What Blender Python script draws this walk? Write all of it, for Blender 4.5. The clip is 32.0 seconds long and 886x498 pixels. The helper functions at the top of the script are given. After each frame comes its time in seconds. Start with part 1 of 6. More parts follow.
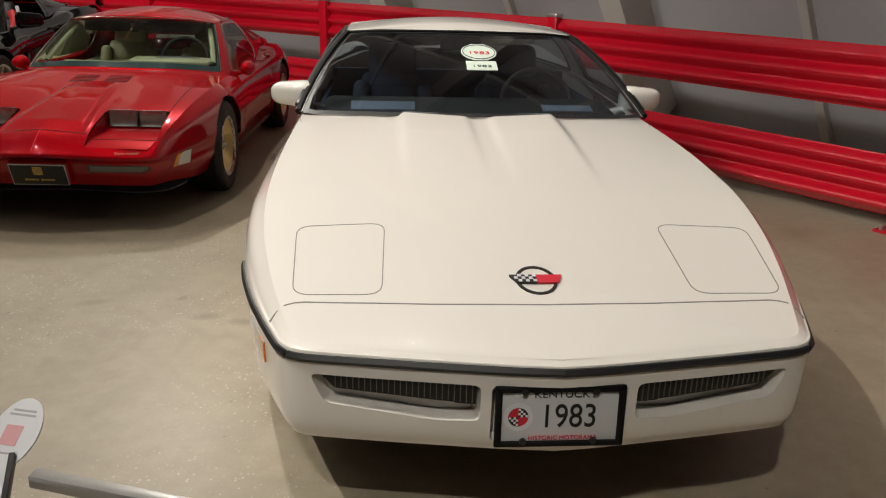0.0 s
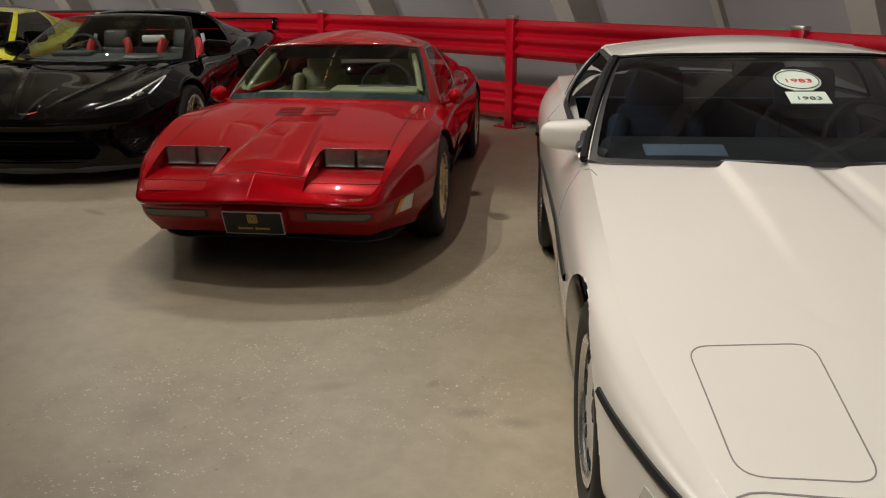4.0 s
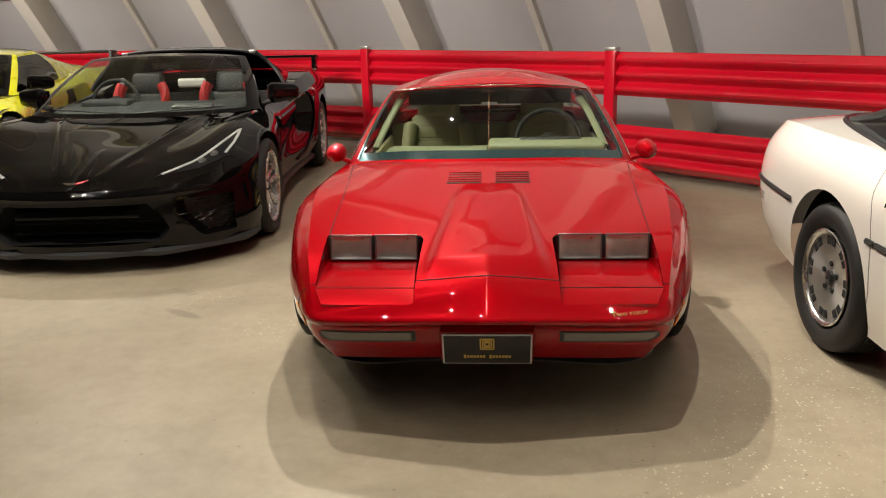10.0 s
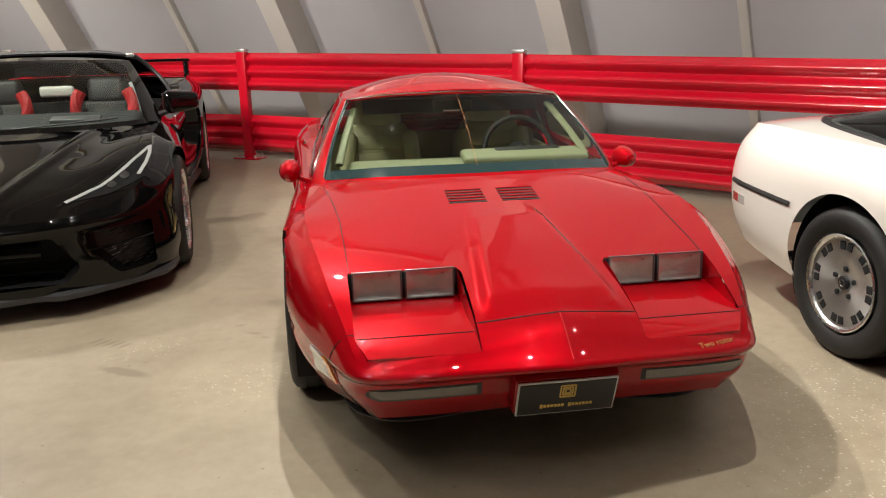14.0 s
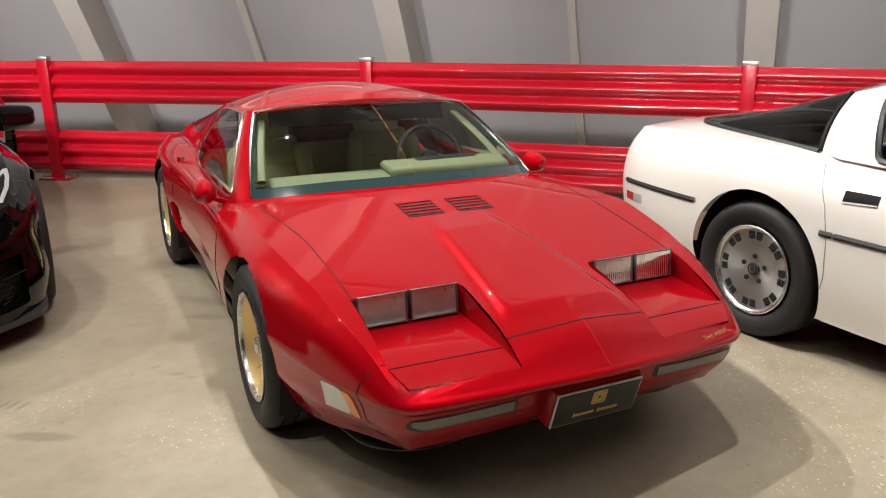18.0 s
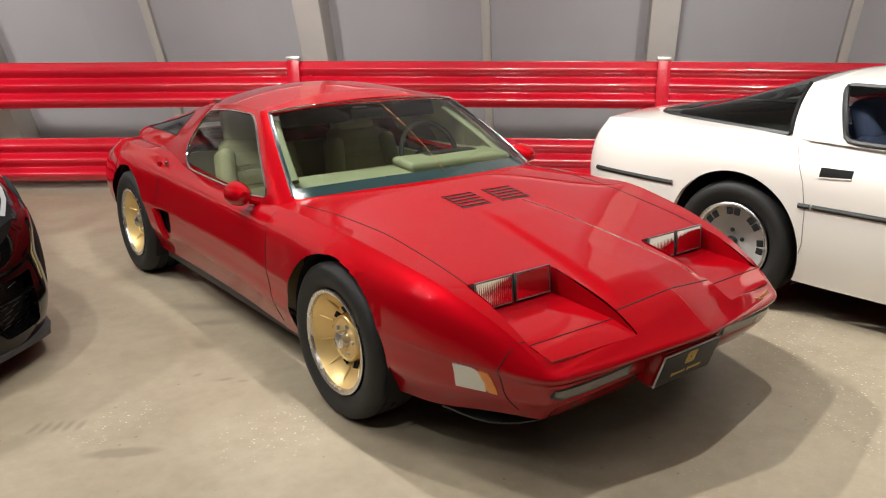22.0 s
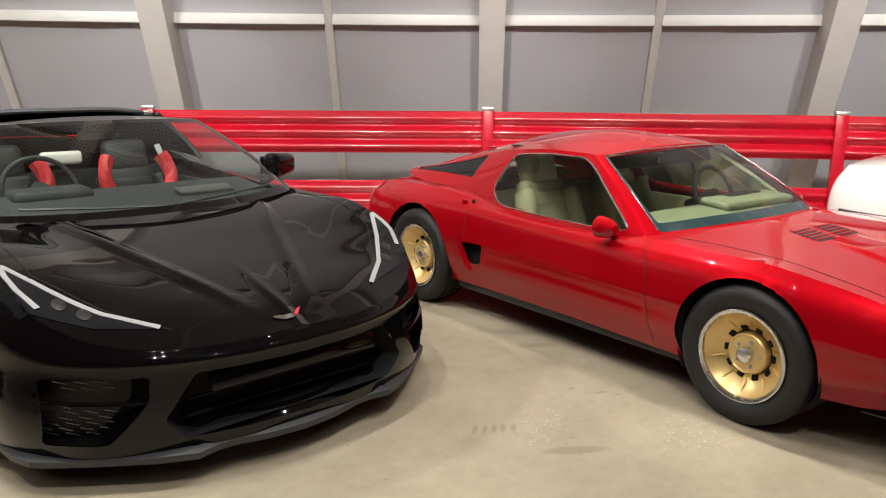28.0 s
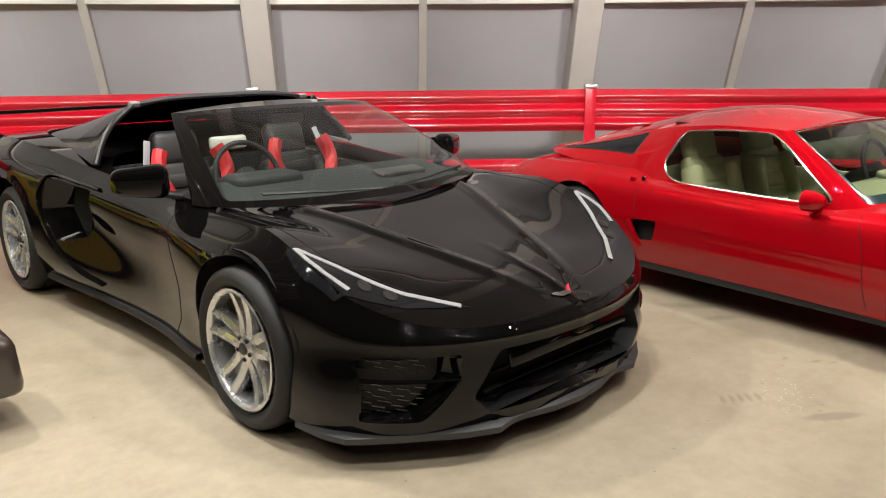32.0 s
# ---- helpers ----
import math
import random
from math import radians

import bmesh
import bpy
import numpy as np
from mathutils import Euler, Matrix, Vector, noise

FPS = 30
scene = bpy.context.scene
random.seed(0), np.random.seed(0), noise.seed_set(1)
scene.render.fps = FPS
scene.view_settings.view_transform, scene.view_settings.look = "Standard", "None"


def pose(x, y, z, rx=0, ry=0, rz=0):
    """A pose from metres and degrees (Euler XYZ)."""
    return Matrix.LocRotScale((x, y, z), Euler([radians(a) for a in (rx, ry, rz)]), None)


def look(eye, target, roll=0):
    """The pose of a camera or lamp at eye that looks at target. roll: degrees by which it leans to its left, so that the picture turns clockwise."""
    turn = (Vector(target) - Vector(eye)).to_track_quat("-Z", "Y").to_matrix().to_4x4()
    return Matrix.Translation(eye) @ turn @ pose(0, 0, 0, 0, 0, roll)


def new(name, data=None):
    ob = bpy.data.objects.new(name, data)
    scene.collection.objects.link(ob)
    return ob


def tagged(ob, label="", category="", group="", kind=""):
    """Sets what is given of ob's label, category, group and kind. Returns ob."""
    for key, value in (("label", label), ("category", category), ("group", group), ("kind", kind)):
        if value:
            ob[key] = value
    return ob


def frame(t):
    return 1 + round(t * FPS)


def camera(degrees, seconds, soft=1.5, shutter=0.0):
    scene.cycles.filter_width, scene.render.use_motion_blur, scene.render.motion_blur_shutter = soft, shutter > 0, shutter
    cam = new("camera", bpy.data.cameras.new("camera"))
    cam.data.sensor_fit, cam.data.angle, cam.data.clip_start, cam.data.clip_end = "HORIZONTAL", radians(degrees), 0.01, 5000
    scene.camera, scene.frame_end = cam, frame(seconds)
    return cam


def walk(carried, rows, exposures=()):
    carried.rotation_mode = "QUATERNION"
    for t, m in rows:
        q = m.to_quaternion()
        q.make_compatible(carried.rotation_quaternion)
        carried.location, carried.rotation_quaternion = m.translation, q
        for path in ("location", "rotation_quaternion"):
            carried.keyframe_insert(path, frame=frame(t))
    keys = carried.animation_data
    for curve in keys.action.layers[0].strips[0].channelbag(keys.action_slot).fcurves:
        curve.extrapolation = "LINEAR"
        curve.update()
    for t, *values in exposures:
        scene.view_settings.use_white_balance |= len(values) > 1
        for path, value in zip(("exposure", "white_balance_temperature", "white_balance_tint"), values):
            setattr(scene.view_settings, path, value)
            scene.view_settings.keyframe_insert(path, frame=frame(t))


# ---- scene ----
cam = camera(58.4, 32.0, 1.1)
PATH = [
    (0, (0.123, 0.017, 1.469), (0.135, 1.904, 0.808), 1.7),
    (0.5, (0.064, 0.067, 1.464), (0.064, 1.954, 0.802), 1.7),
    (1, (0.004, 0.174, 1.451), (-0.03, 2.061, 0.79), 1.6),
    (1.5, (-0.056, 0.283, 1.46), (-0.135, 2.173, 0.808), 1.6),
    (2, (-0.122, 0.37, 1.467), (-0.255, 2.259, 0.825), 1.3),
    (2.5, (-0.209, 0.454, 1.465), (-0.389, 2.342, 0.83), 1.1),
    (3, (-0.324, 0.548, 1.46), (-0.551, 2.432, 0.828), 0.6),
    (3.5, (-0.463, 0.637, 1.465), (-0.725, 2.517, 0.835), 0.2),
    (4, (-0.585, 0.728, 1.457), (-0.887, 2.601, 0.825), -0.4),
    (4.5, (-0.704, 0.83, 1.449), (-1.025, 2.699, 0.814), -0.6),
    (6.5, (-1.193, 1.206, 1.477), (-1.526, 3.08, 0.861), -0.7),
    (7, (-1.352, 1.303, 1.461), (-1.667, 3.184, 0.86), -0.7),
    (7.5, (-1.482, 1.388, 1.43), (-1.779, 3.277, 0.843), -1.0),
    (8, (-1.594, 1.477, 1.431), (-1.878, 3.367, 0.845), -1.3),
    (8.5, (-1.709, 1.597, 1.413), (-1.978, 3.496, 0.845), -1.4),
    (9, (-1.809, 1.688, 1.442), (-2.061, 3.588, 0.872), -1.5),
    (9.5, (-1.909, 1.767, 1.425), (-2.141, 3.674, 0.867), -1.4),
    (10, (-2.028, 1.809, 1.435), (-2.224, 3.719, 0.877), -1.4),
    (10.5, (-2.149, 1.855, 1.437), (-2.31, 3.771, 0.887), -1.4),
    (11, (-2.263, 1.901, 1.44), (-2.379, 3.82, 0.889), -1.5),
    (11.5, (-2.355, 1.942, 1.435), (-2.433, 3.861, 0.879), -1.5),
    (12, (-2.441, 2.02, 1.423), (-2.476, 3.941, 0.867), -1.5),
    (12.5, (-2.523, 2.098, 1.433), (-2.504, 4.018, 0.872), -1.2),
    (13, (-2.589, 2.162, 1.438), (-2.513, 4.08, 0.879), -1.0),
    (13.5, (-2.677, 2.231, 1.421), (-2.511, 4.145, 0.865), -0.6),
    (14, (-2.776, 2.242, 1.437), (-2.545, 4.147, 0.876), -1.0),
    (14.5, (-2.874, 2.277, 1.434), (-2.545, 4.168, 0.87), -1.0),
    (15, (-2.961, 2.285, 1.434), (-2.544, 4.156, 0.863), -1.3),
    (15.5, (-3.032, 2.312, 1.434), (-2.531, 4.16, 0.855), -1.6),
    (17.5, (-3.354, 2.513, 1.439), (-2.631, 4.292, 0.883), -0.6),
    (18, (-3.467, 2.543, 1.446), (-2.691, 4.302, 0.895), -0.3),
    (18.5, (-3.574, 2.543, 1.465), (-2.75, 4.282, 0.92), -0.5),
    (19, (-3.698, 2.568, 1.462), (-2.822, 4.282, 0.92), -0.5),
    (19.5, (-3.796, 2.593, 1.458), (-2.875, 4.282, 0.912), -0.8),
    (20, (-3.893, 2.66, 1.437), (-2.904, 4.31, 0.888), -0.6),
    (20.5, (-3.998, 2.728, 1.455), (-2.967, 4.349, 0.897), -0.6),
    (21, (-4.095, 2.778, 1.458), (-3.033, 4.379, 0.902), -0.6),
    (21.5, (-4.194, 2.82, 1.467), (-3.095, 4.394, 0.903), -0.3),
    (22, (-4.309, 2.834, 1.463), (-3.18, 4.387, 0.904), -0.3),
    (22.5, (-4.448, 2.859, 1.465), (-3.29, 4.391, 0.906), -0.2),
    (23, (-4.579, 2.871, 1.459), (-3.4, 4.388, 0.905), -0.2),
    (23.5, (-4.685, 2.894, 1.446), (-3.488, 4.401, 0.9), -0.3),
    (24, (-4.808, 2.95, 1.452), (-3.59, 4.442, 0.914), -0.2),
    (24.5, (-4.91, 3.044, 1.44), (-3.675, 4.532, 0.929), 0.1),
    (25, (-5.047, 3.106, 1.461), (-3.804, 4.596, 0.975), 0.2),
    (25.5, (-5.195, 3.17, 1.469), (-3.946, 4.663, 1.009), 0.7),
    (27.5, (-5.778, 3.361, 1.459), (-4.617, 4.93, 1.027), 0.3),
    (28, (-5.906, 3.454, 1.472), (-4.765, 5.038, 1.035), 0.4),
    (28.5, (-6.026, 3.547, 1.483), (-4.904, 5.142, 1.039), 0.3),
    (29, (-6.144, 3.618, 1.469), (-5.037, 5.223, 1.022), 0.2),
    (29.5, (-6.291, 3.669, 1.468), (-5.182, 5.272, 1.02), -0.0),
    (30, (-6.434, 3.725, 1.479), (-5.303, 5.31, 1.022), 0.0),
    (30.5, (-6.546, 3.791, 1.472), (-5.407, 5.367, 1.006), -0.1),
    (31, (-6.661, 3.883, 1.464), (-5.513, 5.45, 0.987), -0.2),
    (31.5, (-6.768, 3.988, 1.474), (-5.608, 5.544, 0.991), -0.4),
    (32, (-6.865, 4.072, 1.485), (-5.698, 5.621, 0.996), -0.4),
]
walk(cam, [(t, look(eye, target, roll)) for t, eye, target, roll in PATH], [(0, -0.85, 6650, 10), (1, -0.92, 6650, 10), (2, -1.12, 6650, 10), (4, -1.17, 6700, 10), (9, -0.16, 7000, 10), (18, 0.06, 6300, 10), (25, 0.13, 6300, 10), (32, 0.30, 6400, 10)])

# world: a faint grey fill; the hall is closed, so nearly all light comes from the spot lamps
world = bpy.data.worlds.new("hall")
scene.world = world
world.use_nodes = True
world.node_tree.nodes["Background"].inputs[0].default_value = (0.9, 0.86, 0.82, 1)
world.node_tree.nodes["Background"].inputs[1].default_value = 0.02


def spot(name, at, target, watts, size=70, radius=0.07, colour=(0.98, 0.94, 0.87)):
    lamp = bpy.data.lights.new(name, "SPOT")
    lamp.energy, lamp.spot_size, lamp.spot_blend, lamp.shadow_soft_size, lamp.color = watts, radians(size), 0.6, radius, colour
    ob = new(name, lamp)
    ob.matrix_world = look(at, target)
    return ob


SPOTS = [
    ((-2.85, 7.70, 4.0), (-1.4, 4.2, 0), 660, 58), ((-4.15, 6.66, 5.6), (-1.05, 4.2, 0), 900, 37),   # throw the red car's shadows forward
    ((-4.62, 6.75, 5.8), (-4.8, 7.0, 0), 340, 60), ((-2.1, 4.45, 6.1), (-2.4, 5.0, 0), 620, 96),
    ((-6.1, 6.3, 6.3), (-4.7, 8.0, 0), 540, 60), ((-3.4, 1.1, 6.3), (1.4, 3.1, 0), 1850, 36),    # the white car's, from its right
    ((-8.8, 8.0, 6.2), (-7.2, 9.4, 0), 700, 66), ((-6.74, 9.35, 4.4), (-5.2, 7.0, 0), 440, 72),
    ((-0.14, 4.58, 4.3), (0.0, 2.4, 0), 60, 84), ((-0.9, -2.6, 6.2), (0.3, 2.0, 0.4), 1250, 32), ((-6.4, 2.6, 6.2), (-5.0, 5.9, 0), 480, 45),   # the last an added fill over the walkway
    ((-3.0, -6.0, 8.0), (-3.5, -6.0, 0), 450, 110), ((-8.5, -3.0, 8.0), (-8.5, -3.0, 0), 850, 110), ((-13.0, 1.0, 8.0), (-13.0, 1.0, 0), 700, 110),   # unseen fills added over the hall's middle
]
# unseen spots, added to brighten the wall evenly
for wash_az, wash_watts in ((30, 1800), (38.6, 1900), (47.2, 1900), (55.9, 2100), (64.5, 2300), (73.1, 2500), (81.8, 2500)):
    cos_az, sin_az = math.cos(radians(wash_az)), math.sin(radians(wash_az))
    wash = spot("wall_fill_spot", (-14 + 13 * cos_az, -6.9 + 13 * sin_az, 4.4), (-14 + 20.6 * cos_az, -6.9 + 20.6 * sin_az, 1.7), wash_watts * 0.76, 44, 0.2)
    wash.data.spot_blend = 0.9
for spot_at, spot_to, spot_watts, spot_angle in SPOTS:
    spot("key_and_fill_spot", spot_at, spot_to, spot_watts, spot_angle, 0.016)
# two curved tracks of small lamps over the walkway and the cars, seen as sparks in the paint
for k in range(14):
    for spark_r, spark_z, spark_shift in ((15.6, 5.8, 0.0), (12.8, 6.1, 1.4)):
        spark_az = radians(32 + 4.2 * k + spark_shift + (0.9 if k % 3 == 0 else 0))
        spot("track_lamp", (-14 + spark_r * math.cos(spark_az), -6.9 + spark_r * math.sin(spark_az), spark_z), (-14 + 18 * math.cos(spark_az), -6.9 + 18 * math.sin(spark_az), 0), 36, 130, 0.025)


# ---- materials ----
def material(name, colour, rough=0.5, metal=0.0, coat=0.0, spec=0.5, bump=0.0, bump_scale=60.0, vary=0.0, vary_scale=6.0, flake=0.0, trans=0.0, emit=None):
    m = bpy.data.materials.new(name)
    m.use_nodes = True
    nt = m.node_tree
    b = nt.nodes["Principled BSDF"]
    b.inputs["Base Color"].default_value = (*colour, 1)
    b.inputs["Roughness"].default_value = rough
    b.inputs["Metallic"].default_value = metal
    b.inputs["Coat Weight"].default_value = coat
    b.inputs["Coat Roughness"].default_value = 0.03
    b.inputs["Specular IOR Level"].default_value = spec
    b.inputs["Transmission Weight"].default_value = trans
    if emit:
        b.inputs["Emission Color"].default_value, b.inputs["Emission Strength"].default_value = (*emit[0], 1), emit[1]
    tc = nt.nodes.new("ShaderNodeTexCoord")
    if vary:
        n = nt.nodes.new("ShaderNodeTexNoise")
        n.inputs["Scale"].default_value, n.inputs["Detail"].default_value = vary_scale, 6
        nt.links.new(tc.outputs["Object"], n.inputs["Vector"])
        mix = nt.nodes.new("ShaderNodeMixRGB")
        mix.inputs[1].default_value = (*[c * (1 - vary) for c in colour], 1)
        mix.inputs[2].default_value = (*[min(1, c * (1 + vary)) for c in colour], 1)
        nt.links.new(n.outputs["Fac"], mix.inputs[0])
        nt.links.new(mix.outputs[0], b.inputs["Base Color"])
        r = nt.nodes.new("ShaderNodeMapRange")
        r.inputs["To Min"].default_value, r.inputs["To Max"].default_value = max(0, rough - 0.08), min(1, rough + 0.08)
        nt.links.new(n.outputs["Fac"], r.inputs["Value"])
        nt.links.new(r.outputs[0], b.inputs["Roughness"])
    if bump:
        n2 = nt.nodes.new("ShaderNodeTexNoise")
        n2.inputs["Scale"].default_value, n2.inputs["Detail"].default_value = bump_scale, 4
        nt.links.new(tc.outputs["Object"], n2.inputs["Vector"])
        bp = nt.nodes.new("ShaderNodeBump")
        bp.inputs["Strength"].default_value, bp.inputs["Distance"].default_value = bump, 0.004
        nt.links.new(n2.outputs["Fac"], bp.inputs["Height"])
        nt.links.new(bp.outputs[0], b.inputs["Normal"])
    if flake:
        v = nt.nodes.new("ShaderNodeTexVoronoi")
        v.inputs["Scale"].default_value = 900
        nt.links.new(tc.outputs["Object"], v.inputs["Vector"])
        rr = nt.nodes.new("ShaderNodeMixRGB")
        rr.inputs[0].default_value = flake
        rr.inputs[1].default_value = (*colour, 1)
        nt.links.new(v.outputs["Color"], rr.inputs[2])
        rr.blend_type = "SOFT_LIGHT"
        nt.links.new(rr.outputs[0], b.inputs["Base Color"])
    return m


def glass_material(name, tint, clear=0.9, rough=0.0):
    """Tinted sheet glass: a thin pane that lets light straight through and reflects by Fresnel."""
    m = bpy.data.materials.new(name)
    m.use_nodes = True
    nt = m.node_tree
    nt.nodes.remove(nt.nodes["Principled BSDF"])
    t, g, mix, f = (nt.nodes.new(k) for k in ("ShaderNodeBsdfTransparent", "ShaderNodeBsdfGlossy", "ShaderNodeMixShader", "ShaderNodeFresnel"))
    t.inputs[0].default_value = (*[c * clear for c in tint], 1)
    g.inputs["Roughness"].default_value = 0.01 + rough
    f.inputs[0].default_value = 1.5
    nt.links.new(f.outputs[0], mix.inputs[0])
    nt.links.new(t.outputs[0], mix.inputs[1])
    nt.links.new(g.outputs[0], mix.inputs[2])
    nt.links.new(mix.outputs[0], nt.nodes["Material Output"].inputs[0])
    return m


def floor_material():
    m = material("polished_concrete", (0.42, 0.36, 0.28), 0.32)
    nt = m.node_tree
    b = nt.nodes["Principled BSDF"]
    tc = nt.nodes.new("ShaderNodeTexCoord")

    def tex(kind, scale, **kw):
        n = nt.nodes.new(kind)
        n.inputs["Scale"].default_value = scale
        for k, v in kw.items():
            n.inputs[k].default_value = v
        nt.links.new(tc.outputs["Object"], n.inputs["Vector"])
        return n

    def ramp(src, a, c, lo, hi):
        r = nt.nodes.new("ShaderNodeMapRange")
        r.inputs["From Min"].default_value, r.inputs["From Max"].default_value = a, c
        r.inputs["To Min"].default_value, r.inputs["To Max"].default_value = lo, hi
        nt.links.new(src, r.inputs["Value"])
        return r.outputs[0]

    def mix(fac, one, two, mode="MIX"):
        x = nt.nodes.new("ShaderNodeMixRGB")
        x.blend_type = mode
        for k, v in ((0, fac), (1, one), (2, two)):
            if isinstance(v, (tuple, float)):
                x.inputs[k].default_value = v
            else:
                nt.links.new(v, x.inputs[k])
        return x.outputs[0]

    cloud = tex("ShaderNodeTexNoise", 0.9, Detail=8.0, Roughness=0.62)
    fine = tex("ShaderNodeTexNoise", 14.0, Detail=8.0, Roughness=0.7)
    base = mix(ramp(cloud.outputs["Fac"], 0.3, 0.7, 0.0, 1.0), (0.29, 0.240, 0.168, 1), (0.370, 0.314, 0.229, 1))
    base = mix(ramp(fine.outputs["Fac"], 0.35, 0.72, 0.0, 0.5), base, (0.22, 0.18, 0.13, 1))
    blotch = tex("ShaderNodeTexNoise", 3.6, Detail=7.0, Roughness=0.66)
    base = mix(ramp(blotch.outputs["Fac"], 0.40, 0.66, 0.0, 0.4), base, (0.40, 0.34, 0.248, 1))
    pit = tex("ShaderNodeTexVoronoi", 9.0)
    base = mix(ramp(pit.outputs["Distance"], 0.03, 0.07, 0.5, 0.0), base, (0.10, 0.08, 0.06, 1))
    # patches where the grinding opened the pale and dark aggregate
    patch = tex("ShaderNodeTexNoise", 0.75, Detail=3.0)
    where = ramp(patch.outputs["Fac"], 0.52, 0.68, 0.0, 0.4)
    wobble = tex("ShaderNodeTexNoise", 7.0, Detail=4.0)

    def blot(x, y, rx, ry, turn, soft, amount):
        """A mark of its own shape on the floor: a ragged oval."""
        add = nt.nodes.new("ShaderNodeVectorMath")
        add.operation = "MULTIPLY_ADD"
        reach = 0.5 * min(rx, ry) + 0.02
        add.inputs[1].default_value = (reach, reach, 0)
        nt.links.new(wobble.outputs["Color"], add.inputs[0])
        nt.links.new(tc.outputs["Object"], add.inputs[2])
        mp = nt.nodes.new("ShaderNodeMapping")
        mp.vector_type = "TEXTURE"
        mp.inputs["Location"].default_value = (x + reach / 2, y + reach / 2, 0)
        mp.inputs["Rotation"].default_value = (0, 0, radians(turn))
        mp.inputs["Scale"].default_value = (rx, ry, 1)
        nt.links.new(add.outputs[0], mp.inputs["Vector"])
        ln = nt.nodes.new("ShaderNodeVectorMath")
        ln.operation = "LENGTH"
        nt.links.new(mp.outputs[0], ln.inputs[0])
        return ramp(ln.outputs["Value"], 1 - soft, 1 + soft, amount, 0.0)

    def top_of(a, b):
        x = nt.nodes.new("ShaderNodeMath")
        x.operation = "MAXIMUM"
        nt.links.new(a, x.inputs[0])
        nt.links.new(b, x.inputs[1])
        return x.outputs[0]

    for px, py, pr in ((-2.1, 3.2, 0.35), (-1.75, 3.5, 0.25), (-1.27, 3.9, 0.3), (-0.9, 4.8, 0.4), (-1.2, 4.3, 0.3), (-1.0, 3.3, 0.3), (-0.7, 1.7, 0.5), (-0.5, 2.6, 0.3), (-3.72, 5.76, 0.16), (-3.27, 5.34, 0.20), (-1.45, 4.07, 0.22), (-1.86, 3.62, 0.18), (-1.16, 4.02, 0.25), (-1.04, 4.48, 0.2), (-1.69, 3.47, 0.25), (-1.62, 3.0, 0.3), (-1.87, 2.7, 0.3), (-1.29, 3.8, 0.2)):
        where = top_of(where, blot(px, py, pr, pr * 0.8, 30, 0.6, 1.0))
    chips = tex("ShaderNodeTexVoronoi", 85.0)
    pick = nt.nodes.new("ShaderNodeSeparateColor")
    nt.links.new(chips.outputs["Color"], pick.inputs[0])
    size = ramp(pick.outputs[1], 0.0, 1.0, 0.10, 0.46)
    near = nt.nodes.new("ShaderNodeMath")
    near.operation = "LESS_THAN"
    nt.links.new(chips.outputs["Distance"], near.inputs[0])
    nt.links.new(size, near.inputs[1])
    few = nt.nodes.new("ShaderNodeMath")
    few.operation = "GREATER_THAN"
    few.inputs[1].default_value = 0.64
    nt.links.new(pick.outputs[0], few.inputs[0])
    chip = nt.nodes.new("ShaderNodeMath")
    chip.operation = "MULTIPLY"
    nt.links.new(near.outputs[0], chip.inputs[0])
    nt.links.new(few.outputs[0], chip.inputs[1])
    shown = nt.nodes.new("ShaderNodeMath")
    shown.operation = "MULTIPLY"
    nt.links.new(chip.outputs[0], shown.inputs[0])
    nt.links.new(where, shown.inputs[1])
    pale = mix(ramp(pick.outputs[2], 0.6, 0.75, 0.0, 1.0), (0.53, 0.48, 0.39, 1), (0.36, 0.31, 0.235, 1))
    base = mix(shown.outputs[0], base, pale)
    spots = tex("ShaderNodeTexNoise", 3.1, Detail=2.0)
    base = mix(ramp(spots.outputs["Fac"], 0.70, 0.80, 0.0, 0.25), base, (0.2, 0.165, 0.125, 1))
    # oil smudges, a scuffed bar and a row of short comb marks
    marks = [(-3.765, 5.505, 0.125, 0.032, -28, 0.25, 0.55), (-1.44, 3.34, 0.06, 0.03, 20, 0.6, 0.4), (-1.06, 3.42, 0.025, 0.018, 60, 0.6, 0.5), (-0.89, 3.22, 0.06, 0.028, 10, 0.7, 0.55),
             (-0.71, 3.18, 0.055, 0.03, 0, 0.7, 0.55), (-2.51, 3.97, 0.12, 0.04, 10, 0.6, 0.25), (-2.05, 3.05, 0.07, 0.10, 0, 0.7, 0.25), (-1.9, 2.7, 0.05, 0.03, 0, 0.7, 0.3),
             (-3.25, 5.86, 0.030, 0.012, -20, 0.5, 0.6), (-3.33, 5.97, 0.022, 0.012, 10, 0.5, 0.45), (-3.20, 5.80, 0.020, 0.010, -20, 0.5, 0.5), (-2.99, 6.75, 0.16, 0.05, -40, 0.6, 0.5),
             (-3.04, 6.52, 0.10, 0.035, -30, 0.6, 0.5), (-4.08, 5.78, 0.10, 0.05, 20, 0.7, 0.3), (-2.86, 6.40, 0.05, 0.03, 0, 0.6, 0.4)]
    marks += [(-3.985 + 0.036 * k, 5.885 - 0.020 * k, 0.040, 0.011, 50, 0.5, 0.55) for k in range(5)]
    for mark in marks:
        base = mix(blot(*mark), base, (0.17, 0.14, 0.105, 1))
    nt.links.new(base, b.inputs["Base Color"])
    nt.links.new(ramp(cloud.outputs["Fac"], 0.3, 0.7, 0.36, 0.56), b.inputs["Roughness"])
    b.inputs["Specular IOR Level"].default_value = 0.4
    bp = nt.nodes.new("ShaderNodeBump")
    bp.inputs["Strength"].default_value, bp.inputs["Distance"].default_value = 0.12, 0.003
    nt.links.new(fine.outputs["Fac"], bp.inputs["Height"])
    nt.links.new(bp.outputs[0], b.inputs["Normal"])
    return m


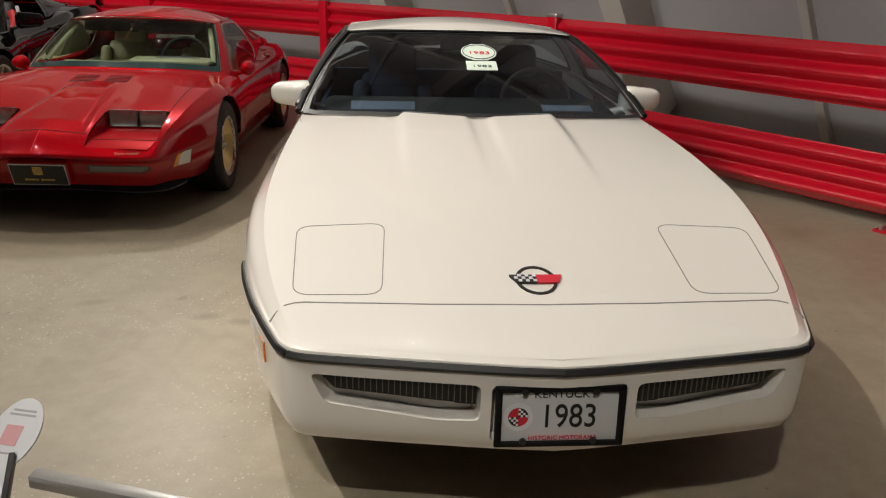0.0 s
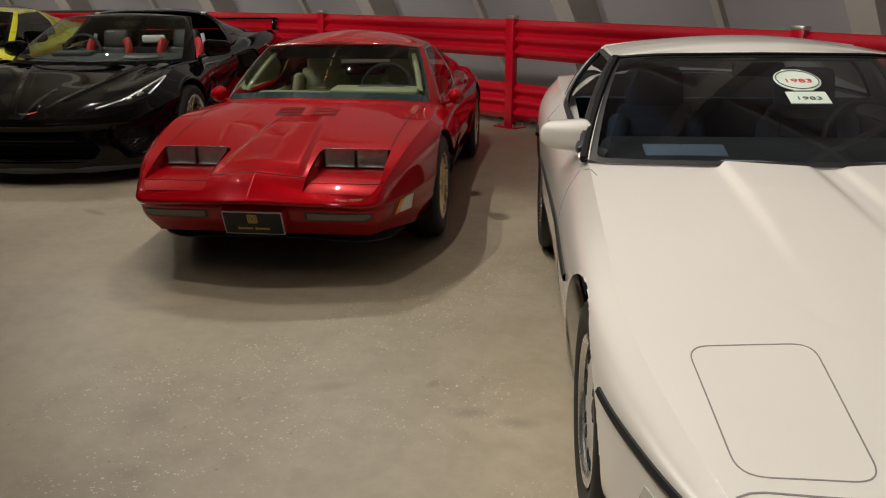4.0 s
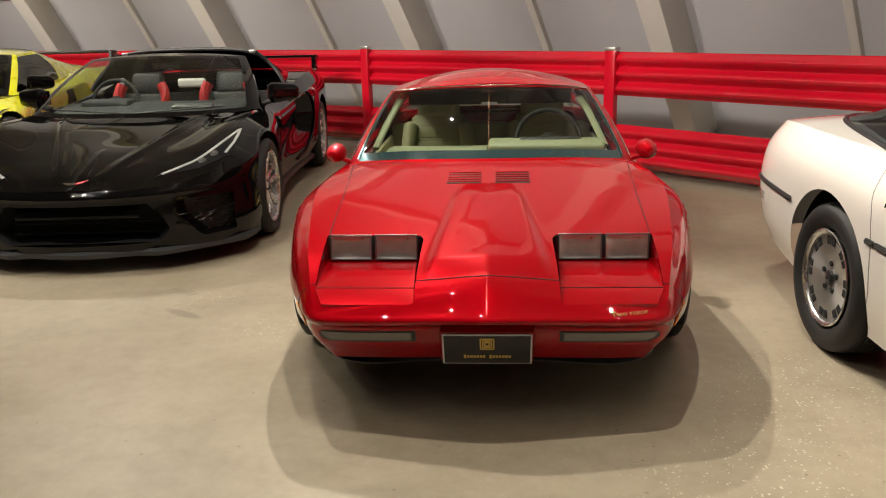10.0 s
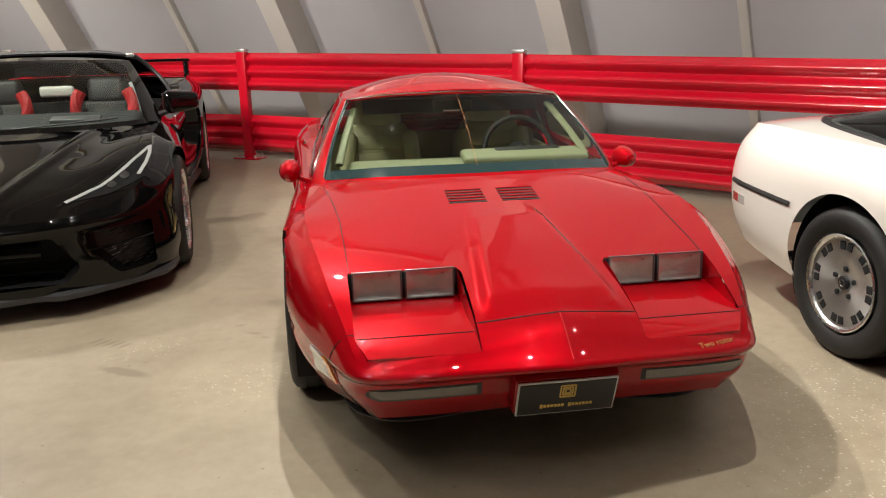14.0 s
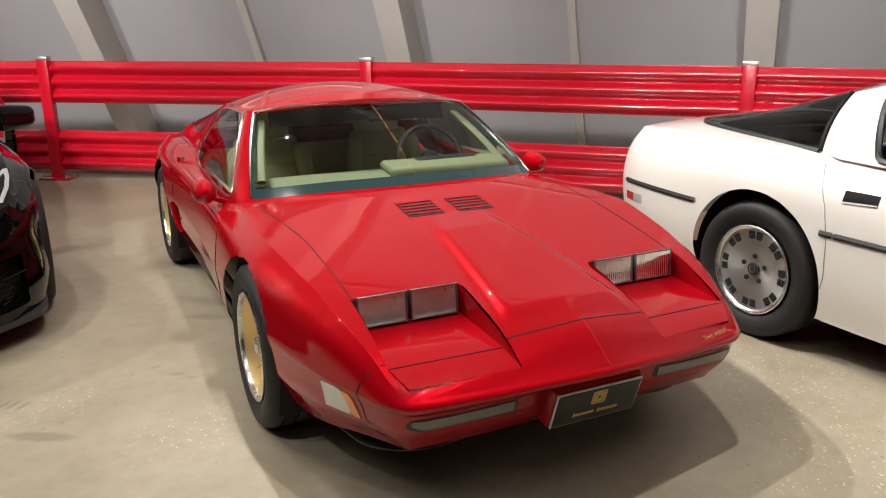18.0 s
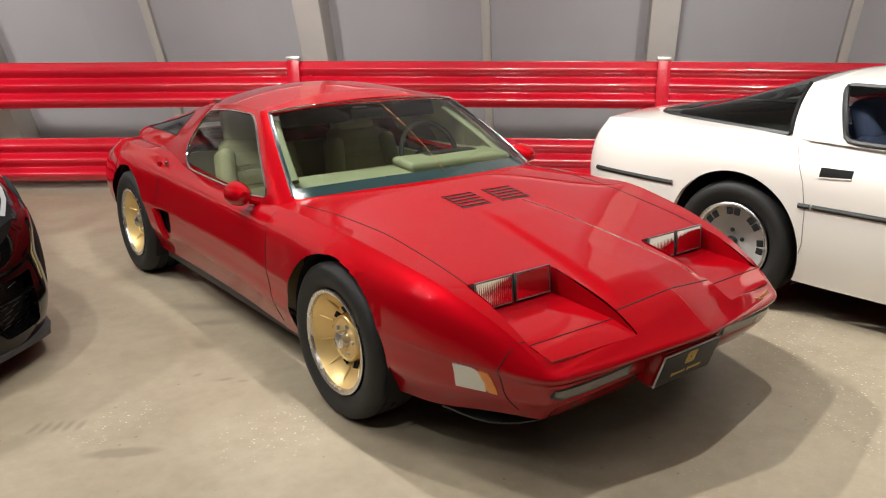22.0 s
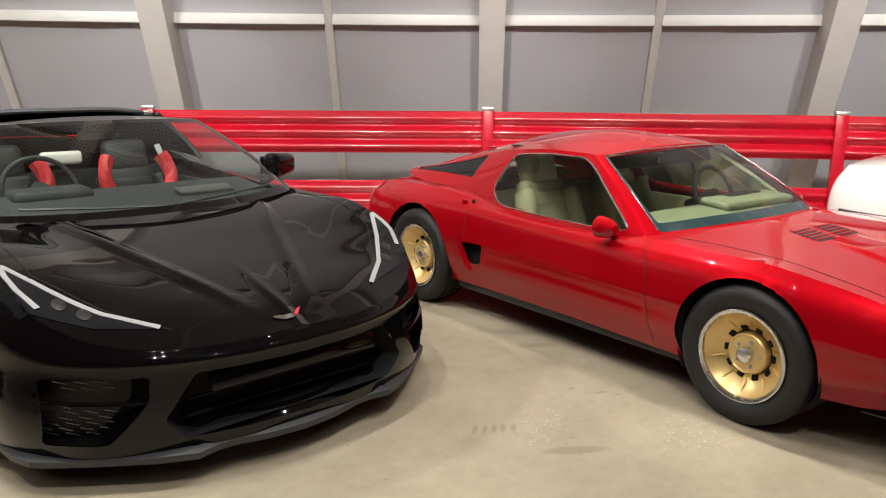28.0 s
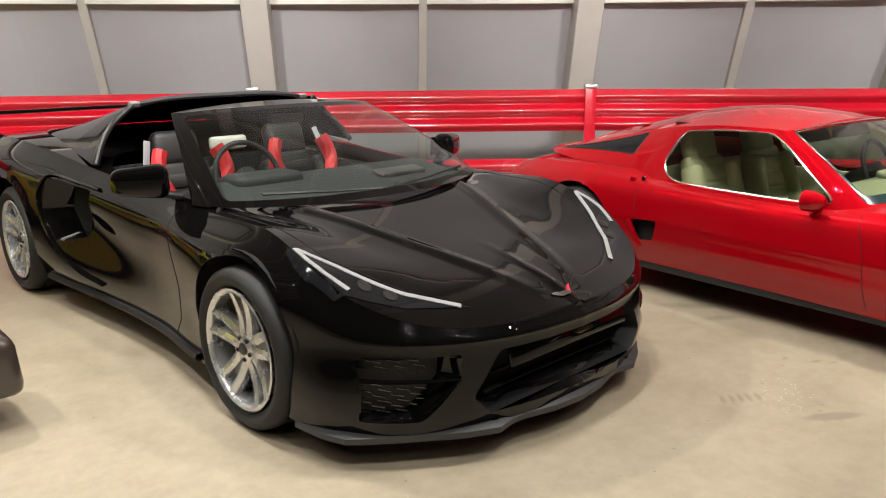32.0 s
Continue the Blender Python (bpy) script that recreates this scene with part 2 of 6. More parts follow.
M_FLOOR = floor_material()
M_PANEL = material("wall_panel", (0.47, 0.46, 0.485), 0.6, vary=0.10, vary_scale=1.2, bump=0.15, bump_scale=30)
M_RIB = material("painted_rib", (0.70, 0.675, 0.635), 0.45, vary=0.07, vary_scale=5, bump=0.1)
M_DOME = material("dome_lining", (0.07, 0.068, 0.066), 0.8, vary=0.1)
M_RAIL = material("red_rail_paint", (0.52, 0.005, 0.020), 0.22, coat=0.6, vary=0.06, vary_scale=9, bump=0.06, bump_scale=25)
M_CAP = material("galvanised_cap", (0.62, 0.61, 0.59), 0.38, metal=0.9, vary=0.1, vary_scale=40)
M_RED = material("red_metallic_paint", (0.335, 0.0017, 0.006), 0.30, metal=0.12, coat=1.0, spec=0.0, flake=0.15)
M_RED.node_tree.nodes["Principled BSDF"].inputs["Coat Roughness"].default_value = 0.008
M_WHITE = material("white_paint", (0.80, 0.76, 0.70), 0.3, coat=1.0, bump=0.012, bump_scale=220)
M_BLACK = material("black_paint", (0.003, 0.0027, 0.0027), 0.015, coat=0.12, spec=0.28)
M_YELLOW = material("yellow_paint", (0.86, 0.84, 0.02), 0.28, coat=1.0, vary=0.02)
M_RUBBER = material("tyre_rubber", (0.011, 0.0105, 0.010), 0.62, vary=0.25, vary_scale=25, bump=0.2, bump_scale=120)
M_TRIM = material("black_trim", (0.012, 0.012, 0.013), 0.45, bump=0.1)
M_DARK = material("dark_gap", (0.004, 0.004, 0.004), 0.9)
M_CHROME = material("chrome", (0.78, 0.77, 0.75), 0.12, metal=1.0)
M_GOLD = material("gold_alloy", (0.74, 0.53, 0.22), 0.34, metal=0.5, vary=0.08, vary_scale=20)
M_ALLOY = material("silver_alloy", (0.66, 0.65, 0.64), 0.26, metal=0.95, vary=0.05, vary_scale=20)
M_GREYALLOY = material("grey_alloy", (0.20, 0.20, 0.20), 0.42, metal=0.8, vary=0.1, vary_scale=20)
# the cabin's cream again, darkened: shade under the windscreen put into the colour
M_CREAMSHADE = material("shaded_cream_vinyl", (0.24, 0.25, 0.155), 0.55, vary=0.08, vary_scale=8, bump=0.25, bump_scale=90)
M_CREAM = material("cream_leather", (0.50, 0.475, 0.30), 0.42, vary=0.08, vary_scale=8, bump=0.25, bump_scale=90)
M_BLUE = material("blue_cloth", (0.06, 0.085, 0.15), 0.85, vary=0.1, bump=0.3, bump_scale=160)
M_SEATRED = material("red_leather", (0.62, 0.03, 0.035), 0.5, vary=0.05, bump=0.15, bump_scale=90)
M_SEATBLACK = material("black_leather", (0.014, 0.013, 0.013), 0.55, vary=0.1, bump=0.25, bump_scale=90)
M_DASH = material("soft_dash", (0.022, 0.023, 0.024), 0.7, bump=0.2, bump_scale=150)
M_LENS = material("clear_lens", (0.62, 0.62, 0.60), 0.22, metal=0.35, coat=0.8, bump=0.5, bump_scale=70)
M_DISH = material("lamp_reflector", (0.66, 0.65, 0.64), 0.30, metal=0.55, bump=0.5, bump_scale=60, vary=0.25, vary_scale=30)
M_BUMPLAMP = material("dim_lamp_lens", (0.15, 0.135, 0.125), 0.25, coat=0.8, bump=0.4, bump_scale=80)
M_PLATEFRAME = material("plate_frame_plastic", (0.008, 0.008, 0.008), 0.55, spec=0.12)
M_OLDGOLD = material("faded_gold_script", (0.42, 0.17, 0.05), 0.45)
M_AMBER = material("amber_lens", (0.75, 0.24, 0.02), 0.2, coat=0.8)
M_REDLENS = material("red_lens", (0.45, 0.01, 0.015), 0.2, coat=0.8)
M_SMOKE = material("ribbed_lens", (0.02, 0.018, 0.016), 0.3, spec=0.3)
M_PLATE = material("plate_white", (0.62, 0.62, 0.63), 0.35, vary=0.03)
M_PRINT = material("black_print", (0.01, 0.01, 0.01), 0.5)
M_REDPRINT = material("red_print", (0.6, 0.02, 0.04), 0.5)
M_GOLDPRINT = material("gold_print", (0.62, 0.42, 0.10), 0.4)
M_PAPER = material("white_card", (0.72, 0.72, 0.74), 0.55, vary=0.02)
M_GREYPRINT = material("grey_print", (0.42, 0.41, 0.43), 0.6)
M_STEEL = material("satin_steel", (0.55, 0.54, 0.52), 0.35, metal=0.8, vary=0.06, vary_scale=12)
M_BRONZE = material("dark_bronze_paint", (0.045, 0.032, 0.026), 0.3, coat=0.8)
M_PINK = material("pale_red_print", (0.70, 0.36, 0.38), 0.6)
G_CLEAR = glass_material("green_tint_glass", (0.70, 0.80, 0.67), 0.84)
G_DARK = glass_material("smoked_glass", (0.20, 0.24, 0.24), 0.5)
G_TINT = glass_material("tinted_glass", (0.36, 0.43, 0.48), 0.66)
# brighter red for the highlight drawn along the nose crest
M_CRESTGLINT = material("crest_highlight_paint", (0.52, 0.01, 0.016), 0.3, metal=0.35, coat=1.0)
M_LIP = material("grey_rubber_lip", (0.034, 0.035, 0.038), 0.45, vary=0.15, vary_scale=12)
G_LENS = glass_material("lamp_glass", (0.95, 0.95, 0.93), 0.96)
M_SEAM = material("grey_shut_line", (0.25, 0.235, 0.22), 0.8)
M_RIBGLASS = material("rib_glass", (0.13, 0.12, 0.115), 0.3)
M_STICKER = material("screen_sticker_paper", (0.62, 0.70, 0.62), 0.5)
M_LABELPRINT = material("dark_green_print", (0.05, 0.10, 0.07), 0.5)
M_BLUEPALE = material("pale_blue_card", (0.20, 0.25, 0.32), 0.6, vary=0.05)
M_ALLOYMATT = material("brushed_alloy", (0.68, 0.675, 0.67), 0.34, metal=0.9, vary=0.06, vary_scale=14)
M_ALLOYMATT.node_tree.nodes["Principled BSDF"].inputs["Anisotropic"].default_value = 0.8
turned = M_ALLOYMATT.node_tree.nodes.new("ShaderNodeTangent")   # turned on a lathe: streaks run round the hub
turned.direction_type, turned.axis = "RADIAL", "X"
M_ALLOYMATT.node_tree.links.new(turned.outputs[0], M_ALLOYMATT.node_tree.nodes["Principled BSDF"].inputs["Tangent"])
G_GREEN = glass_material("green_screen_glass", (0.80, 0.90, 0.84), 0.86)
M_SILVER = material("silver_wheel_paint", (0.62, 0.62, 0.62), 0.26, metal=0.75, coat=0.4, vary=0.04, vary_scale=18)
M_MESH = material("intake_mesh", (0.006, 0.006, 0.006), 0.5, bump=0.6, bump_scale=90)
M_MESHBAR = material("gloss_mesh_bar", (0.02, 0.02, 0.02), 0.2, coat=0.8)
M_LAMPBLACK = material("lamp_cover", (0.010, 0.010, 0.011), 0.06, spec=0.35)
M_LED = material("light_bar_plastic", (0.30, 0.30, 0.30), 0.25, coat=0.6)
M_BELT = material("belt_webbing", (0.30, 0.30, 0.31), 0.7, bump=0.2, bump_scale=200)


# ---- mesh tools ----
def mesh_object(name, verts, faces, mat, parent=None, smooth=True, label="", weld=0.0, sharp=None):
    me = bpy.data.meshes.new(name)
    me.from_pydata([tuple(map(float, v)) for v in verts], [], [tuple(map(int, f)) for f in faces])
    if weld:
        bm = bmesh.new()
        bm.from_mesh(me)
        bmesh.ops.remove_doubles(bm, verts=bm.verts, dist=weld)
        bmesh.ops.recalc_face_normals(bm, faces=bm.faces)
        bm.to_mesh(me)
        bm.free()
    if mat.name.endswith("glass"):   # panes face out of the cabin
        mid = Vector((0, 2.4, 0.6))
        if sum((p.center - mid).dot(p.normal) * p.area for p in me.polygons) < 0:
            me.flip_normals()
    if smooth:
        me.polygons.foreach_set("use_smooth", [True] * len(me.polygons))
        if sharp:
            me.set_sharp_from_angle(angle=radians(sharp))
    me.materials.append(mat)
    ob = new(name, me)
    if parent is not None:
        ob.parent = parent
    if label:
        tagged(ob, label)
    return ob


def part(name, bm, mat, parent=None, label="", smooth=True, sharp=35):
    me = bpy.data.meshes.new(name)
    bmesh.ops.recalc_face_normals(bm, faces=bm.faces)
    bm.to_mesh(me)
    bm.free()
    if smooth:
        me.polygons.foreach_set("use_smooth", [True] * len(me.polygons))
        me.set_sharp_from_angle(angle=radians(sharp))
    me.materials.append(mat)
    ob = new(name, me)
    if parent is not None:
        ob.parent = parent
    if label:
        tagged(ob, label)
    return ob


def thing(name, m, label, category, group=""):
    ob = new(name)
    ob.empty_display_size = 0.1
    ob.matrix_world = m
    return tagged(ob, label, category, group)


def bm_box(size, at=(0, 0, 0), bevel=0.0, rot=None, seg=2, taper=None):
    bm = bmesh.new()
    bmesh.ops.create_cube(bm, size=1)
    for v in bm.verts:
        k = taper if taper and v.co.z > 0 else 1
        v.co = Vector((v.co.x * size[0] * k, v.co.y * size[1] * k, v.co.z * size[2]))
    if bevel:
        bmesh.ops.bevel(bm, geom=bm.edges[:], offset=bevel, segments=seg, affect="EDGES", profile=0.5)
    m = Matrix.Translation(at) @ (Euler([radians(a) for a in rot]).to_matrix().to_4x4() if rot else Matrix())
    bmesh.ops.transform(bm, matrix=m, verts=bm.verts)
    return bm


def bm_join(*bms):
    out = bmesh.new()
    for b in bms:
        me = bpy.data.meshes.new("tmp")
        b.to_mesh(me)
        b.free()
        out.from_mesh(me)
        bpy.data.meshes.remove(me)
    return out


def bm_lathe(profile, n=48, axis="x", at=(0, 0, 0)):
    """A turned body: profile of (radius, along), round the x, y or z axis."""
    bm = bmesh.new()
    rings = []
    for r, a in profile:
        ring = []
        for k in range(n):
            c, s = math.cos(2 * math.pi * k / n), math.sin(2 * math.pi * k / n)
            p = {"x": (a, r * c, r * s), "y": (r * c, a, r * s), "z": (r * c, r * s, a)}[axis]
            ring.append(bm.verts.new(Vector(p) + Vector(at)))
        rings.append(ring)
    for a, b in zip(rings, rings[1:]):
        for k in range(n):
            bm.faces.new((a[k], a[(k + 1) % n], b[(k + 1) % n], b[k]))
    return bm


def bm_tube(points, radius, n=8, flat=1.0):
    pts = [Vector(p) for p in points]
    bm = bmesh.new()
    rings = []
    for i, p in enumerate(pts):
        d = (pts[min(i + 1, len(pts) - 1)] - pts[max(i - 1, 0)]).normalized()
        side = d.cross(Vector((0, 0, 1)))
        side = side.normalized() if side.length > 1e-3 else Vector((1, 0, 0))
        up = side.cross(d).normalized()
        rings.append([bm.verts.new(p + radius * (math.cos(2 * math.pi * k / n) * side + flat * math.sin(2 * math.pi * k / n) * up)) for k in range(n)])
    for a, b in zip(rings, rings[1:]):
        for k in range(n):
            bm.faces.new((a[k], a[(k + 1) % n], b[(k + 1) % n], b[k]))
    bm.faces.new(rings[0][::-1])
    bm.faces.new(rings[-1])
    return bm


def bm_prism(outline, depth, at=Matrix(), bevel=0.0):
    """A plate: an outline of (x, y) pulled out by depth along z, then set by the matrix."""
    bm = bmesh.new()
    vs = [bm.verts.new((x, y, 0)) for x, y in outline]
    f = bm.faces.new(vs)
    got = bmesh.ops.extrude_face_region(bm, geom=[f])
    for e in got["geom"]:
        if isinstance(e, bmesh.types.BMVert):
            e.co.z += depth
    if bevel:
        bmesh.ops.bevel(bm, geom=bm.edges[:], offset=bevel, segments=2, affect="EDGES", profile=0.5)
    bmesh.ops.transform(bm, matrix=at, verts=bm.verts)
    return bm


def curve_at(table, q):
    """Smooth monotone interpolation of rows (key, value) at q."""
    t = np.asarray(table, float)
    x, y = t[:, 0], t[:, 1]
    if len(x) < 3:
        return np.interp(q, x, y)
    h, d = np.diff(x), np.diff(y) / np.diff(x)
    m = np.zeros(len(x))
    m[0], m[-1] = d[0], d[-1]
    for k in range(1, len(x) - 1):
        if d[k - 1] * d[k] > 0:
            w1, w2 = 2 * h[k] + h[k - 1], h[k] + 2 * h[k - 1]
            m[k] = (w1 + w2) / (w1 / d[k - 1] + w2 / d[k])
    q = np.clip(q, x[0], x[-1])
    i = np.clip(np.searchsorted(x, q, "right") - 1, 0, len(h) - 1)
    s = (q - x[i]) / h[i]
    return (1 + 2 * s) * (1 - s) ** 2 * y[i] + s * (1 - s) ** 2 * h[i] * m[i] + s * s * (3 - 2 * s) * y[i + 1] + s * s * (s - 1) * h[i] * m[i + 1]


def spline(points, per=12):
    """Catmull-Rom through points of any dimension."""
    p = np.asarray(points, float)
    p = np.vstack([2 * p[0] - p[1], p, 2 * p[-1] - p[-2]])
    out = []
    for k in range(1, len(p) - 2):
        a, b, c, d = p[k - 1 : k + 3]
        for s in np.arange(per) / per:
            out.append(0.5 * (2 * b + (c - a) * s + (2 * a - 5 * b + 4 * c - d) * s * s + (3 * b - a - 3 * c + d) * s ** 3))
    out.append(p[-2])
    return np.array(out)


def even(points, n):
    """n points at even steps along a polyline."""
    p = np.asarray(points, float)
    L = np.r_[0, np.cumsum(np.linalg.norm(np.diff(p, axis=0), axis=1))]
    q = np.linspace(0, L[-1], n)
    return np.stack([np.interp(q, L, p[:, k]) for k in range(p.shape[1])], 1)


def inside(poly, pts):
    poly, pts = np.asarray(poly, float), np.asarray(pts, float)
    res = np.zeros(len(pts), bool)
    for (x0, y0), (x1, y1) in zip(poly, np.roll(poly, -1, 0)):
        c = (y0 > pts[:, 1]) != (y1 > pts[:, 1])
        res ^= c & (pts[:, 0] < (x1 - x0) * (pts[:, 1] - y0) / ((y1 - y0) or 1e-12) + x0)
    return res


def nearest(poly, p):
    poly = np.asarray(poly, float)
    a, b = poly, np.roll(poly, -1, 0)
    d = b - a
    t = np.clip(((p - a) * d).sum(1) / np.maximum((d * d).sum(1), 1e-12), 0, 1)
    q = a + t[:, None] * d
    return q[np.argmin(((q - p) ** 2).sum(1))]


def rounded(poly, r, n=5):
    """The outline with its corners rounded."""
    p = np.asarray(poly, float)
    out = []
    for a, b, c in zip(np.roll(p, 1, 0), p, np.roll(p, -1, 0)):
        u, w = (a - b), (c - b)
        k = min(r, 0.45 * np.linalg.norm(u), 0.45 * np.linalg.norm(w))
        s, e = b + u / np.linalg.norm(u) * k, b + w / np.linalg.norm(w) * k
        for t in np.linspace(0, 1, n):
            out.append((1 - t) ** 2 * s + 2 * t * (1 - t) * b + t * t * e)
    return np.array(out)


def circle(cx, cy, r, n=64):
    a = np.linspace(0, 2 * math.pi, n, endpoint=False)
    return np.stack([cx + r * np.cos(a), cy + r * np.sin(a)], 1)


class Sheet:
    """A grid of points P[i, j] with a 2D chart for cutting; cut() takes pieces out along an outline, with clean edges."""

    def __init__(self, P, chart):
        n, m = P.shape[:2]
        self.V = P.reshape(-1, 3).copy()
        self.chart = chart
        idx = np.arange(n * m).reshape(n, m)
        self.F = np.stack([idx[:-1, :-1], idx[1:, :-1], idx[1:, 1:], idx[:-1, 1:]], -1).reshape(-1, 4)

    def cut(self, poly, where=None, keep=True, place=None):
        """Removes the faces inside the outline (in the chart's plane) and returns them as (verts, faces)."""
        uv = self.V[:, self.chart] if isinstance(self.chart, list) else self.chart
        mid = uv[self.F].mean(1)
        ins = inside(poly, mid)
        if where is not None:
            ins &= where(self.V[self.F].mean(1))
        a, b = np.zeros(len(self.V), bool), np.zeros(len(self.V), bool)
        a[self.F[ins].ravel()] = True
        b[self.F[~ins].ravel()] = True
        for k in np.nonzero(a & b)[0]:
            q = nearest(poly, uv[k])
            if isinstance(self.chart, list):
                self.V[k, self.chart] = q
            else:
                self.chart[k] = q
                self.V[k] = place(q)
        got = self.F[ins]
        self.F = self.F[~ins]
        return self.V[np.unique(got)].copy() if len(got) else np.zeros((0, 3)), np.searchsorted(np.unique(got), got)

    def both(self):
        """Verts and faces with the mirrored half."""
        return twin(self.V, self.F)


def twin(V, F):
    W = V * np.array([-1, 1, 1])
    return np.vstack([V, W]), np.vstack([F, F[:, ::-1] + len(V)])


# ---- the hall: a round room under a leaning, ribbed cone wall ----
CX, CY = -14.0, -6.9          # centre of the hall
R_FENCE, R_FOOT, SLOPE = 20.6, 22.19, 0.687
AZ_POST, AZ_RIB, STEP = 51.66, 51.59, 8.68


def polar(r, az, z):
    return Vector((CX + r * math.cos(radians(az)), CY + r * math.sin(radians(az)), z))


def ring_sheet(name, rz, mat, az0, az1, n, kind="structure"):
    verts, faces = [], []
    for k in range(n + 1):
        az = az0 + (az1 - az0) * k / n
        verts += [polar(r, az, z) for r, z in rz]
    w = len(rz)
    for k in range(n):
        for j in range(w - 1):
            faces.append((k * w + j, (k + 1) * w + j, (k + 1) * w + j + 1, k * w + j + 1))
    ob = mesh_object(name, verts, faces, mat, smooth=False)
    return tagged(ob, kind=kind)


def wall_r(z):
    return R_FOOT - SLOPE * z


floor_bm = bmesh.new()
bmesh.ops.create_circle(floor_bm, cap_ends=True, segments=128, radius=24.5)
bmesh.ops.translate(floor_bm, verts=floor_bm.verts, vec=(CX, CY, 0))
floor = tagged(part("floor", floor_bm, M_FLOOR, smooth=False), "tan polished concrete floor with exposed aggregate patches", "floor", kind="structure")

wall = ring_sheet("wall_cone", [(wall_r(-0.02) + 0.50, -0.02), (wall_r(9) + 0.50, 9.0)], M_PANEL, -140, 220, 41 * 2)
tagged(wall, "grey panelled leaning cone wall", "wall")
# out of view: an assumed dome, added to close the hall against world light
ceiling = ring_sheet("ceiling", [(wall_r(9) + 0.5, 8.94), (6.0, 16.8), (0.05, 22.5)], M_DOME, -140, 220, 48)
tagged(ceiling, "unseen dark dome that closes the hall", "ceiling")


def beam(name, a, b, width, depth, mat, parent, out):
    """A box beam from a to b; out: the way its depth points."""
    a, b = Vector(a), Vector(b)
    d = (b - a).normalized()
    n = (out - out.dot(d) * d).normalized()
    s = d.cross(n)
    bm = bmesh.new()
    vs = [bm.verts.new(p + s * u * width / 2 + n * w) for p in (a, b) for u, w in ((-1, 0), (1, 0), (1, depth), (-1, depth))]
    for f in ((0, 1, 2, 3), (7, 6, 5, 4), (0, 4, 5, 1), (1, 5, 6, 2), (2, 6, 7, 3), (3, 7, 4, 0)):
        bm.faces.new([vs[k] for k in f])
    bmesh.ops.bevel(bm, geom=bm.edges[:], offset=0.006, segments=2, affect="EDGES", profile=0.5)
    return part(name, bm, mat, parent)


for k in range(-4, 8):
    az = AZ_RIB + STEP * k
    out = Vector((math.cos(radians(az)), math.sin(radians(az)), 0))
    beam("rib", polar(wall_r(0), az, 0.0), polar(wall_r(8.9), az, 8.9), 0.245, 0.52, M_RIB, wall, out)
    am = az + STEP / 2
    om = Vector((math.cos(radians(am)), math.sin(radians(am)), 0))
    beam("mullion", polar(wall_r(0) + 0.40, am, 0.0), polar(wall_r(8.9) + 0.40, am, 8.9), 0.085, 0.12, M_RIB, wall, om)
    for z in (1.965, 3.9):
        for a0, a1 in ((az + 0.28, am - 0.1), (am + 0.1, az + STEP - 0.28)):
            r0 = wall_r(z) + 0.39
            beam("purlin", polar(r0, a0, z), polar(r0, a1, z), 0.10, 0.12, M_RIB, wall, om)
    foot = polar(wall_r(0) - 0.10, az, 0.012)
    part("foot_plate", bm_box((0.32, 0.44, 0.024), foot, 0.004, (0, 0, az - 90)), M_RIB, wall)

kerb = ring_sheet("floor_kerb", [(20.92, 0.0), (20.92, 0.045), (21.10, 0.045), (21.10, 0.0)], M_RIB, -10, 120, 60)
tagged(kerb, "pale concrete floor kerb along the barrier", "kerb")


def fence_post(az):
    post = thing("barrier_post", pose(*polar(R_FENCE, az, 0), 0, 0, az - 90), "red steel barrier post with a galvanised cap", "post", "barrier posts")
    part("upright", bm_box((0.105, 0.075, 1.125), (0, 0, 0.5625), 0.006), M_RAIL, post)
    part("cap", bm_box((0.118, 0.088, 0.032), (0, 0, 1.139), 0.006), M_CAP, post, "galvanised cap")
    part("base_plate", bm_box((0.30, 0.20, 0.016), (0, 0, 0.008), 0.003), M_RAIL, post)
    for x in (-0.115, 0.115):
        for y in (-0.07, 0.07):
            part("bolt", bm_lathe([(0, 0.045), (0.011, 0.045), (0.011, 0.016), (0.017, 0.016), (0.017, 0.012)], 12, "z", (x, y, 0)), M_CAP, post)
    return post


def rail_profile(z0, z1):
    """The corrugated section of a beam: (out, z), three waves."""
    out = []
    for k in range(49):
        u = k / 48
        wave = 0.5 - 0.5 * math.cos(6 * math.pi * u)
        wave = wave ** 0.8
        out.append((0.055 * wave, z0 + (z1 - z0) * u))
    return out


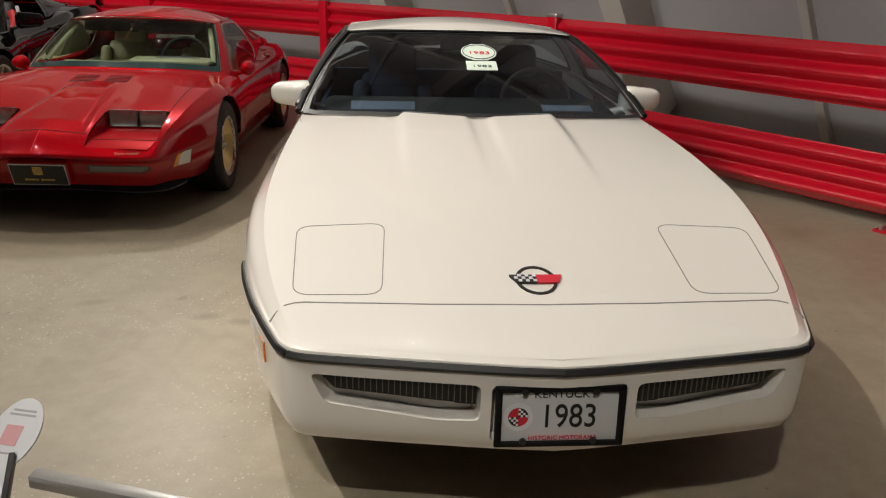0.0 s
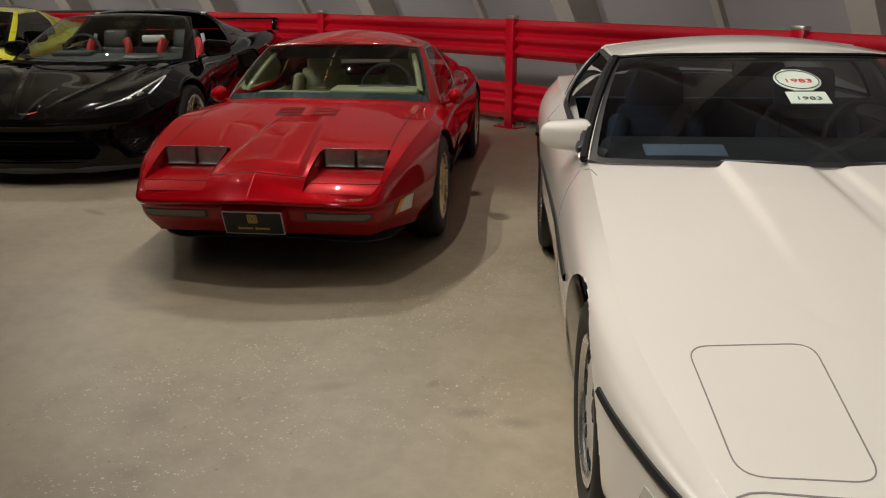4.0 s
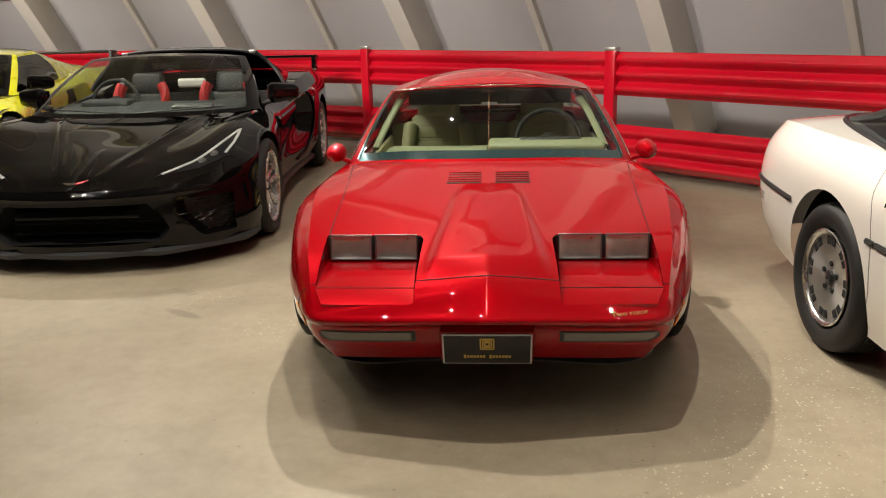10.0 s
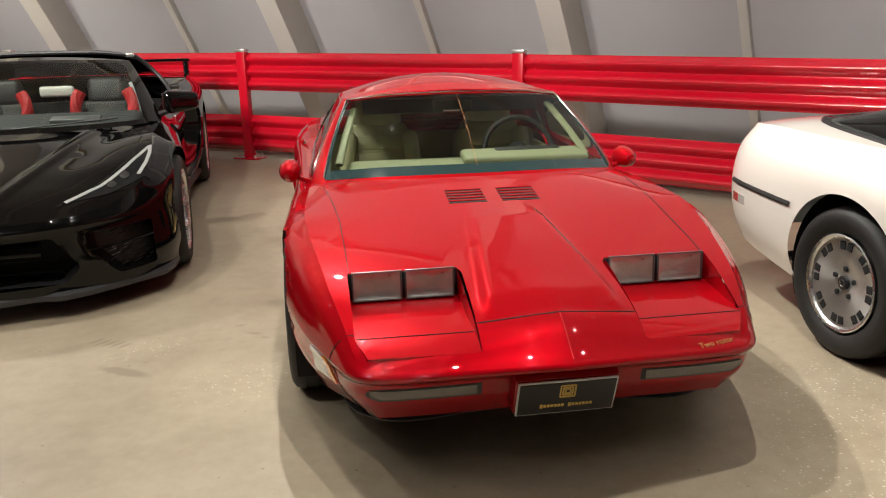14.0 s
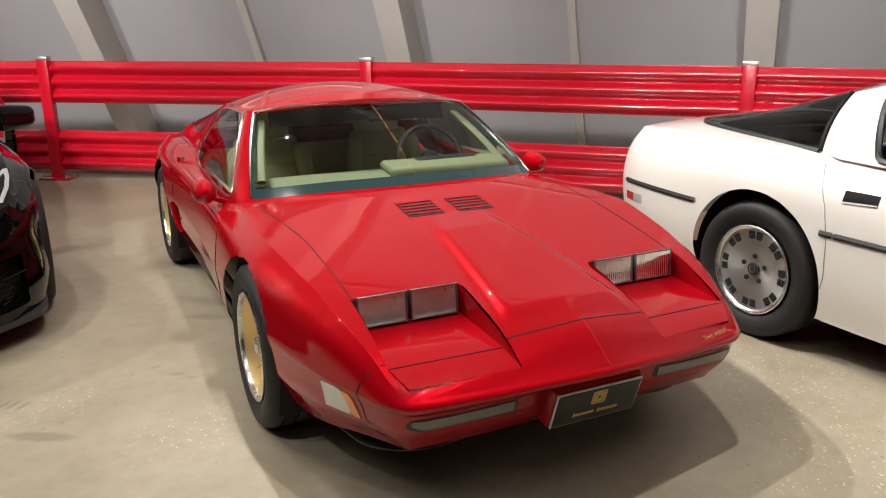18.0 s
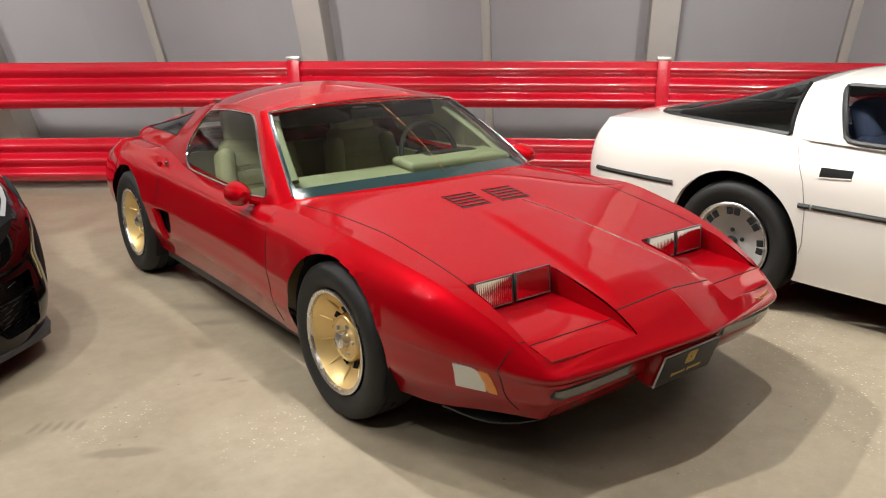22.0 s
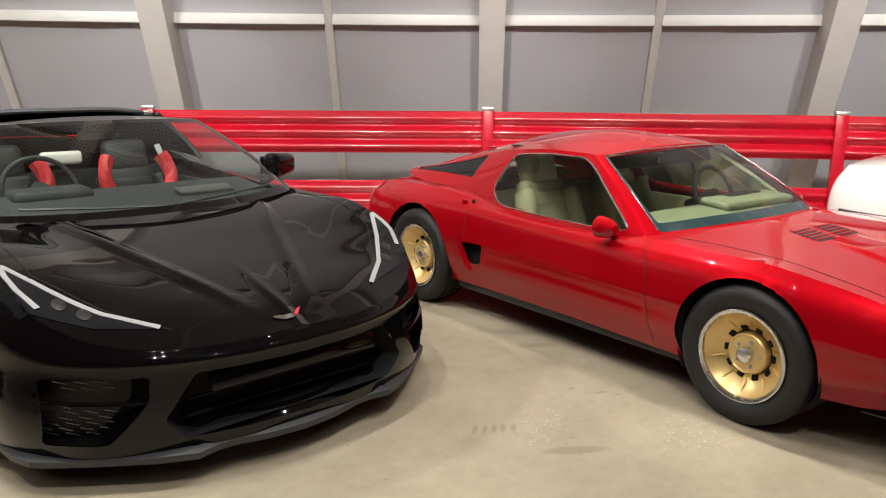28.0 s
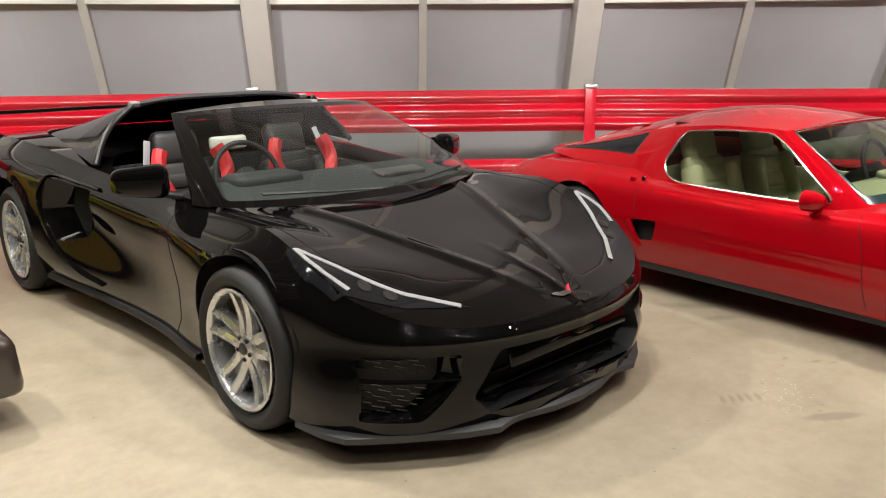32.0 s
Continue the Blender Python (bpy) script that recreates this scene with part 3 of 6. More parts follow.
def fence_rail(az0, az1, z0, z1):
    a, b = polar(R_FENCE + 0.045, az0, 0), polar(R_FENCE + 0.045, az1, 0)
    d = (b - a).normalized()
    n = Vector((-d.y, d.x, 0))
    if n.dot(Vector((CX, CY, 0)) - a) < 0:
        n = -n
    prof = rail_profile(z0, z1)
    verts, faces = [], []
    for p in (a, b):
        for back in (0, 0.006):
            verts += [p + n * (o - 0.005 - back) + Vector((0, 0, z)) for o, z in prof]
    w = len(prof)
    for j in range(w - 1):
        faces.append((j, j + 1, 2 * w + j + 1, 2 * w + j))
        faces.append((w + j, 3 * w + j, 3 * w + j + 1, w + j + 1))
    for j in (0, w - 1):
        faces.append((j, 2 * w + j, 3 * w + j, w + j))
    for s in (0, 2 * w):
        faces += [(s + j, s + w + j, s + w + j + 1, s + j + 1) for j in range(w - 1)]
    rail_thing = thing("barrier_rail", Matrix(), "glossy red corrugated steel barrier rail", "barrier rail", "barrier rails")
    mesh_object("beam", verts, faces, M_RAIL, rail_thing, sharp=50)
    for p, way in ((a, 0.13), (b, -0.13)):
        for u in (1 / 3, 2 / 3):
            bolt = part("bolt", bm_lathe([(0, 0.012), (0.008, 0.0115), (0.013, 0.007), (0.014, 0.0)], 12, "z"), M_RAIL, rail_thing)
            bolt.matrix_local = look(p + d * way + n * -0.006 + Vector((0, 0, z0 + (z1 - z0) * u)), p + d * way - n + Vector((0, 0, z0 + (z1 - z0) * u)))
    return rail_thing


for k in range(-3, 7):
    fence_post(AZ_POST + STEP * k)
    for z0, z1 in ((0.725, 1.112), (0.085, 0.465)):
        fence_rail(AZ_POST + STEP * k + 0.01, AZ_POST + STEP * (k + 1) - 0.01, z0, z1)


def wheel_hub(car, x, y, z, sgn):
    wh = new("wheel")
    wh.parent = car
    wh.matrix_local = pose(sgn * x, y, z) @ Matrix.Diagonal((sgn, 1, 1, 1))
    return wh


def seat(car, x, y, z, cloth, bolster=None, head=True, recline=18, label=""):
    """A bucket seat that faces the nose."""
    st = new("seat")
    st.parent = car
    st.matrix_local = pose(x, y, z)
    bolster = bolster or cloth
    if label:
        tagged(st, label)
    part("cushion", bm_box((0.40, 0.50, 0.13), (0, -0.02, 0.10), 0.045, (-6, 0, 0), 3), cloth, st)
    up = Matrix.Translation((0, 0.24, 0.10)) @ Euler((radians(-recline), 0, 0)).to_matrix().to_4x4()

    def back(bm):
        bmesh.ops.transform(bm, matrix=up, verts=bm.verts)
        return bm

    part("backrest", back(bm_box((0.36, 0.11, 0.56), (0, 0, 0.27), 0.045, None, 3)), cloth, st)
    for s in (1, -1):
        part("bolster", back(bm_box((0.09, 0.15, 0.46), (s * 0.20, -0.045, 0.26), 0.04, (0, s * -6, 0), 3)), bolster, st)
        part("side_bolster", bm_box((0.085, 0.46, 0.13), (s * 0.215, -0.02, 0.14), 0.035, (-6, 0, 0), 3), bolster, st)
    if head:
        part("headrest", back(bm_box((0.28, 0.11, 0.22), (0, 0.0, 0.62), 0.05, None, 3)), cloth, st)
    for k in range(4):
        part("tuft", back(bm_box((0.27, 0.03, 0.085), (0, -0.052, 0.11 + 0.105 * k), 0.014, None, 2)), cloth, st)
    return st


def steering_wheel(car, x, y, z, mat, r=0.18, tilt=68):
    sw_ = new("steering_wheel")
    sw_.parent = car
    sw_.matrix_local = pose(x, y, z, tilt, 0, 0)
    ring = [(r * math.cos(a), r * math.sin(a), 0) for a in np.linspace(0, 2 * math.pi, 41)]
    part("rim", bm_tube(ring, 0.014), mat, sw_)
    for a in (0, math.pi, -math.pi / 2):
        part("spoke", bm_tube([(0.03 * math.cos(a), 0.03 * math.sin(a), -0.01), (r * math.cos(a), r * math.sin(a), 0)], 0.012, 6, 0.5), mat, sw_)
    part("boss", bm_lathe([(0.0, 0.015), (0.05, 0.01), (0.055, -0.02), (0.03, -0.2)], 20, "z"), mat, sw_)


def tub(car, x, y0, y1, z, mat, low=0.2):
    """The cabin's floor, inner door panels and bulkhead."""
    part("cabin_floor", bm_box((2 * x, y1 - y0, 0.02), (0, (y0 + y1) / 2, low), 0.004), M_DARK, car)
    for s in (1, -1):
        part("door_panel", bm_box((0.03, y1 - y0 - 0.1, z - low - 0.03), (s * (x - 0.02), (y0 + y1) / 2, (z + low) / 2 - 0.01), 0.012), mat, car)
    part("bulkhead", bm_box((2 * x - 0.05, 0.03, z - low + 0.06), (0, y1 - 0.05, (z + low) / 2 + 0.02), 0.012), mat, car)


def teardrop_mirror(car, sgn, x, y, z, paint, glass_mat):
    mr = new("door_mirror")
    mr.parent = car
    mr.matrix_local = pose(sgn * x, y, z, 0, 0, sgn * 4) @ Matrix.Diagonal((sgn, 1, 1, 1))
    ho = part("housing", bm_lathe([(0.0, -0.085), (0.022, -0.078), (0.042, -0.05), (0.052, -0.01), (0.054, 0.03), (0.05, 0.035), (0.0, 0.032)], 24, "z"), paint, mr)
    mg = part("mirror_glass", bm_lathe([(0.0, 0.0365), (0.047, 0.0365)], 24, "z"), glass_mat, mr)
    for o in (ho, mg):
        o.data.transform(Matrix.Rotation(radians(-90), 4, "X"))
    part("stalk", bm_box((0.10, 0.035, 0.022), (-0.06, 0.0, -0.04), 0.009, (0, -18, 0)), paint, mr)


def plate_matrix(x, y, z, lean):
    """A frame for flat work that faces the nose: local x to the viewer's right, y up."""
    return pose(x, y, z, 90 + lean, 0, 0)


def sheet_tree(*sheets):
    from mathutils.bvhtree import BVHTree
    V, F = [], []
    for sh in sheets:
        v, f = sh.both()
        F += [[int(k) + len(V) for k in q] for q in f]
        V += [Vector(p) for p in v]
    return BVHTree.FromPolygons(V, F)


def front_cut(side, poly, limit=0.6):
    """Cuts an outline given as (x, z), seen from the nose, out of the side sheet."""
    side.chart = [0, 2]
    side.cut(np.asarray(poly), lambda c: c[:, 1] < limit)
    side.chart = [1, 2]


def recess(name, tree, outline, view, depth, shrink, mat, parent, back=None, label=""):
    """A sunk box behind a cut outline: walls that narrow to a back panel."""
    poly = np.asarray(outline, float)
    mid = poly.mean(0)
    way = Vector(WAYS[view][1])
    a, b = [], []
    for q in poly:
        p, _ = onto(tree, q, view)
        r, _ = onto(tree, mid + (q - mid) * shrink, view)
        if p is not None and r is not None:
            a.append(p)
            b.append(r + way * depth)
    bm = bmesh.new()
    va, vb = [bm.verts.new(p) for p in a], [bm.verts.new(p) for p in b]
    n = len(a)
    for k in range(n):
        bm.faces.new((va[k], va[(k + 1) % n], vb[(k + 1) % n], vb[k]))
    ob = part(name, bm, mat, parent, label)
    bm = bmesh.new()
    vb = [bm.verts.new(p) for p in b]
    c = bm.verts.new(sum(b, Vector()) / n)
    for k in range(n):
        bm.faces.new((vb[k], vb[(k + 1) % n], c))
    part(name + "_back", bm, back or mat, parent)
    return ob


def ellipse(cx, cy, rx, ry, n=40):
    return circle(0, 0, 1, n) * np.array([rx, ry]) + np.array([cx, cy])


def box_mirror(car, s, x, y, z, size, paint, base_mat=None, glass=None, sweep=0):
    """A rounded door mirror on a short arm."""
    mr = new("door_mirror")
    mr.parent = car
    mr.matrix_local = pose(s * x, y, z) @ Matrix.Diagonal((s, 1, 1, 1)) @ Matrix.Rotation(radians(sweep), 4, "Z")
    w, d, h = size
    b = bm_box((w, d, h), (0, 0, 0), min(size) * 0.36, None, 4)
    for v in b.verts:
        k = 1 - 0.30 * (v.co.x / w + 0.5)
        v.co.z *= k
        v.co.y = v.co.y * k + 0.25 * d * (v.co.x / w + 0.5)
    part("housing", b, paint, mr)
    part("mirror_glass", bm_box((w * 0.8, 0.006, h * 0.66), (-0.01, d * 0.5 + 0.012, 0), 0.002), glass or M_CHROME, mr)
    part("arm", bm_box((0.10, d * 0.5, 0.03), (-w * 0.55, 0.0, -h * 0.42), 0.012, (0, -14, 0), 3), base_mat or paint, mr)
    return mr


def bolt_ring(wh, count, r, x, rad, mat, name, phase=0.0, n=10):
    for k in range(count):
        b = bm_lathe([(0.0, x), (rad, x - 0.001), (rad, x - 0.012)], n, "x", (0, 0, r))
        bmesh.ops.transform(b, matrix=Matrix.Rotation(2 * math.pi * k / count + phase, 4, "X"), verts=b.verts)
        part(name, b, mat, wh)


def ringed(name, wh, count, make, mat, phase=0.0, label=""):
    for k in range(count):
        b = make()
        bmesh.ops.transform(b, matrix=Matrix.Rotation(2 * math.pi * k / count + phase, 4, "X"), verts=b.verts)
        part(name, b, mat, wh, label)


# ---- car tools: x to the car's left, y to its tail, z up; y = 0 at the nose ----
def car_body(plan, levels, centre, crown=2.2, n=230, ntop=36, per=5, feature=None):
    """Half a body: the side sheet, which wraps round nose and tail, and the top sheet inside its crest."""
    p = even(spline(plan, 16), n)
    p[0, 0] = p[-1, 0] = 0
    d = np.gradient(p, axis=0)
    d /= np.linalg.norm(d, axis=1)[:, None]
    inward = np.stack([-d[:, 1], d[:, 0]], 1)
    rows = []
    for inset, height in levels:
        q = p + inward * curve_at(inset, p[:, 1])[:, None]
        q[:, 0] = np.maximum(q[:, 0], 0)
        q[0, 0] = q[-1, 0] = 0
        rows.append(np.c_[q, curve_at(height, p[:, 1])])
    L = np.stack(rows, 1)
    side = np.stack([spline(c, per) for c in L], 0)
    edge = L[:, -1]
    t = 1 - np.linspace(0, 1, ntop) ** 1.15
    top = np.zeros((n, ntop, 3))
    zc = curve_at(centre, edge[:, 1])
    top[:, :, 0] = edge[:, 0][:, None] * t
    top[:, :, 1] = edge[:, 1][:, None]
    pw = curve_at(crown, edge[:, 1]) if isinstance(crown, list) else np.full(n, crown)
    top[:, :, 2] = zc[:, None] + (edge[:, 2] - zc)[:, None] * t[None, :] ** pw[:, None]
    if feature is not None:
        top[:, :, 2] += feature(top[:, :, 0], top[:, :, 1]) * (1 - t[None, :] ** 10)
    return Sheet(side, [1, 2]), Sheet(top, [0, 1])


class Cabin:
    """The glasshouse: a wall between the belt loop and the roof loop, charted by (s, v), and the roof within."""

    def __init__(self, belt, roof, ridge, seg=14, nv=22, bulge=0.02, nroof=20, crown=2.0):
        self.belt, self.roof = np.asarray(belt, float), np.asarray(roof, float)
        self.k = len(belt) - 1
        self.bulge = bulge
        s = np.linspace(0, self.k, self.k * seg + 1)
        v = np.linspace(0, 1, nv)
        chart = np.array([(a, b) for a in s for b in v])
        P = np.array([self.at(c) for c in chart]).reshape(len(s), nv, 3)
        self.sheet = Sheet(P, chart)
        e = P[:, -1]
        t = 1 - np.linspace(0, 1, nroof)
        top = np.zeros((len(s), nroof, 3))
        zc = curve_at(ridge, e[:, 1])
        top[:, :, 0] = e[:, 0][:, None] * t
        top[:, :, 1] = e[:, 1][:, None] + (1 - t ** 2) * 0.0
        top[:, :, 2] = zc[:, None] + (e[:, 2] - zc)[:, None] * t[None, :] ** crown
        self.top = Sheet(top, [0, 1])

    def line(self, pts, s):
        i = int(min(max(math.floor(s), 0), self.k - 1))
        f = s - i
        p = pts
        a = p[i - 1] if i > 0 else p[0] * 2 - p[1]
        d = p[i + 2] if i + 2 <= self.k else p[-1] * 2 - p[-2]
        if i == 0:
            a = p[1] * np.array([-1, 1, 1])
        if i + 2 > self.k:
            d = p[self.k - 1] * np.array([-1, 1, 1])
        b, c = p[i], p[i + 1]
        r = 0.5 * (2 * b + (c - a) * f + (2 * a - 5 * b + 4 * c - d) * f * f + (3 * b - a - 3 * c + d) * f ** 3)
        r[0] = max(r[0], 0)
        return r

    def at(self, sv):
        s, v = sv
        a, b = self.line(self.belt, s), self.line(self.roof, s)
        p = a * (1 - v) + b * v
        w = 4 * v * (1 - v) * self.bulge
        ease = min(1.0, 4 * min(s, self.k - s) + 0.15)
        out = np.array([p[0], (p[1] - 0.5 * (self.belt[0, 1] + self.belt[-1, 1])) * 0.7, 0])
        ln = np.linalg.norm(out)
        if ln > 1e-6:
            p = p + out / ln * w
        p[2] += w * 0.6
        return p

    def window(self, poly):
        return self.sheet.cut(np.asarray(poly, float), place=self.at)


def surface_tree(*objs):
    """A tree of the parts' faces, in the car's own axes, to lay strips on."""
    from mathutils.bvhtree import BVHTree
    V, F = [], []
    for o in objs:
        off = len(V)
        V += [v.co.copy() for v in o.data.vertices]
        F += [[i + off for i in p.vertices] for p in o.data.polygons]
    return BVHTree.FromPolygons(V, F)


def cast(tree, origin, way):
    hit = tree.ray_cast(Vector(origin), Vector(way).normalized(), 6.0)
    return (hit[0], hit[1]) if hit[0] is not None else (None, None)


WAYS = {"top": ((0, 0, 3), (0, 0, -1)), "left": ((3, 0, 0), (-1, 0, 0)), "right": ((-3, 0, 0), (1, 0, 0)), "front": ((0, -3, 0), (0, 1, 0)), "rear": ((0, 8, 0), (0, -1, 0))}


def onto(tree, p, view):
    """The surface point under p, seen from above (x, y), a side (y, z) or the front (x, z)."""
    o, w = WAYS[view]
    a, b = p
    org = {"top": (a, b, 3), "left": (3, a, b), "right": (-3, a, b), "front": (a, -3, b), "rear": (a, 9, b)}[view]
    return cast(tree, org, w)


def strip(name, tree, path, view, width, mat, parent, proud=0.0015, thick=0.003, step=0.025, label="", closed=False, round_up=0.0):
    """A narrow band laid along the surface: a shut line, a moulding, a piece of trim."""
    pts = np.asarray(path, float)
    if closed:
        pts = np.vstack([pts, pts[:1]])
    n = max(2, int(np.linalg.norm(np.diff(pts, axis=0), axis=1).sum() / step))
    got = []
    for q in even(pts, n + 1):
        p, nr = onto(tree, q, view)
        if p is not None:
            w = Vector(WAYS[view][1])
            if nr.dot(w) > 0:
                nr = -nr
            got.append((p, nr))
    if len(got) < 2:
        return None
    bm = bmesh.new()
    rows = []
    for i, (p, nr) in enumerate(got):
        d = (got[min(i + 1, len(got) - 1)][0] - got[max(i - 1, 0)][0])
        d = d.normalized() if d.length > 1e-6 else Vector((0, 1, 0))
        s = d.cross(nr).normalized() * width / 2
        up, lo = nr * proud, nr * (proud - thick)
        rows.append([bm.verts.new(c) for c in (p - s + lo, p - s + up, p + nr * (proud + round_up), p + s + up, p + s + lo)])
    for a, b in zip(rows, rows[1:]):
        for k in range(4):
            bm.faces.new((a[k], a[k + 1], b[k + 1], b[k]))
    return part(name, bm, mat, parent, label)


def patch(name, tree, outline, view, mat, parent, proud=0.002, thick=0.006, grid=0.02, label="", dome=0.0):
    """A piece with an outline of its own laid on the surface (a lamp, a cover, a sticker)."""
    poly = np.asarray(outline, float)
    lo, hi = poly.min(0), poly.max(0)
    nx, ny = (max(3, int((hi - lo)[k] / grid) + 2) for k in (0, 1))
    X, Y = np.meshgrid(np.linspace(lo[0], hi[0], nx), np.linspace(lo[1], hi[1], ny), indexing="ij")
    sh = Sheet(np.stack([X, Y, 0 * X], -1), [0, 1])
    V, F = sh.cut(poly)
    if not len(F):
        return None
    edge = np.array([np.linalg.norm(nearest(poly, v[:2]) - v[:2]) for v in V])
    up, low, keep = [], [], []
    for v, e in zip(V, edge):
        p, nr = onto(tree, v[:2], view)
        if p is None:
            up.append(None)
            low.append(None)
            continue
        if nr.dot(Vector(WAYS[view][1])) > 0:
            nr = -nr
        h = proud + dome * min(1, e / 0.03)
        up.append(p + nr * h)
        low.append(p + nr * (proud - thick))
    faces = [f for f in F if all(up[k] is not None for k in f)]
    bm = bmesh.new()
    tv = {k: bm.verts.new(up[k]) for f in faces for k in f}
    lv = {}
    count = {}
    for f in faces:
        if len({tuple(up[k]) for k in f}) == 4:
            bm.faces.new([tv[k] for k in f])
        for a, b in zip(f, np.roll(f, -1)):
            count[(a, b)] = count.get((a, b), 0) + 1
    for (a, b) in list(count):
        if (b, a) not in count:
            for k in (a, b):
                if k not in lv:
                    lv[k] = bm.verts.new(low[k])
            bm.faces.new((tv[a], lv[a], lv[b], tv[b]))
    return part(name, bm, mat, parent, label)


def tyre(parent, x, y, r, width, side, rim_r):
    """A tyre with rounded shoulders, tread grooves and a bead; side: +1 or -1."""
    w = width / 2
    prof = [(rim_r, -w * 0.80), (rim_r + 0.012, -w * 0.92), (rim_r + (r - rim_r) * 0.45, -w * 1.02), (r - 0.022, -w * 0.96), (r - 0.006, -w * 0.84)]
    for g in (-0.45, 0.0, 0.45):
        prof += [(r, w * (g - 0.12)), (r, w * (g - 0.045)), (r - 0.007, w * (g - 0.04)), (r - 0.007, w * (g + 0.04)), (r, w * (g + 0.045)), (r, w * (g + 0.12))]
    prof += [(r - 0.006, w * 0.84), (r - 0.022, w * 0.96), (r - 0.030, w * 1.0), (rim_r + (r - rim_r) * 0.55, w * 1.03), (rim_r + (r - rim_r) * 0.45, w * 1.02), (rim_r + 0.012, w * 0.92), (rim_r, w * 0.80)]
    bm = bm_lathe(prof, 64, "x")
    ob = part("tyre", bm, M_RUBBER, parent, "black rubber tyre", sharp=40)
    return ob


def arch_liner(parent, x0, x1, y, z, r, side):
    """The dark inside of a wheel arch."""
    bm = bmesh.new()
    n = 28
    a = [bm.verts.new((side * x0, y + r * math.cos(t), z + r * math.sin(t))) for t in np.linspace(-0.5, math.pi + 0.5, n)]
    b = [bm.verts.new((side * x1, y + r * math.cos(t), z + r * math.sin(t))) for t in np.linspace(-0.5, math.pi + 0.5, n)]
    for k in range(n - 1):
        bm.faces.new((a[k], a[k + 1], b[k + 1], b[k]))
    bm.faces.new(b)
    return part("arch_liner", bm, M_DARK, parent)


def text_mesh(name, words, size, mat, parent, m, depth=0.001, align="CENTER", stretch=1.0, label=""):
    c = bpy.data.curves.new(name, "FONT")
    c.body, c.size, c.extrude, c.align_x, c.align_y = words, size, depth, align, "CENTER"
    tmp = bpy.data.objects.new(name, c)
    scene.collection.objects.link(tmp)
    bpy.context.view_layer.update()
    me = bpy.data.meshes.new_from_object(tmp.evaluated_get(bpy.context.evaluated_depsgraph_get()))
    bpy.data.objects.remove(tmp)
    bpy.data.curves.remove(c)
    me.transform(m @ Matrix.Diagonal((stretch, 1, 1, 1)))
    me.materials.clear()
    me.materials.append(mat)
    ob = new(name, me)
    ob.parent = parent
    if label:
        tagged(ob, label)
    return ob


# ---- the red mid-engined concept coupe ----
RED_AT = pose(-2.145, 4.383, 0, 0, 0, 1.9)
red = thing("red_concept_coupe", RED_AT, "glossy metallic red low two-seat concept coupe with gold wheels", "car")
R_PLAN = [(0, -0.085), (0.12, -0.071), (0.25, -0.049), (0.40, -0.022), (0.52, 0.0), (0.60, 0.022), (0.655, 0.070), (0.705, 0.18), (0.79, 0.40), (0.855, 0.68), (0.888, 0.95), (0.872, 1.40), (0.848, 1.95), (0.848, 2.60), (0.875, 3.20), (0.86, 3.60), (0.78, 3.98), (0.60, 4.14), (0.30, 4.185), (0, 4.19)]
R_LEVELS = [
    ([(-0.085, 0.205), (0.02, 0.115), (0.2, 0.095), (0.5, 0.07), (4.2, 0.07)], [(-0.085, 0.235), (0.25, 0.225), (0.5, 0.205), (1.5, 0.20), (2.9, 0.205), (4.2, 0.27)]),
    ([(-0.085, 0.138), (0.02, 0.045), (0.2, 0.032), (0.5, 0.015), (4.2, 0.02)], [(-0.085, 0.315), (0.5, 0.31), (1, 0.32), (4.2, 0.36)]),
    ([(-0.085, 0.112), (0.02, 0.024), (0.2, 0.012), (0.5, 0.006), (4.2, 0.008)], [(-0.085, 0.392), (0.02, 0.380), (0.5, 0.38), (1, 0.40), (2, 0.41), (4.2, 0.42)]),
    ([(-0.085, 0.012), (0.02, 0.004), (0.2, 0.001), (4.2, 0.001)], [(-0.085, 0.436), (0.02, 0.402), (0.15, 0.408), (0.5, 0.42), (1.0, 0.44), (2.0, 0.45), (3.2, 0.46), (4.2, 0.45)]),
    ([(-0.085, 0.0), (4.2, 0.0)], [(-0.085, 0.450), (0.02, 0.416), (0.15, 0.425), (0.5, 0.46), (1.0, 0.49), (2.0, 0.50), (3.2, 0.52), (4.2, 0.49)]),
    ([(-0.085, 0.006), (0.02, 0.008), (0.15, 0.016), (0.5, 0.03), (4.2, 0.03)], [(-0.085, 0.459), (0.02, 0.427), (0.08, 0.446), (0.15, 0.474), (0.3, 0.535), (0.6, 0.595), (1.0, 0.635), (2.0, 0.645), (3.2, 0.67), (3.9, 0.63), (4.2, 0.55)]),
    ([(-0.085, 0.018), (0.02, 0.022), (0.15, 0.042), (0.5, 0.095), (1.0, 0.115), (4.2, 0.11)], [(-0.085, 0.466), (0.02, 0.436), (0.08, 0.470), (0.15, 0.514), (0.3, 0.584), (0.6, 0.66), (0.95, 0.705), (1.4, 0.708), (1.75, 0.690), (2.2, 0.686), (2.6, 0.70), (2.9, 0.735), (3.2, 0.755), (3.6, 0.75), (3.95, 0.70), (4.2, 0.61)]),
]
R_CENTRE = [(-0.067, 0.466), (0.086, 0.557), (0.3, 0.592), (0.6, 0.645), (0.9, 0.695), (1.3, 0.755), (1.5, 0.77), (2.9, 0.80), (3.4, 0.80), (3.9, 0.74), (4.2, 0.63)]
R_CROWN = [(-0.1, 1.12), (0.12, 1.15), (0.45, 2.2), (0.9, 2.6), (4.2, 2.6)]


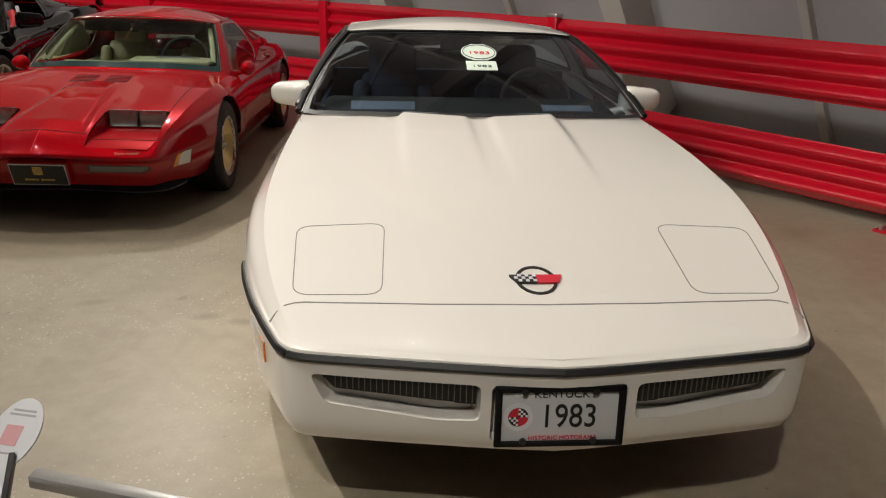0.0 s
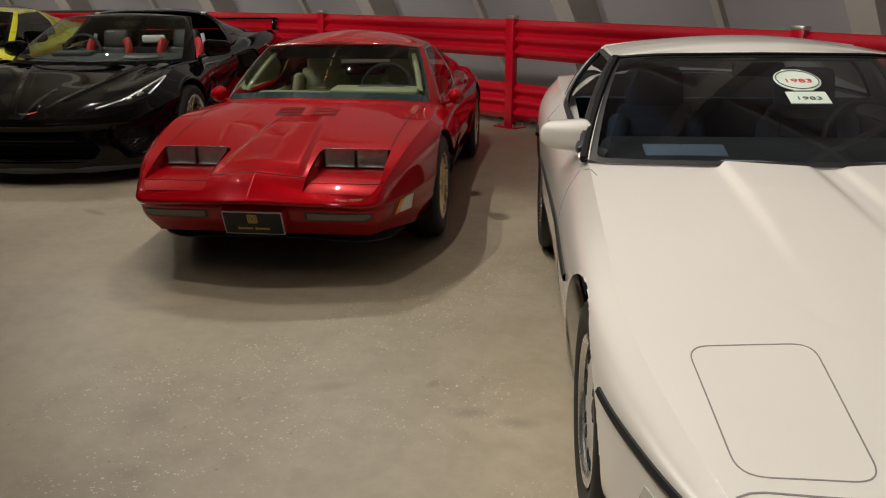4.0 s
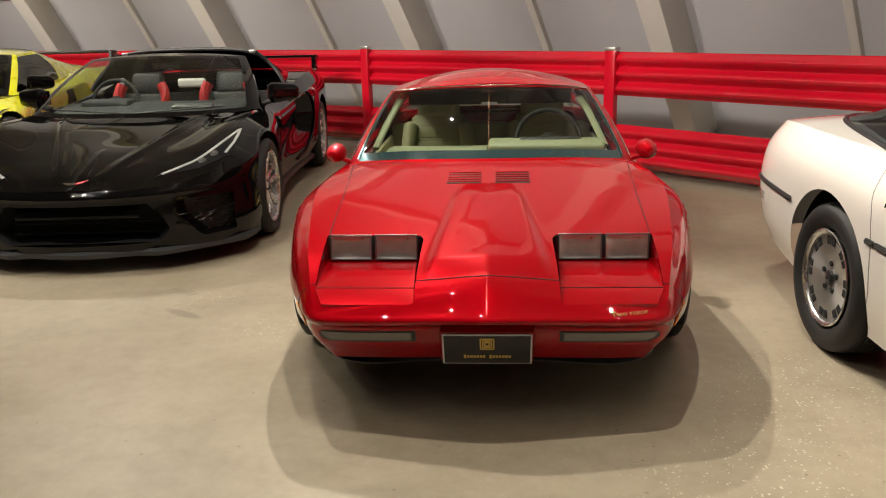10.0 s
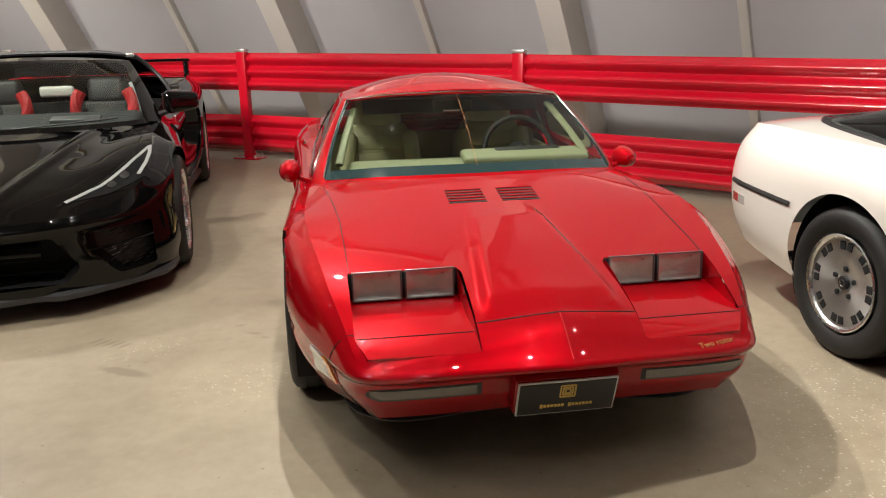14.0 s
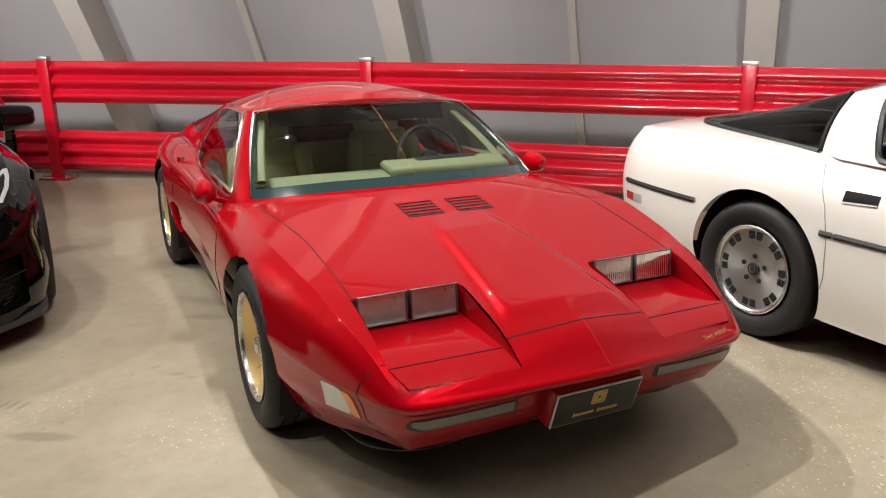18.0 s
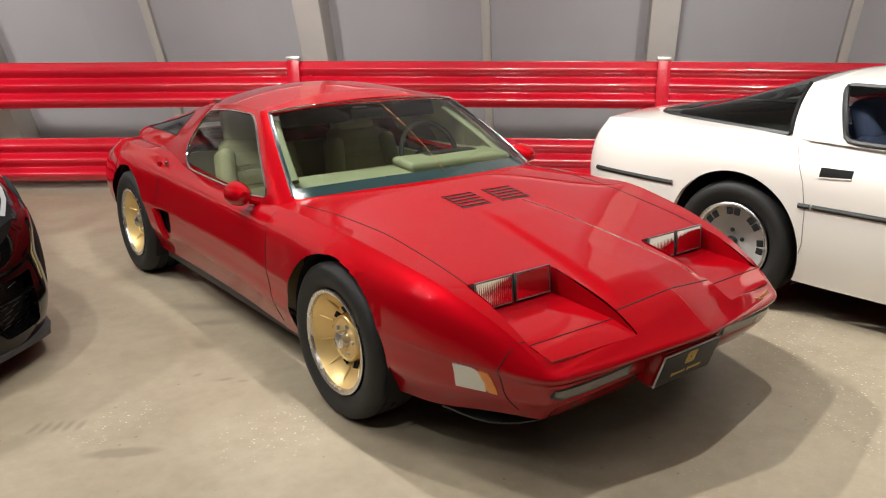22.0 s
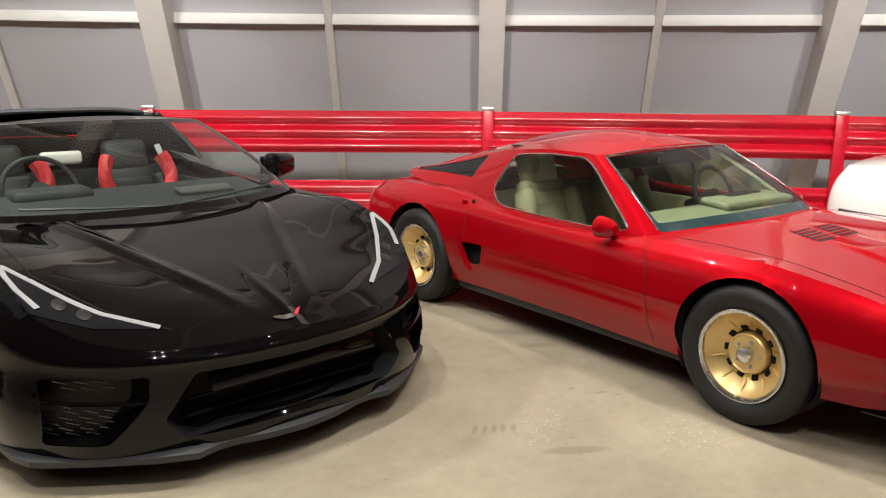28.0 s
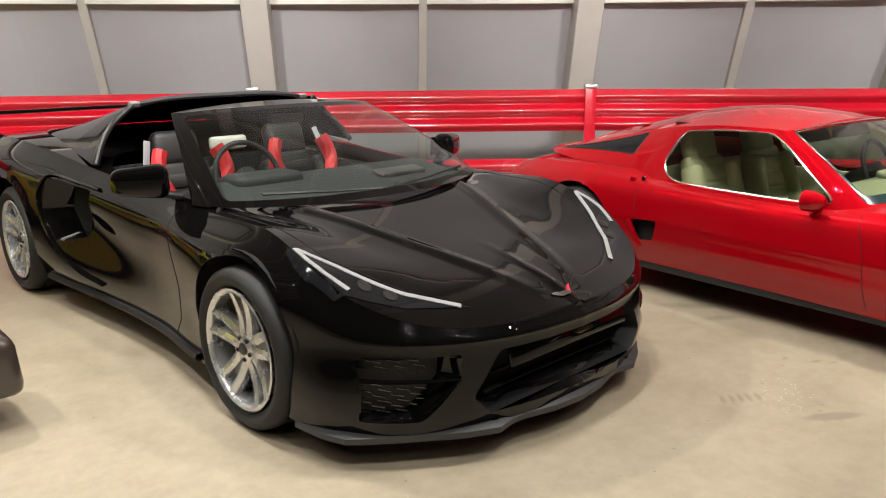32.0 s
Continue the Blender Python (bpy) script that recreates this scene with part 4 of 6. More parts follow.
def red_feature(x, y):
    half = 0.125 + 0.105 * np.clip((1.0 - y) / 0.95, 0, 1.1)
    up = 1 / (1 + np.exp((np.abs(x) - half) / 0.006))
    fade = np.clip((1.0 - y) / 0.2, 0, 1)
    crest = 0.006 * np.clip(1 - np.abs(x) / 0.24, 0, 1) * np.clip((1.05 - y) / 0.5, 0, 1) * np.clip(y / 0.2, 0, 1)
    return (0.016 * up * np.clip((y - 0.11) / 0.10, 0, 1) + crest) * fade


r_side, r_top = car_body(R_PLAN, R_LEVELS, R_CENTRE, R_CROWN, n=420, ntop=64, per=7, feature=red_feature)
R_FW, R_RW, R_WZ = 0.94, 3.285, 0.305
for wy, rr in ((R_FW, 0.325), (R_RW, 0.332)):
    r_side.cut(circle(wy, R_WZ + 0.012, rr), lambda c: c[:, 0] > 0.5)
r_side.cut(rounded([(2.635, 0.485), (2.82, 0.475), (2.765, 0.35), (2.665, 0.36)], 0.02))
R_CABIN = [(-0.01, 1.40), (0.40, 1.44), (0.64, 1.55), (0.715, 1.70), (0.69, 2.74), (0.55, 2.95), (-0.01, 2.95)]
r_top.cut(rounded(R_CABIN, 0.06))
R_POCKET = rounded([(0.258, 0.012), (0.595, 0.066), (0.628, 0.13), (0.635, 0.425), (0.262, 0.425), (0.25, 0.40)], 0.010)
r_top.cut(R_POCKET)
R_VENTS = [0.985 + 0.030 * k for k in range(5)]
rb1 = mesh_object("side_body", *r_side.both(), M_RED, red, weld=1e-4, sharp=50)
rb2 = mesh_object("hood_and_deck", *r_top.both(), M_RED, red, weld=1e-4, sharp=40)
R_BELT = [(0, 1.30, 0.755), (0.40, 1.345, 0.748), (0.70, 1.51, 0.712), (0.757, 1.72, 0.684), (0.748, 2.20, 0.680), (0.73, 2.74, 0.695), (0.71, 2.95, 0.72), (0.60, 3.72, 0.79), (0, 3.78, 0.80)]
R_ROOF = [(0, 1.93, 1.078), (0.34, 1.95, 1.07), (0.545, 2.02, 1.045), (0.555, 2.14, 1.047), (0.555, 2.42, 1.045), (0.54, 2.70, 1.02), (0.52, 2.92, 0.985), (0.50, 3.66, 0.815), (0, 3.72, 0.825)]
r_cab = Cabin(R_BELT, R_ROOF, [(1.9, 1.078), (2.1, 1.115), (2.4, 1.135), (2.7, 1.115), (3.0, 1.05), (3.4, 0.945), (3.72, 0.825)], bulge=0.015, nv=30)
ws_in = r_cab.window(rounded([(-1, 0.125), (1.89, 0.125), (1.88, 0.955), (-1, 0.95)], 0.06))
ws = r_cab.window(rounded([(-1, 0.03), (1.96, 0.03), (1.93, 0.965), (-1, 0.965)], 0.06))
sw = r_cab.window(rounded([(2.62, 0.07), (3.2, 0.06), (4.75, 0.06), (4.98, 0.30), (4.86, 0.90), (4.0, 0.93), (3.0, 0.93), (2.80, 0.80)], 0.15))
qw = r_cab.window(rounded([(6.03, 0.94), (6.06, 0.40), (6.85, 0.55), (6.85, 0.70)], 0.03))
mesh_object("pillar_shell", *r_cab.sheet.both(), M_RED, red, weld=1e-4, sharp=50)
mesh_object("roof", *r_cab.top.both(), M_RED, red, weld=1e-4, sharp=50)
M_SEAL = material("dark_teal_glass_border", (0.018, 0.04, 0.042), 0.12, coat=0.6)
mesh_object("windscreen", *twin(*ws_in), G_CLEAR, red, weld=1e-4, label="green-tinted curved windscreen").visible_shadow = False
mesh_object("windscreen_border", *twin(*ws), M_SEAL, red, weld=1e-4, label="dark teal glass border")


def edge_tube(cab, poly, r, mat, car, name, both=True, out=0.0, step=0.06):
    pts = np.vstack([poly, poly[:1]])
    n = int(np.linalg.norm(np.diff(pts, axis=0), axis=1).sum() / step)
    line = [cab.at(q) for q in even(pts, n) if 0 <= q[0] <= cab.k]
    for s in (1, -1) if both else (1,):
        part(name, bm_tube([(s * p[0] * (1 + out), p[1], p[2]) for p in line], r, 6), mat, car)


edge_tube(r_cab, rounded([(2.62, 0.07), (3.2, 0.06), (4.75, 0.06), (4.98, 0.30), (4.86, 0.90), (4.0, 0.93), (3.0, 0.93), (2.80, 0.80)], 0.15), 0.006, M_CHROME, red, "window_trim")
edge_tube(r_cab, rounded([(6.03, 0.94), (6.06, 0.40), (6.85, 0.55), (6.85, 0.70)], 0.03), 0.004, M_TRIM, red, "window_trim")
for s in (1, -1):
    for nm, (v, f), g in (("side_window", sw, G_CLEAR), ("quarter_window", qw, M_LAMPBLACK)):
        mesh_object(nm, v * np.array([s, 1, 1]), f, g, red).visible_shadow = False
    top = [r_cab.at((q, 0.972)) for q in np.linspace(0, 1.95, 20)]
    part("header_trim", bm_tube([(s * p[0], p[1] - 0.004, p[2] + 0.004) for p in top], 0.006, 6), M_CHROME, red)
    col = [r_cab.at((1.96, q)) for q in np.linspace(0.05, 0.96, 14)]
    part("pillar_trim", bm_tube([(s * p[0], p[1] - 0.003, p[2] + 0.003) for p in col], 0.005, 6), M_CHROME, red)
    inn = [r_cab.at((1.83, q)) for q in np.linspace(0.24, 0.92, 16)]
    part("inner_pillar_trim", bm_tube([(s * (p[0] - 0.028), p[1] + 0.050, p[2] - 0.034) for p in inn], 0.021, 8, 0.6), M_CREAMSHADE, red)

r_tree = surface_tree(rb1, rb2)
# lamp pockets: sloping floor, walls, and a pair of square lamps in each
for s in (1, -1):
    pk = new("headlamp_pocket")
    pk.parent = red
    P = np.array([(0.259, 0.013), (0.595, 0.067), (0.628, 0.130), (0.633, 0.425), (0.262, 0.425), (0.260, 0.118)])
    low = [0.478, 0.460, 0.500, 0.522, 0.522, 0.503]
    bm = bmesh.new()
    vs = [bm.verts.new((s * x, y, z)) for (x, y), z in zip(P, low)]
    bm.faces.new([vs[k] for k in (0, 1, 2, 5)])
    bm.faces.new([vs[k] for k in (5, 2, 3, 4)])
    part("pocket_floor", bm, M_RED, pk)
    wallb = bmesh.new()
    ring = np.vstack([P, P[:1]])
    lows = low + low[:1]
    prev = None
    for a, b, za, zb in zip(ring, ring[1:], lows, lows[1:]):
        for f in np.linspace(0, 1, 9):
            q = a + (b - a) * f
            c, _ = onto(r_tree, (s * (q[0] + 0.012 * np.sign(q[0] - 0.45)), q[1] + (0.012 if q[1] > 0.3 else -0.012)), "top")
            hz = c.z if c is not None else 0.6
            pair = (wallb.verts.new((s * q[0], q[1], za + (zb - za) * f)), wallb.verts.new((s * q[0], q[1], hz + 0.001)))
            if prev:
                wallb.faces.new((prev[0], pair[0], pair[1], prev[1]))
            prev = pair
    part("pocket_wall", wallb, M_RED, pk)
    part("pocket_back", bm_box((0.372, 0.004, 0.10), (s * 0.4475, 0.421, 0.566), 0.001), M_TRIM, pk)
    part("floor_seam", bm_tube([(s * 0.262, 0.119, 0.5035), (s * 0.626, 0.131, 0.5005)], 0.0018, 6), M_DARK, pk)
    for cx in (0.358, 0.537):
        lamp = new("headlamp")
        lamp.parent = red
        lamp.matrix_local = pose(s * cx, 0.398, 0.577, -4, 0, 0)
        part("bezel", bm_join(*[bm_box(sz, at, 0.003) for sz, at in (((0.168, 0.010, 0.005), (0, 0, 0.0485)), ((0.168, 0.010, 0.005), (0, 0, -0.0485)), ((0.005, 0.010, 0.104), (0.0815, 0, 0)), ((0.005, 0.010, 0.104), (-0.0815, 0, 0)))]), M_GREYALLOY, lamp, "thin chrome bezel")
        dish = bmesh.new()
        grid = [[dish.verts.new((0.0785 * u, 0.004 + 0.008 * (1 - u ** 4) * (1 - v ** 4) + 0.0007 * math.sin(9 * u + 2 * v) * math.cos(5 * v + u), 0.046 * v)) for v in np.linspace(-1, 1, 13)] for u in np.linspace(-1, 1, 37)]
        for ga, gb in zip(grid, grid[1:]):
            for i in range(12):
                dish.faces.new((ga[i], gb[i], gb[i + 1], ga[i + 1]))
        part("reflector", dish, M_DISH, lamp, "silver reflector bowl")
        flute = bmesh.new()
        front = [[flute.verts.new((0.078 * u, -0.0025 - 0.0003 * abs(math.sin(0.5 * math.pi * 17 * u)) * (0.4 + 0.6 * (v < 0.35)), 0.0455 * v)) for v in np.linspace(-1, 1, 7)] for u in np.linspace(-1, 1, 69)]
        for ga, gb in zip(front, front[1:]):
            for i in range(6):
                flute.faces.new((ga[i], gb[i], gb[i + 1], ga[i + 1]))
        lens = part("lens", flute, G_LENS, lamp, "clear fluted lamp glass")
        lens.visible_shadow = False
    # recessed bumper lamp
    out = rounded([(0.255, 0.328), (0.60, 0.336), (0.612, 0.352), (0.59, 0.372), (0.255, 0.368)], 0.012)
    patch("bumper_recess", r_tree, out * np.array([s, 1]), "front", M_TRIM, red, 0.001, 0.004)
    inn = rounded([(0.270, 0.336), (0.585, 0.343), (0.598, 0.355), (0.585, 0.368), (0.270, 0.363)], 0.008)
    patch("bumper_lamp", r_tree, inn * np.array([s, 1]), "front", M_BUMPLAMP, red, 0.004, 0.006, label="clear bumper lamp")
    view = "left" if s > 0 else "right"
    patch("marker_lamp", r_tree, rounded([(0.335, 0.333), (0.335, 0.412), (0.252, 0.407), (0.238, 0.330)], 0.008), view, M_LENS, red, 0.004, 0.008, label="clear side marker lamp")
    patch("marker_lamp_amber", r_tree, rounded([(0.250, 0.407), (0.218, 0.404), (0.204, 0.327), (0.236, 0.330)], 0.006), view, M_AMBER, red, 0.004, 0.008, label="amber side marker lamp")
    strip("cap_seam", r_tree, [(0.160, 0.490), (0.176, 0.46), (0.185, 0.42), (0.184, 0.34), (0.172, 0.27)], view, 0.003, M_DARK, red)
    strip("cap_seam_top", r_tree, [(s * 0.630, 0.148), (s * 0.655, 0.156)], "top", 0.003, M_DARK, red, step=0.01)
    strip("hood_seam", r_tree, [(s * 0.628, 0.43), (s * 0.632, 0.6), (s * 0.64, 0.85), (s * 0.665, 1.15), (s * 0.695, 1.42)], "top", 0.003, M_DARK, red)
    strip("door_seam", r_tree, [(1.50, 0.69), (1.462, 0.60), (1.44, 0.50), (1.43, 0.40), (1.41, 0.24)], view, 0.003, M_DARK, red)
    strip("door_seam", r_tree, [(2.80, 0.665), (2.80, 0.52)], view, 0.003, M_DARK, red)
    strip("deck_seam", r_tree, [(s * 0.70, 2.99), (s * 0.705, 3.2), (s * 0.69, 3.6), (s * 0.60, 3.95)], "top", 0.004, M_DARK, red)
    part("scoop_lining", bm_box((0.02, 0.30, 0.20), (s * 0.79, 2.72, 0.42), 0.01), M_DARK, red)
    strip("scoop_lip", r_tree, [(2.84, 0.47), (2.79, 0.35), (2.76, 0.31)], view, 0.03, M_RED, red, 0.004, 0.02, round_up=0.012)
    part("door_pull", bm_box((0.022, 0.035, 0.05), (s * 0.795, 2.86, 0.70), 0.008, (12, s * 8, 0)), M_RED, red)
    em = part("lock_emblem", bm_lathe([(0, 0.012), (0.013, 0.011), (0.015, 0.0)], 16, "x", (0, 0, 0)), M_CHROME, red)
    em.matrix_local = pose(s * 0.777, 2.79, 0.715) @ Matrix.Diagonal((s, 1, 1, 1))
    teardrop_mirror(red, s, 0.845, 1.725, 0.735, M_RED, M_CHROME)
    for vy in R_VENTS:
        slot = rounded([(0.032, vy), (0.190, vy), (0.190, vy + 0.015), (0.032, vy + 0.015)], 0.005) * np.array([s, 1])
        patch("vent_slot", r_tree, slot, "top", M_DARK, red, 0.0012, 0.003, 0.008)
        strip("vent_blade", r_tree, [(s * 0.034, vy + 0.0225), (s * 0.188, vy + 0.0225)], "top", 0.013, M_RED, red, 0.0035, 0.006, 0.02, round_up=0.002)
    part("sill_trim", bm_box((0.02, 1.66, 0.05), (s * 0.765, 2.11, 0.185), 0.006), M_TRIM, red)
strip("hood_front_seam", r_tree, [(-0.255, 0.110), (0, 0.088), (0.255, 0.110)], "top", 0.0038, M_DARK, red)
# highlight on the crest, laid on as a lighter strip
strip("cap_crest_glint", r_tree, [(0, 0.086), (0, -0.062)], "top", 0.003, M_CRESTGLINT, red, 0.001, 0.002, step=0.01)
part("underbody", bm_prism([(-0.38, 0.128), (0.38, 0.128), (0.54, 0.28), (0.62, 0.62), (0.64, 3.9), (-0.64, 3.9), (-0.62, 0.62), (-0.54, 0.28)], 0.03, Matrix.Translation((0, 0, 0.232))), M_DARK, red)
lipb = bmesh.new()
rows = []
for x, y in even(spline([(-0.68, 0.50), (-0.63, 0.31), (-0.48, 0.215), (-0.25, 0.24), (0, 0.26), (0.25, 0.24), (0.48, 0.215), (0.63, 0.31), (0.68, 0.50)], 8), 36):
    rows.append([lipb.verts.new(c) for c in ((x * 0.90, y + 0.09, 0.215), (x * 0.99, y + 0.012, 0.176), (x, y, 0.168), (x, y + 0.004, 0.161), (x * 0.90, y + 0.10, 0.200))])
for a, b in zip(rows, rows[1:]):
    for k in range(4):
        lipb.faces.new((a[k], a[k + 1], b[k + 1], b[k]))
part("chin_spoiler", lipb, M_LIP, red, "dark grey chin spoiler")
part("firewall", bm_box((1.42, 0.03, 0.50), (0, 1.40, 0.46), 0.005), M_DARK, red)
# show plate on the nose
pl = new("show_plate")
pl.parent = red
pl.matrix_local = plate_matrix(0, -0.004, 0.320, 19)
part("plate_bed", bm_box((0.335, 0.150, 0.10), (0, 0.0, -0.054), 0.018), M_RED, pl)
part("plate", bm_box((0.314, 0.136, 0.006), (0, 0, 0.0), 0.002), M_PLATE, pl, "white-edged black show plate")
part("plate_face", bm_box((0.302, 0.124, 0.004), (0, 0, 0.004), 0.001), M_PRINT, pl)
for sz in (0.046, 0.030, 0.016):
    part("emblem", bm_join(*[bm_box(b_, at, 0) for b_, at in (((sz, 0.005, 0.002), (0, 0.028 + sz / 2, 0.0068)), ((sz, 0.005, 0.002), (0, 0.028 - sz / 2, 0.0068)), ((0.005, sz, 0.002), (sz / 2, 0.028, 0.0068)), ((0.005, sz, 0.002), (-sz / 2, 0.028, 0.0068)))]), M_GOLDPRINT, pl)
part("name_bar", bm_join(*[bm_box((0.0085, 0.016 if k in (0, 8) else 0.011, 0.001), (-0.078 + k * 0.0112, -0.03, 0.0066)) for k in range(15) if k != 7]), M_GOLDPRINT, pl, "gold lettering drawn as bars")
p0, n0 = onto(r_tree, (0.492, 0.022), "top")
n0 = n0 if n0.z > 0 else -n0
text_mesh("nose_script", "Two rotor", 0.027, M_OLDGOLD, red, Matrix.Translation(p0 + n0 * 0.001) @ n0.to_track_quat("Z", "Y").to_matrix().to_4x4(), 0.0015, stretch=1.15, label="gold script on the nose")
# cabin
tub(red, 0.70, 1.42, 2.92, 0.70, M_CREAM)
part("dashboard", bm_box((1.14, 0.32, 0.08), (0, 1.655, 0.713), 0.038, (4, 0, 0), 3), M_CREAMSHADE, red, "cream dashboard top with shade in its colour")
part("dash_roll", bm_box((0.62, 0.20, 0.05), (0.30, 1.67, 0.772), 0.024, (4, 0, -3), 3), M_CREAMSHADE, red, "padded cream cowl before the driver")
part("dash_face", bm_box((1.26, 0.06, 0.20), (0, 1.78, 0.62), 0.02), M_SEATBLACK, red)
part("binnacle", bm_box((0.36, 0.12, 0.08), (0.33, 1.74, 0.765), 0.03, None, 3), M_SEATBLACK, red)
part("console", bm_box((0.22, 0.9, 0.22), (0, 2.15, 0.36), 0.05, None, 3), M_CREAM, red)
for s in (1, -1):
    seat(red, s * 0.34, 2.29, 0.205, M_CREAM, label="cream leather bucket seat")
    part("sun_visor", bm_box((0.42, 0.014, 0.10), (s * 0.255, 2.055, 1.003), 0.006, (-24, 0, 0)), M_SEATBLACK, red)
steering_wheel(red, 0.33, 1.90, 0.76, M_SEATBLACK)
part("inner_mirror", bm_box((0.20, 0.025, 0.055), (0, 2.0, 1.0), 0.012), M_SEATBLACK, red)
part("headliner", bm_box((0.98, 0.75, 0.01), (0, 2.42, 1.035), 0.003), M_SEATBLACK, red)
a, b = Vector(r_cab.at((0.0, 0.10))) + Vector((0, -0.004, 0.003)), Vector(r_cab.at((0.0, 0.95))) + Vector((0, -0.004, 0.003))
part("screen_pinstripe", bm_tube([a.lerp(b, f) + Vector((0, -0.018, 0.012)) * (4 * f * (1 - f)) for f in np.linspace(0, 1, 12)], 0.0009, 6), M_OLDGOLD, red)
for k in range(6):
    y = 3.12 + 0.095 * k
    part("rear_louvre", bm_box((0.74, 0.085, 0.010), (0, y, 1.035 - 0.36 * (y - 3.0) - 0.0), 0.004, (-6, 0, 0)), M_RED, red)


def gold_wheel(wh, w):
    lip = w / 2
    part("rim_lip", bm_lathe([(0.186, lip - 0.012), (0.200, lip - 0.004), (0.2035, lip + 0.004), (0.198, lip + 0.006), (0.186, lip + 0.002), (0.183, lip - 0.010)], 56), M_ALLOY, wh, "polished silver rim lip")
    part("rim_barrel", bm_lathe([(0.203, -lip + 0.01), (0.185, -lip + 0.02), (0.184, lip - 0.010), (0.176, lip - 0.022), (0.135, lip - 0.062), (0.100, lip - 0.078), (0.098, lip - 0.10)], 56), M_GOLD, wh, "gold dished rim")
    part("hub_disc", bm_lathe([(0.094, lip - 0.082), (0.090, lip - 0.050), (0.084, lip - 0.044), (0.078, lip - 0.050), (0.0, lip - 0.050)], 40), M_GOLD, wh)
    part("hub_cap", bm_lathe([(0.034, lip - 0.056), (0.032, lip - 0.020), (0.024, lip - 0.014), (0.0, lip - 0.013)], 24), M_ALLOY, wh, "silver centre cap")
    for k in range(10):
        a = 2 * math.pi * k / 10
        m = Matrix.Rotation(a, 4, "X")
        b = bm_box((0.010, 0.007, 0.070), (lip - 0.048, 0, 0.148), 0.003, (0, 32, 0), 1)
        bmesh.ops.transform(b, matrix=m, verts=b.verts)
        part("rib", b, M_GOLD, wh)
        h = bm_box((0.010, 0.030, 0.026), (lip - 0.072, 0, 0.108), 0.003, (0, 30, 0), 1)
        bmesh.ops.transform(h, matrix=Matrix.Rotation(a + math.pi / 10, 4, "X"), verts=h.verts)
        part("vent_hole", h, M_DARK, wh)
    for k in range(5):
        m = Matrix.Rotation(2 * math.pi * k / 5 + 0.3, 4, "X")
        b = bm_lathe([(0.0, lip - 0.036), (0.009, lip - 0.037), (0.010, lip - 0.056)], 6, "x", (0, 0, 0.055))
        bmesh.ops.transform(b, matrix=m, verts=b.verts)
        part("lug_nut", b, M_STEEL, wh)


for wy, ww in ((R_FW, 0.215), (R_RW, 0.235)):
    for s in (1, -1):
        wh = wheel_hub(red, 0.858 - ww / 2, wy, R_WZ, s)
        tyre(wh, 0, 0, R_WZ, ww, 1, 0.200)
        gold_wheel(wh, ww * 0.92)
        arch_liner(red, 0.83, 0.52, wy, R_WZ + 0.012, 0.336, s)


# ---- the white wedge-nosed coupe ----
WHITE_AT = pose(0.432, 1.705, 0, 0, 0, 4.6)
white = thing("white_coupe", WHITE_AT, "white two-seat coupe with black rub strip and silver alloy wheels", "car")
W_PLAN = [(0, 0), (0.12, 0.012), (0.35, 0.047), (0.56, 0.083), (0.645, 0.104), (0.685, 0.14), (0.712, 0.20), (0.76, 0.33), (0.805, 0.47), (0.858, 0.70), (0.888, 1.0), (0.893, 1.5), (0.885, 2.2), (0.895, 3.0), (0.905, 3.55), (0.89, 4.05), (0.835, 4.48), (0.72, 4.63), (0.4, 4.68), (0, 4.69)]
W_LEVELS = [
    ([(0, 0.025), (0.6, 0.03), (1.0, 0.05), (4.7, 0.07)], [(0, 0.340), (0.15, 0.335), (0.45, 0.31), (0.72, 0.27), (1.1, 0.19), (1.5, 0.17), (3, 0.18), (4.7, 0.30)]),
    ([(0, 0.004), (0.6, 0.01), (4.7, 0.02)], [(0, 0.40), (0.5, 0.37), (1, 0.34), (3.0, 0.36), (4.7, 0.42)]),
    ([(0, 0.0), (4.7, 0.0)], [(0, 0.572), (0.5, 0.572), (1.0, 0.573), (2.0, 0.577), (3.2, 0.587), (4.7, 0.598)]),
    ([(0, 0.008), (0.5, 0.015), (1.0, 0.014), (2.2, 0.03), (3.5, 0.012), (4.7, 0.03)], [(0, 0.584), (0.3, 0.602), (0.6, 0.64), (1.0, 0.69), (2.0, 0.72), (3.2, 0.76), (4.0, 0.78), (4.7, 0.76)]),
    ([(0, 0.022), (0.5, 0.055), (1.0, 0.075), (2.0, 0.10), (3.5, 0.12), (4.7, 0.10)], [(0, 0.594), (0.1, 0.600), (0.3, 0.633), (0.6, 0.693), (1.0, 0.765), (1.5, 0.815), (2.0, 0.84), (2.6, 0.86), (3.2, 0.885), (3.6, 0.90), (4.2, 0.90), (4.7, 0.875)]),
]
W_CENTRE = [(0, 0.594), (0.12, 0.612), (0.3, 0.640), (0.6, 0.695), (1.0, 0.765), (1.5, 0.825), (1.9, 0.86), (2.2, 0.88), (3.4, 0.93), (4.2, 0.93), (4.7, 0.89)]


def white_feature(x, y):
    """Two low bulges in the hood, a valley between them, that fade out towards the nose."""
    a = np.abs(x)
    d = 0.0
    for lo, hi in ((0.03, 0.37),):
        u = np.clip((a - lo) / (hi - lo), 0, 1)
        ramp_in = np.clip((a - lo) / 0.03, 0, 1)
        edge = 1 / (1 + np.exp((a - hi + 0.02) / 0.006))
        d = d + ramp_in * edge * (0.5 + 0.5 * u)
    return 0.018 * d * np.clip((y - 0.85) / 0.75, 0, 1) ** 1.2 * np.clip((2.4 - y) / 0.2, 0, 1)


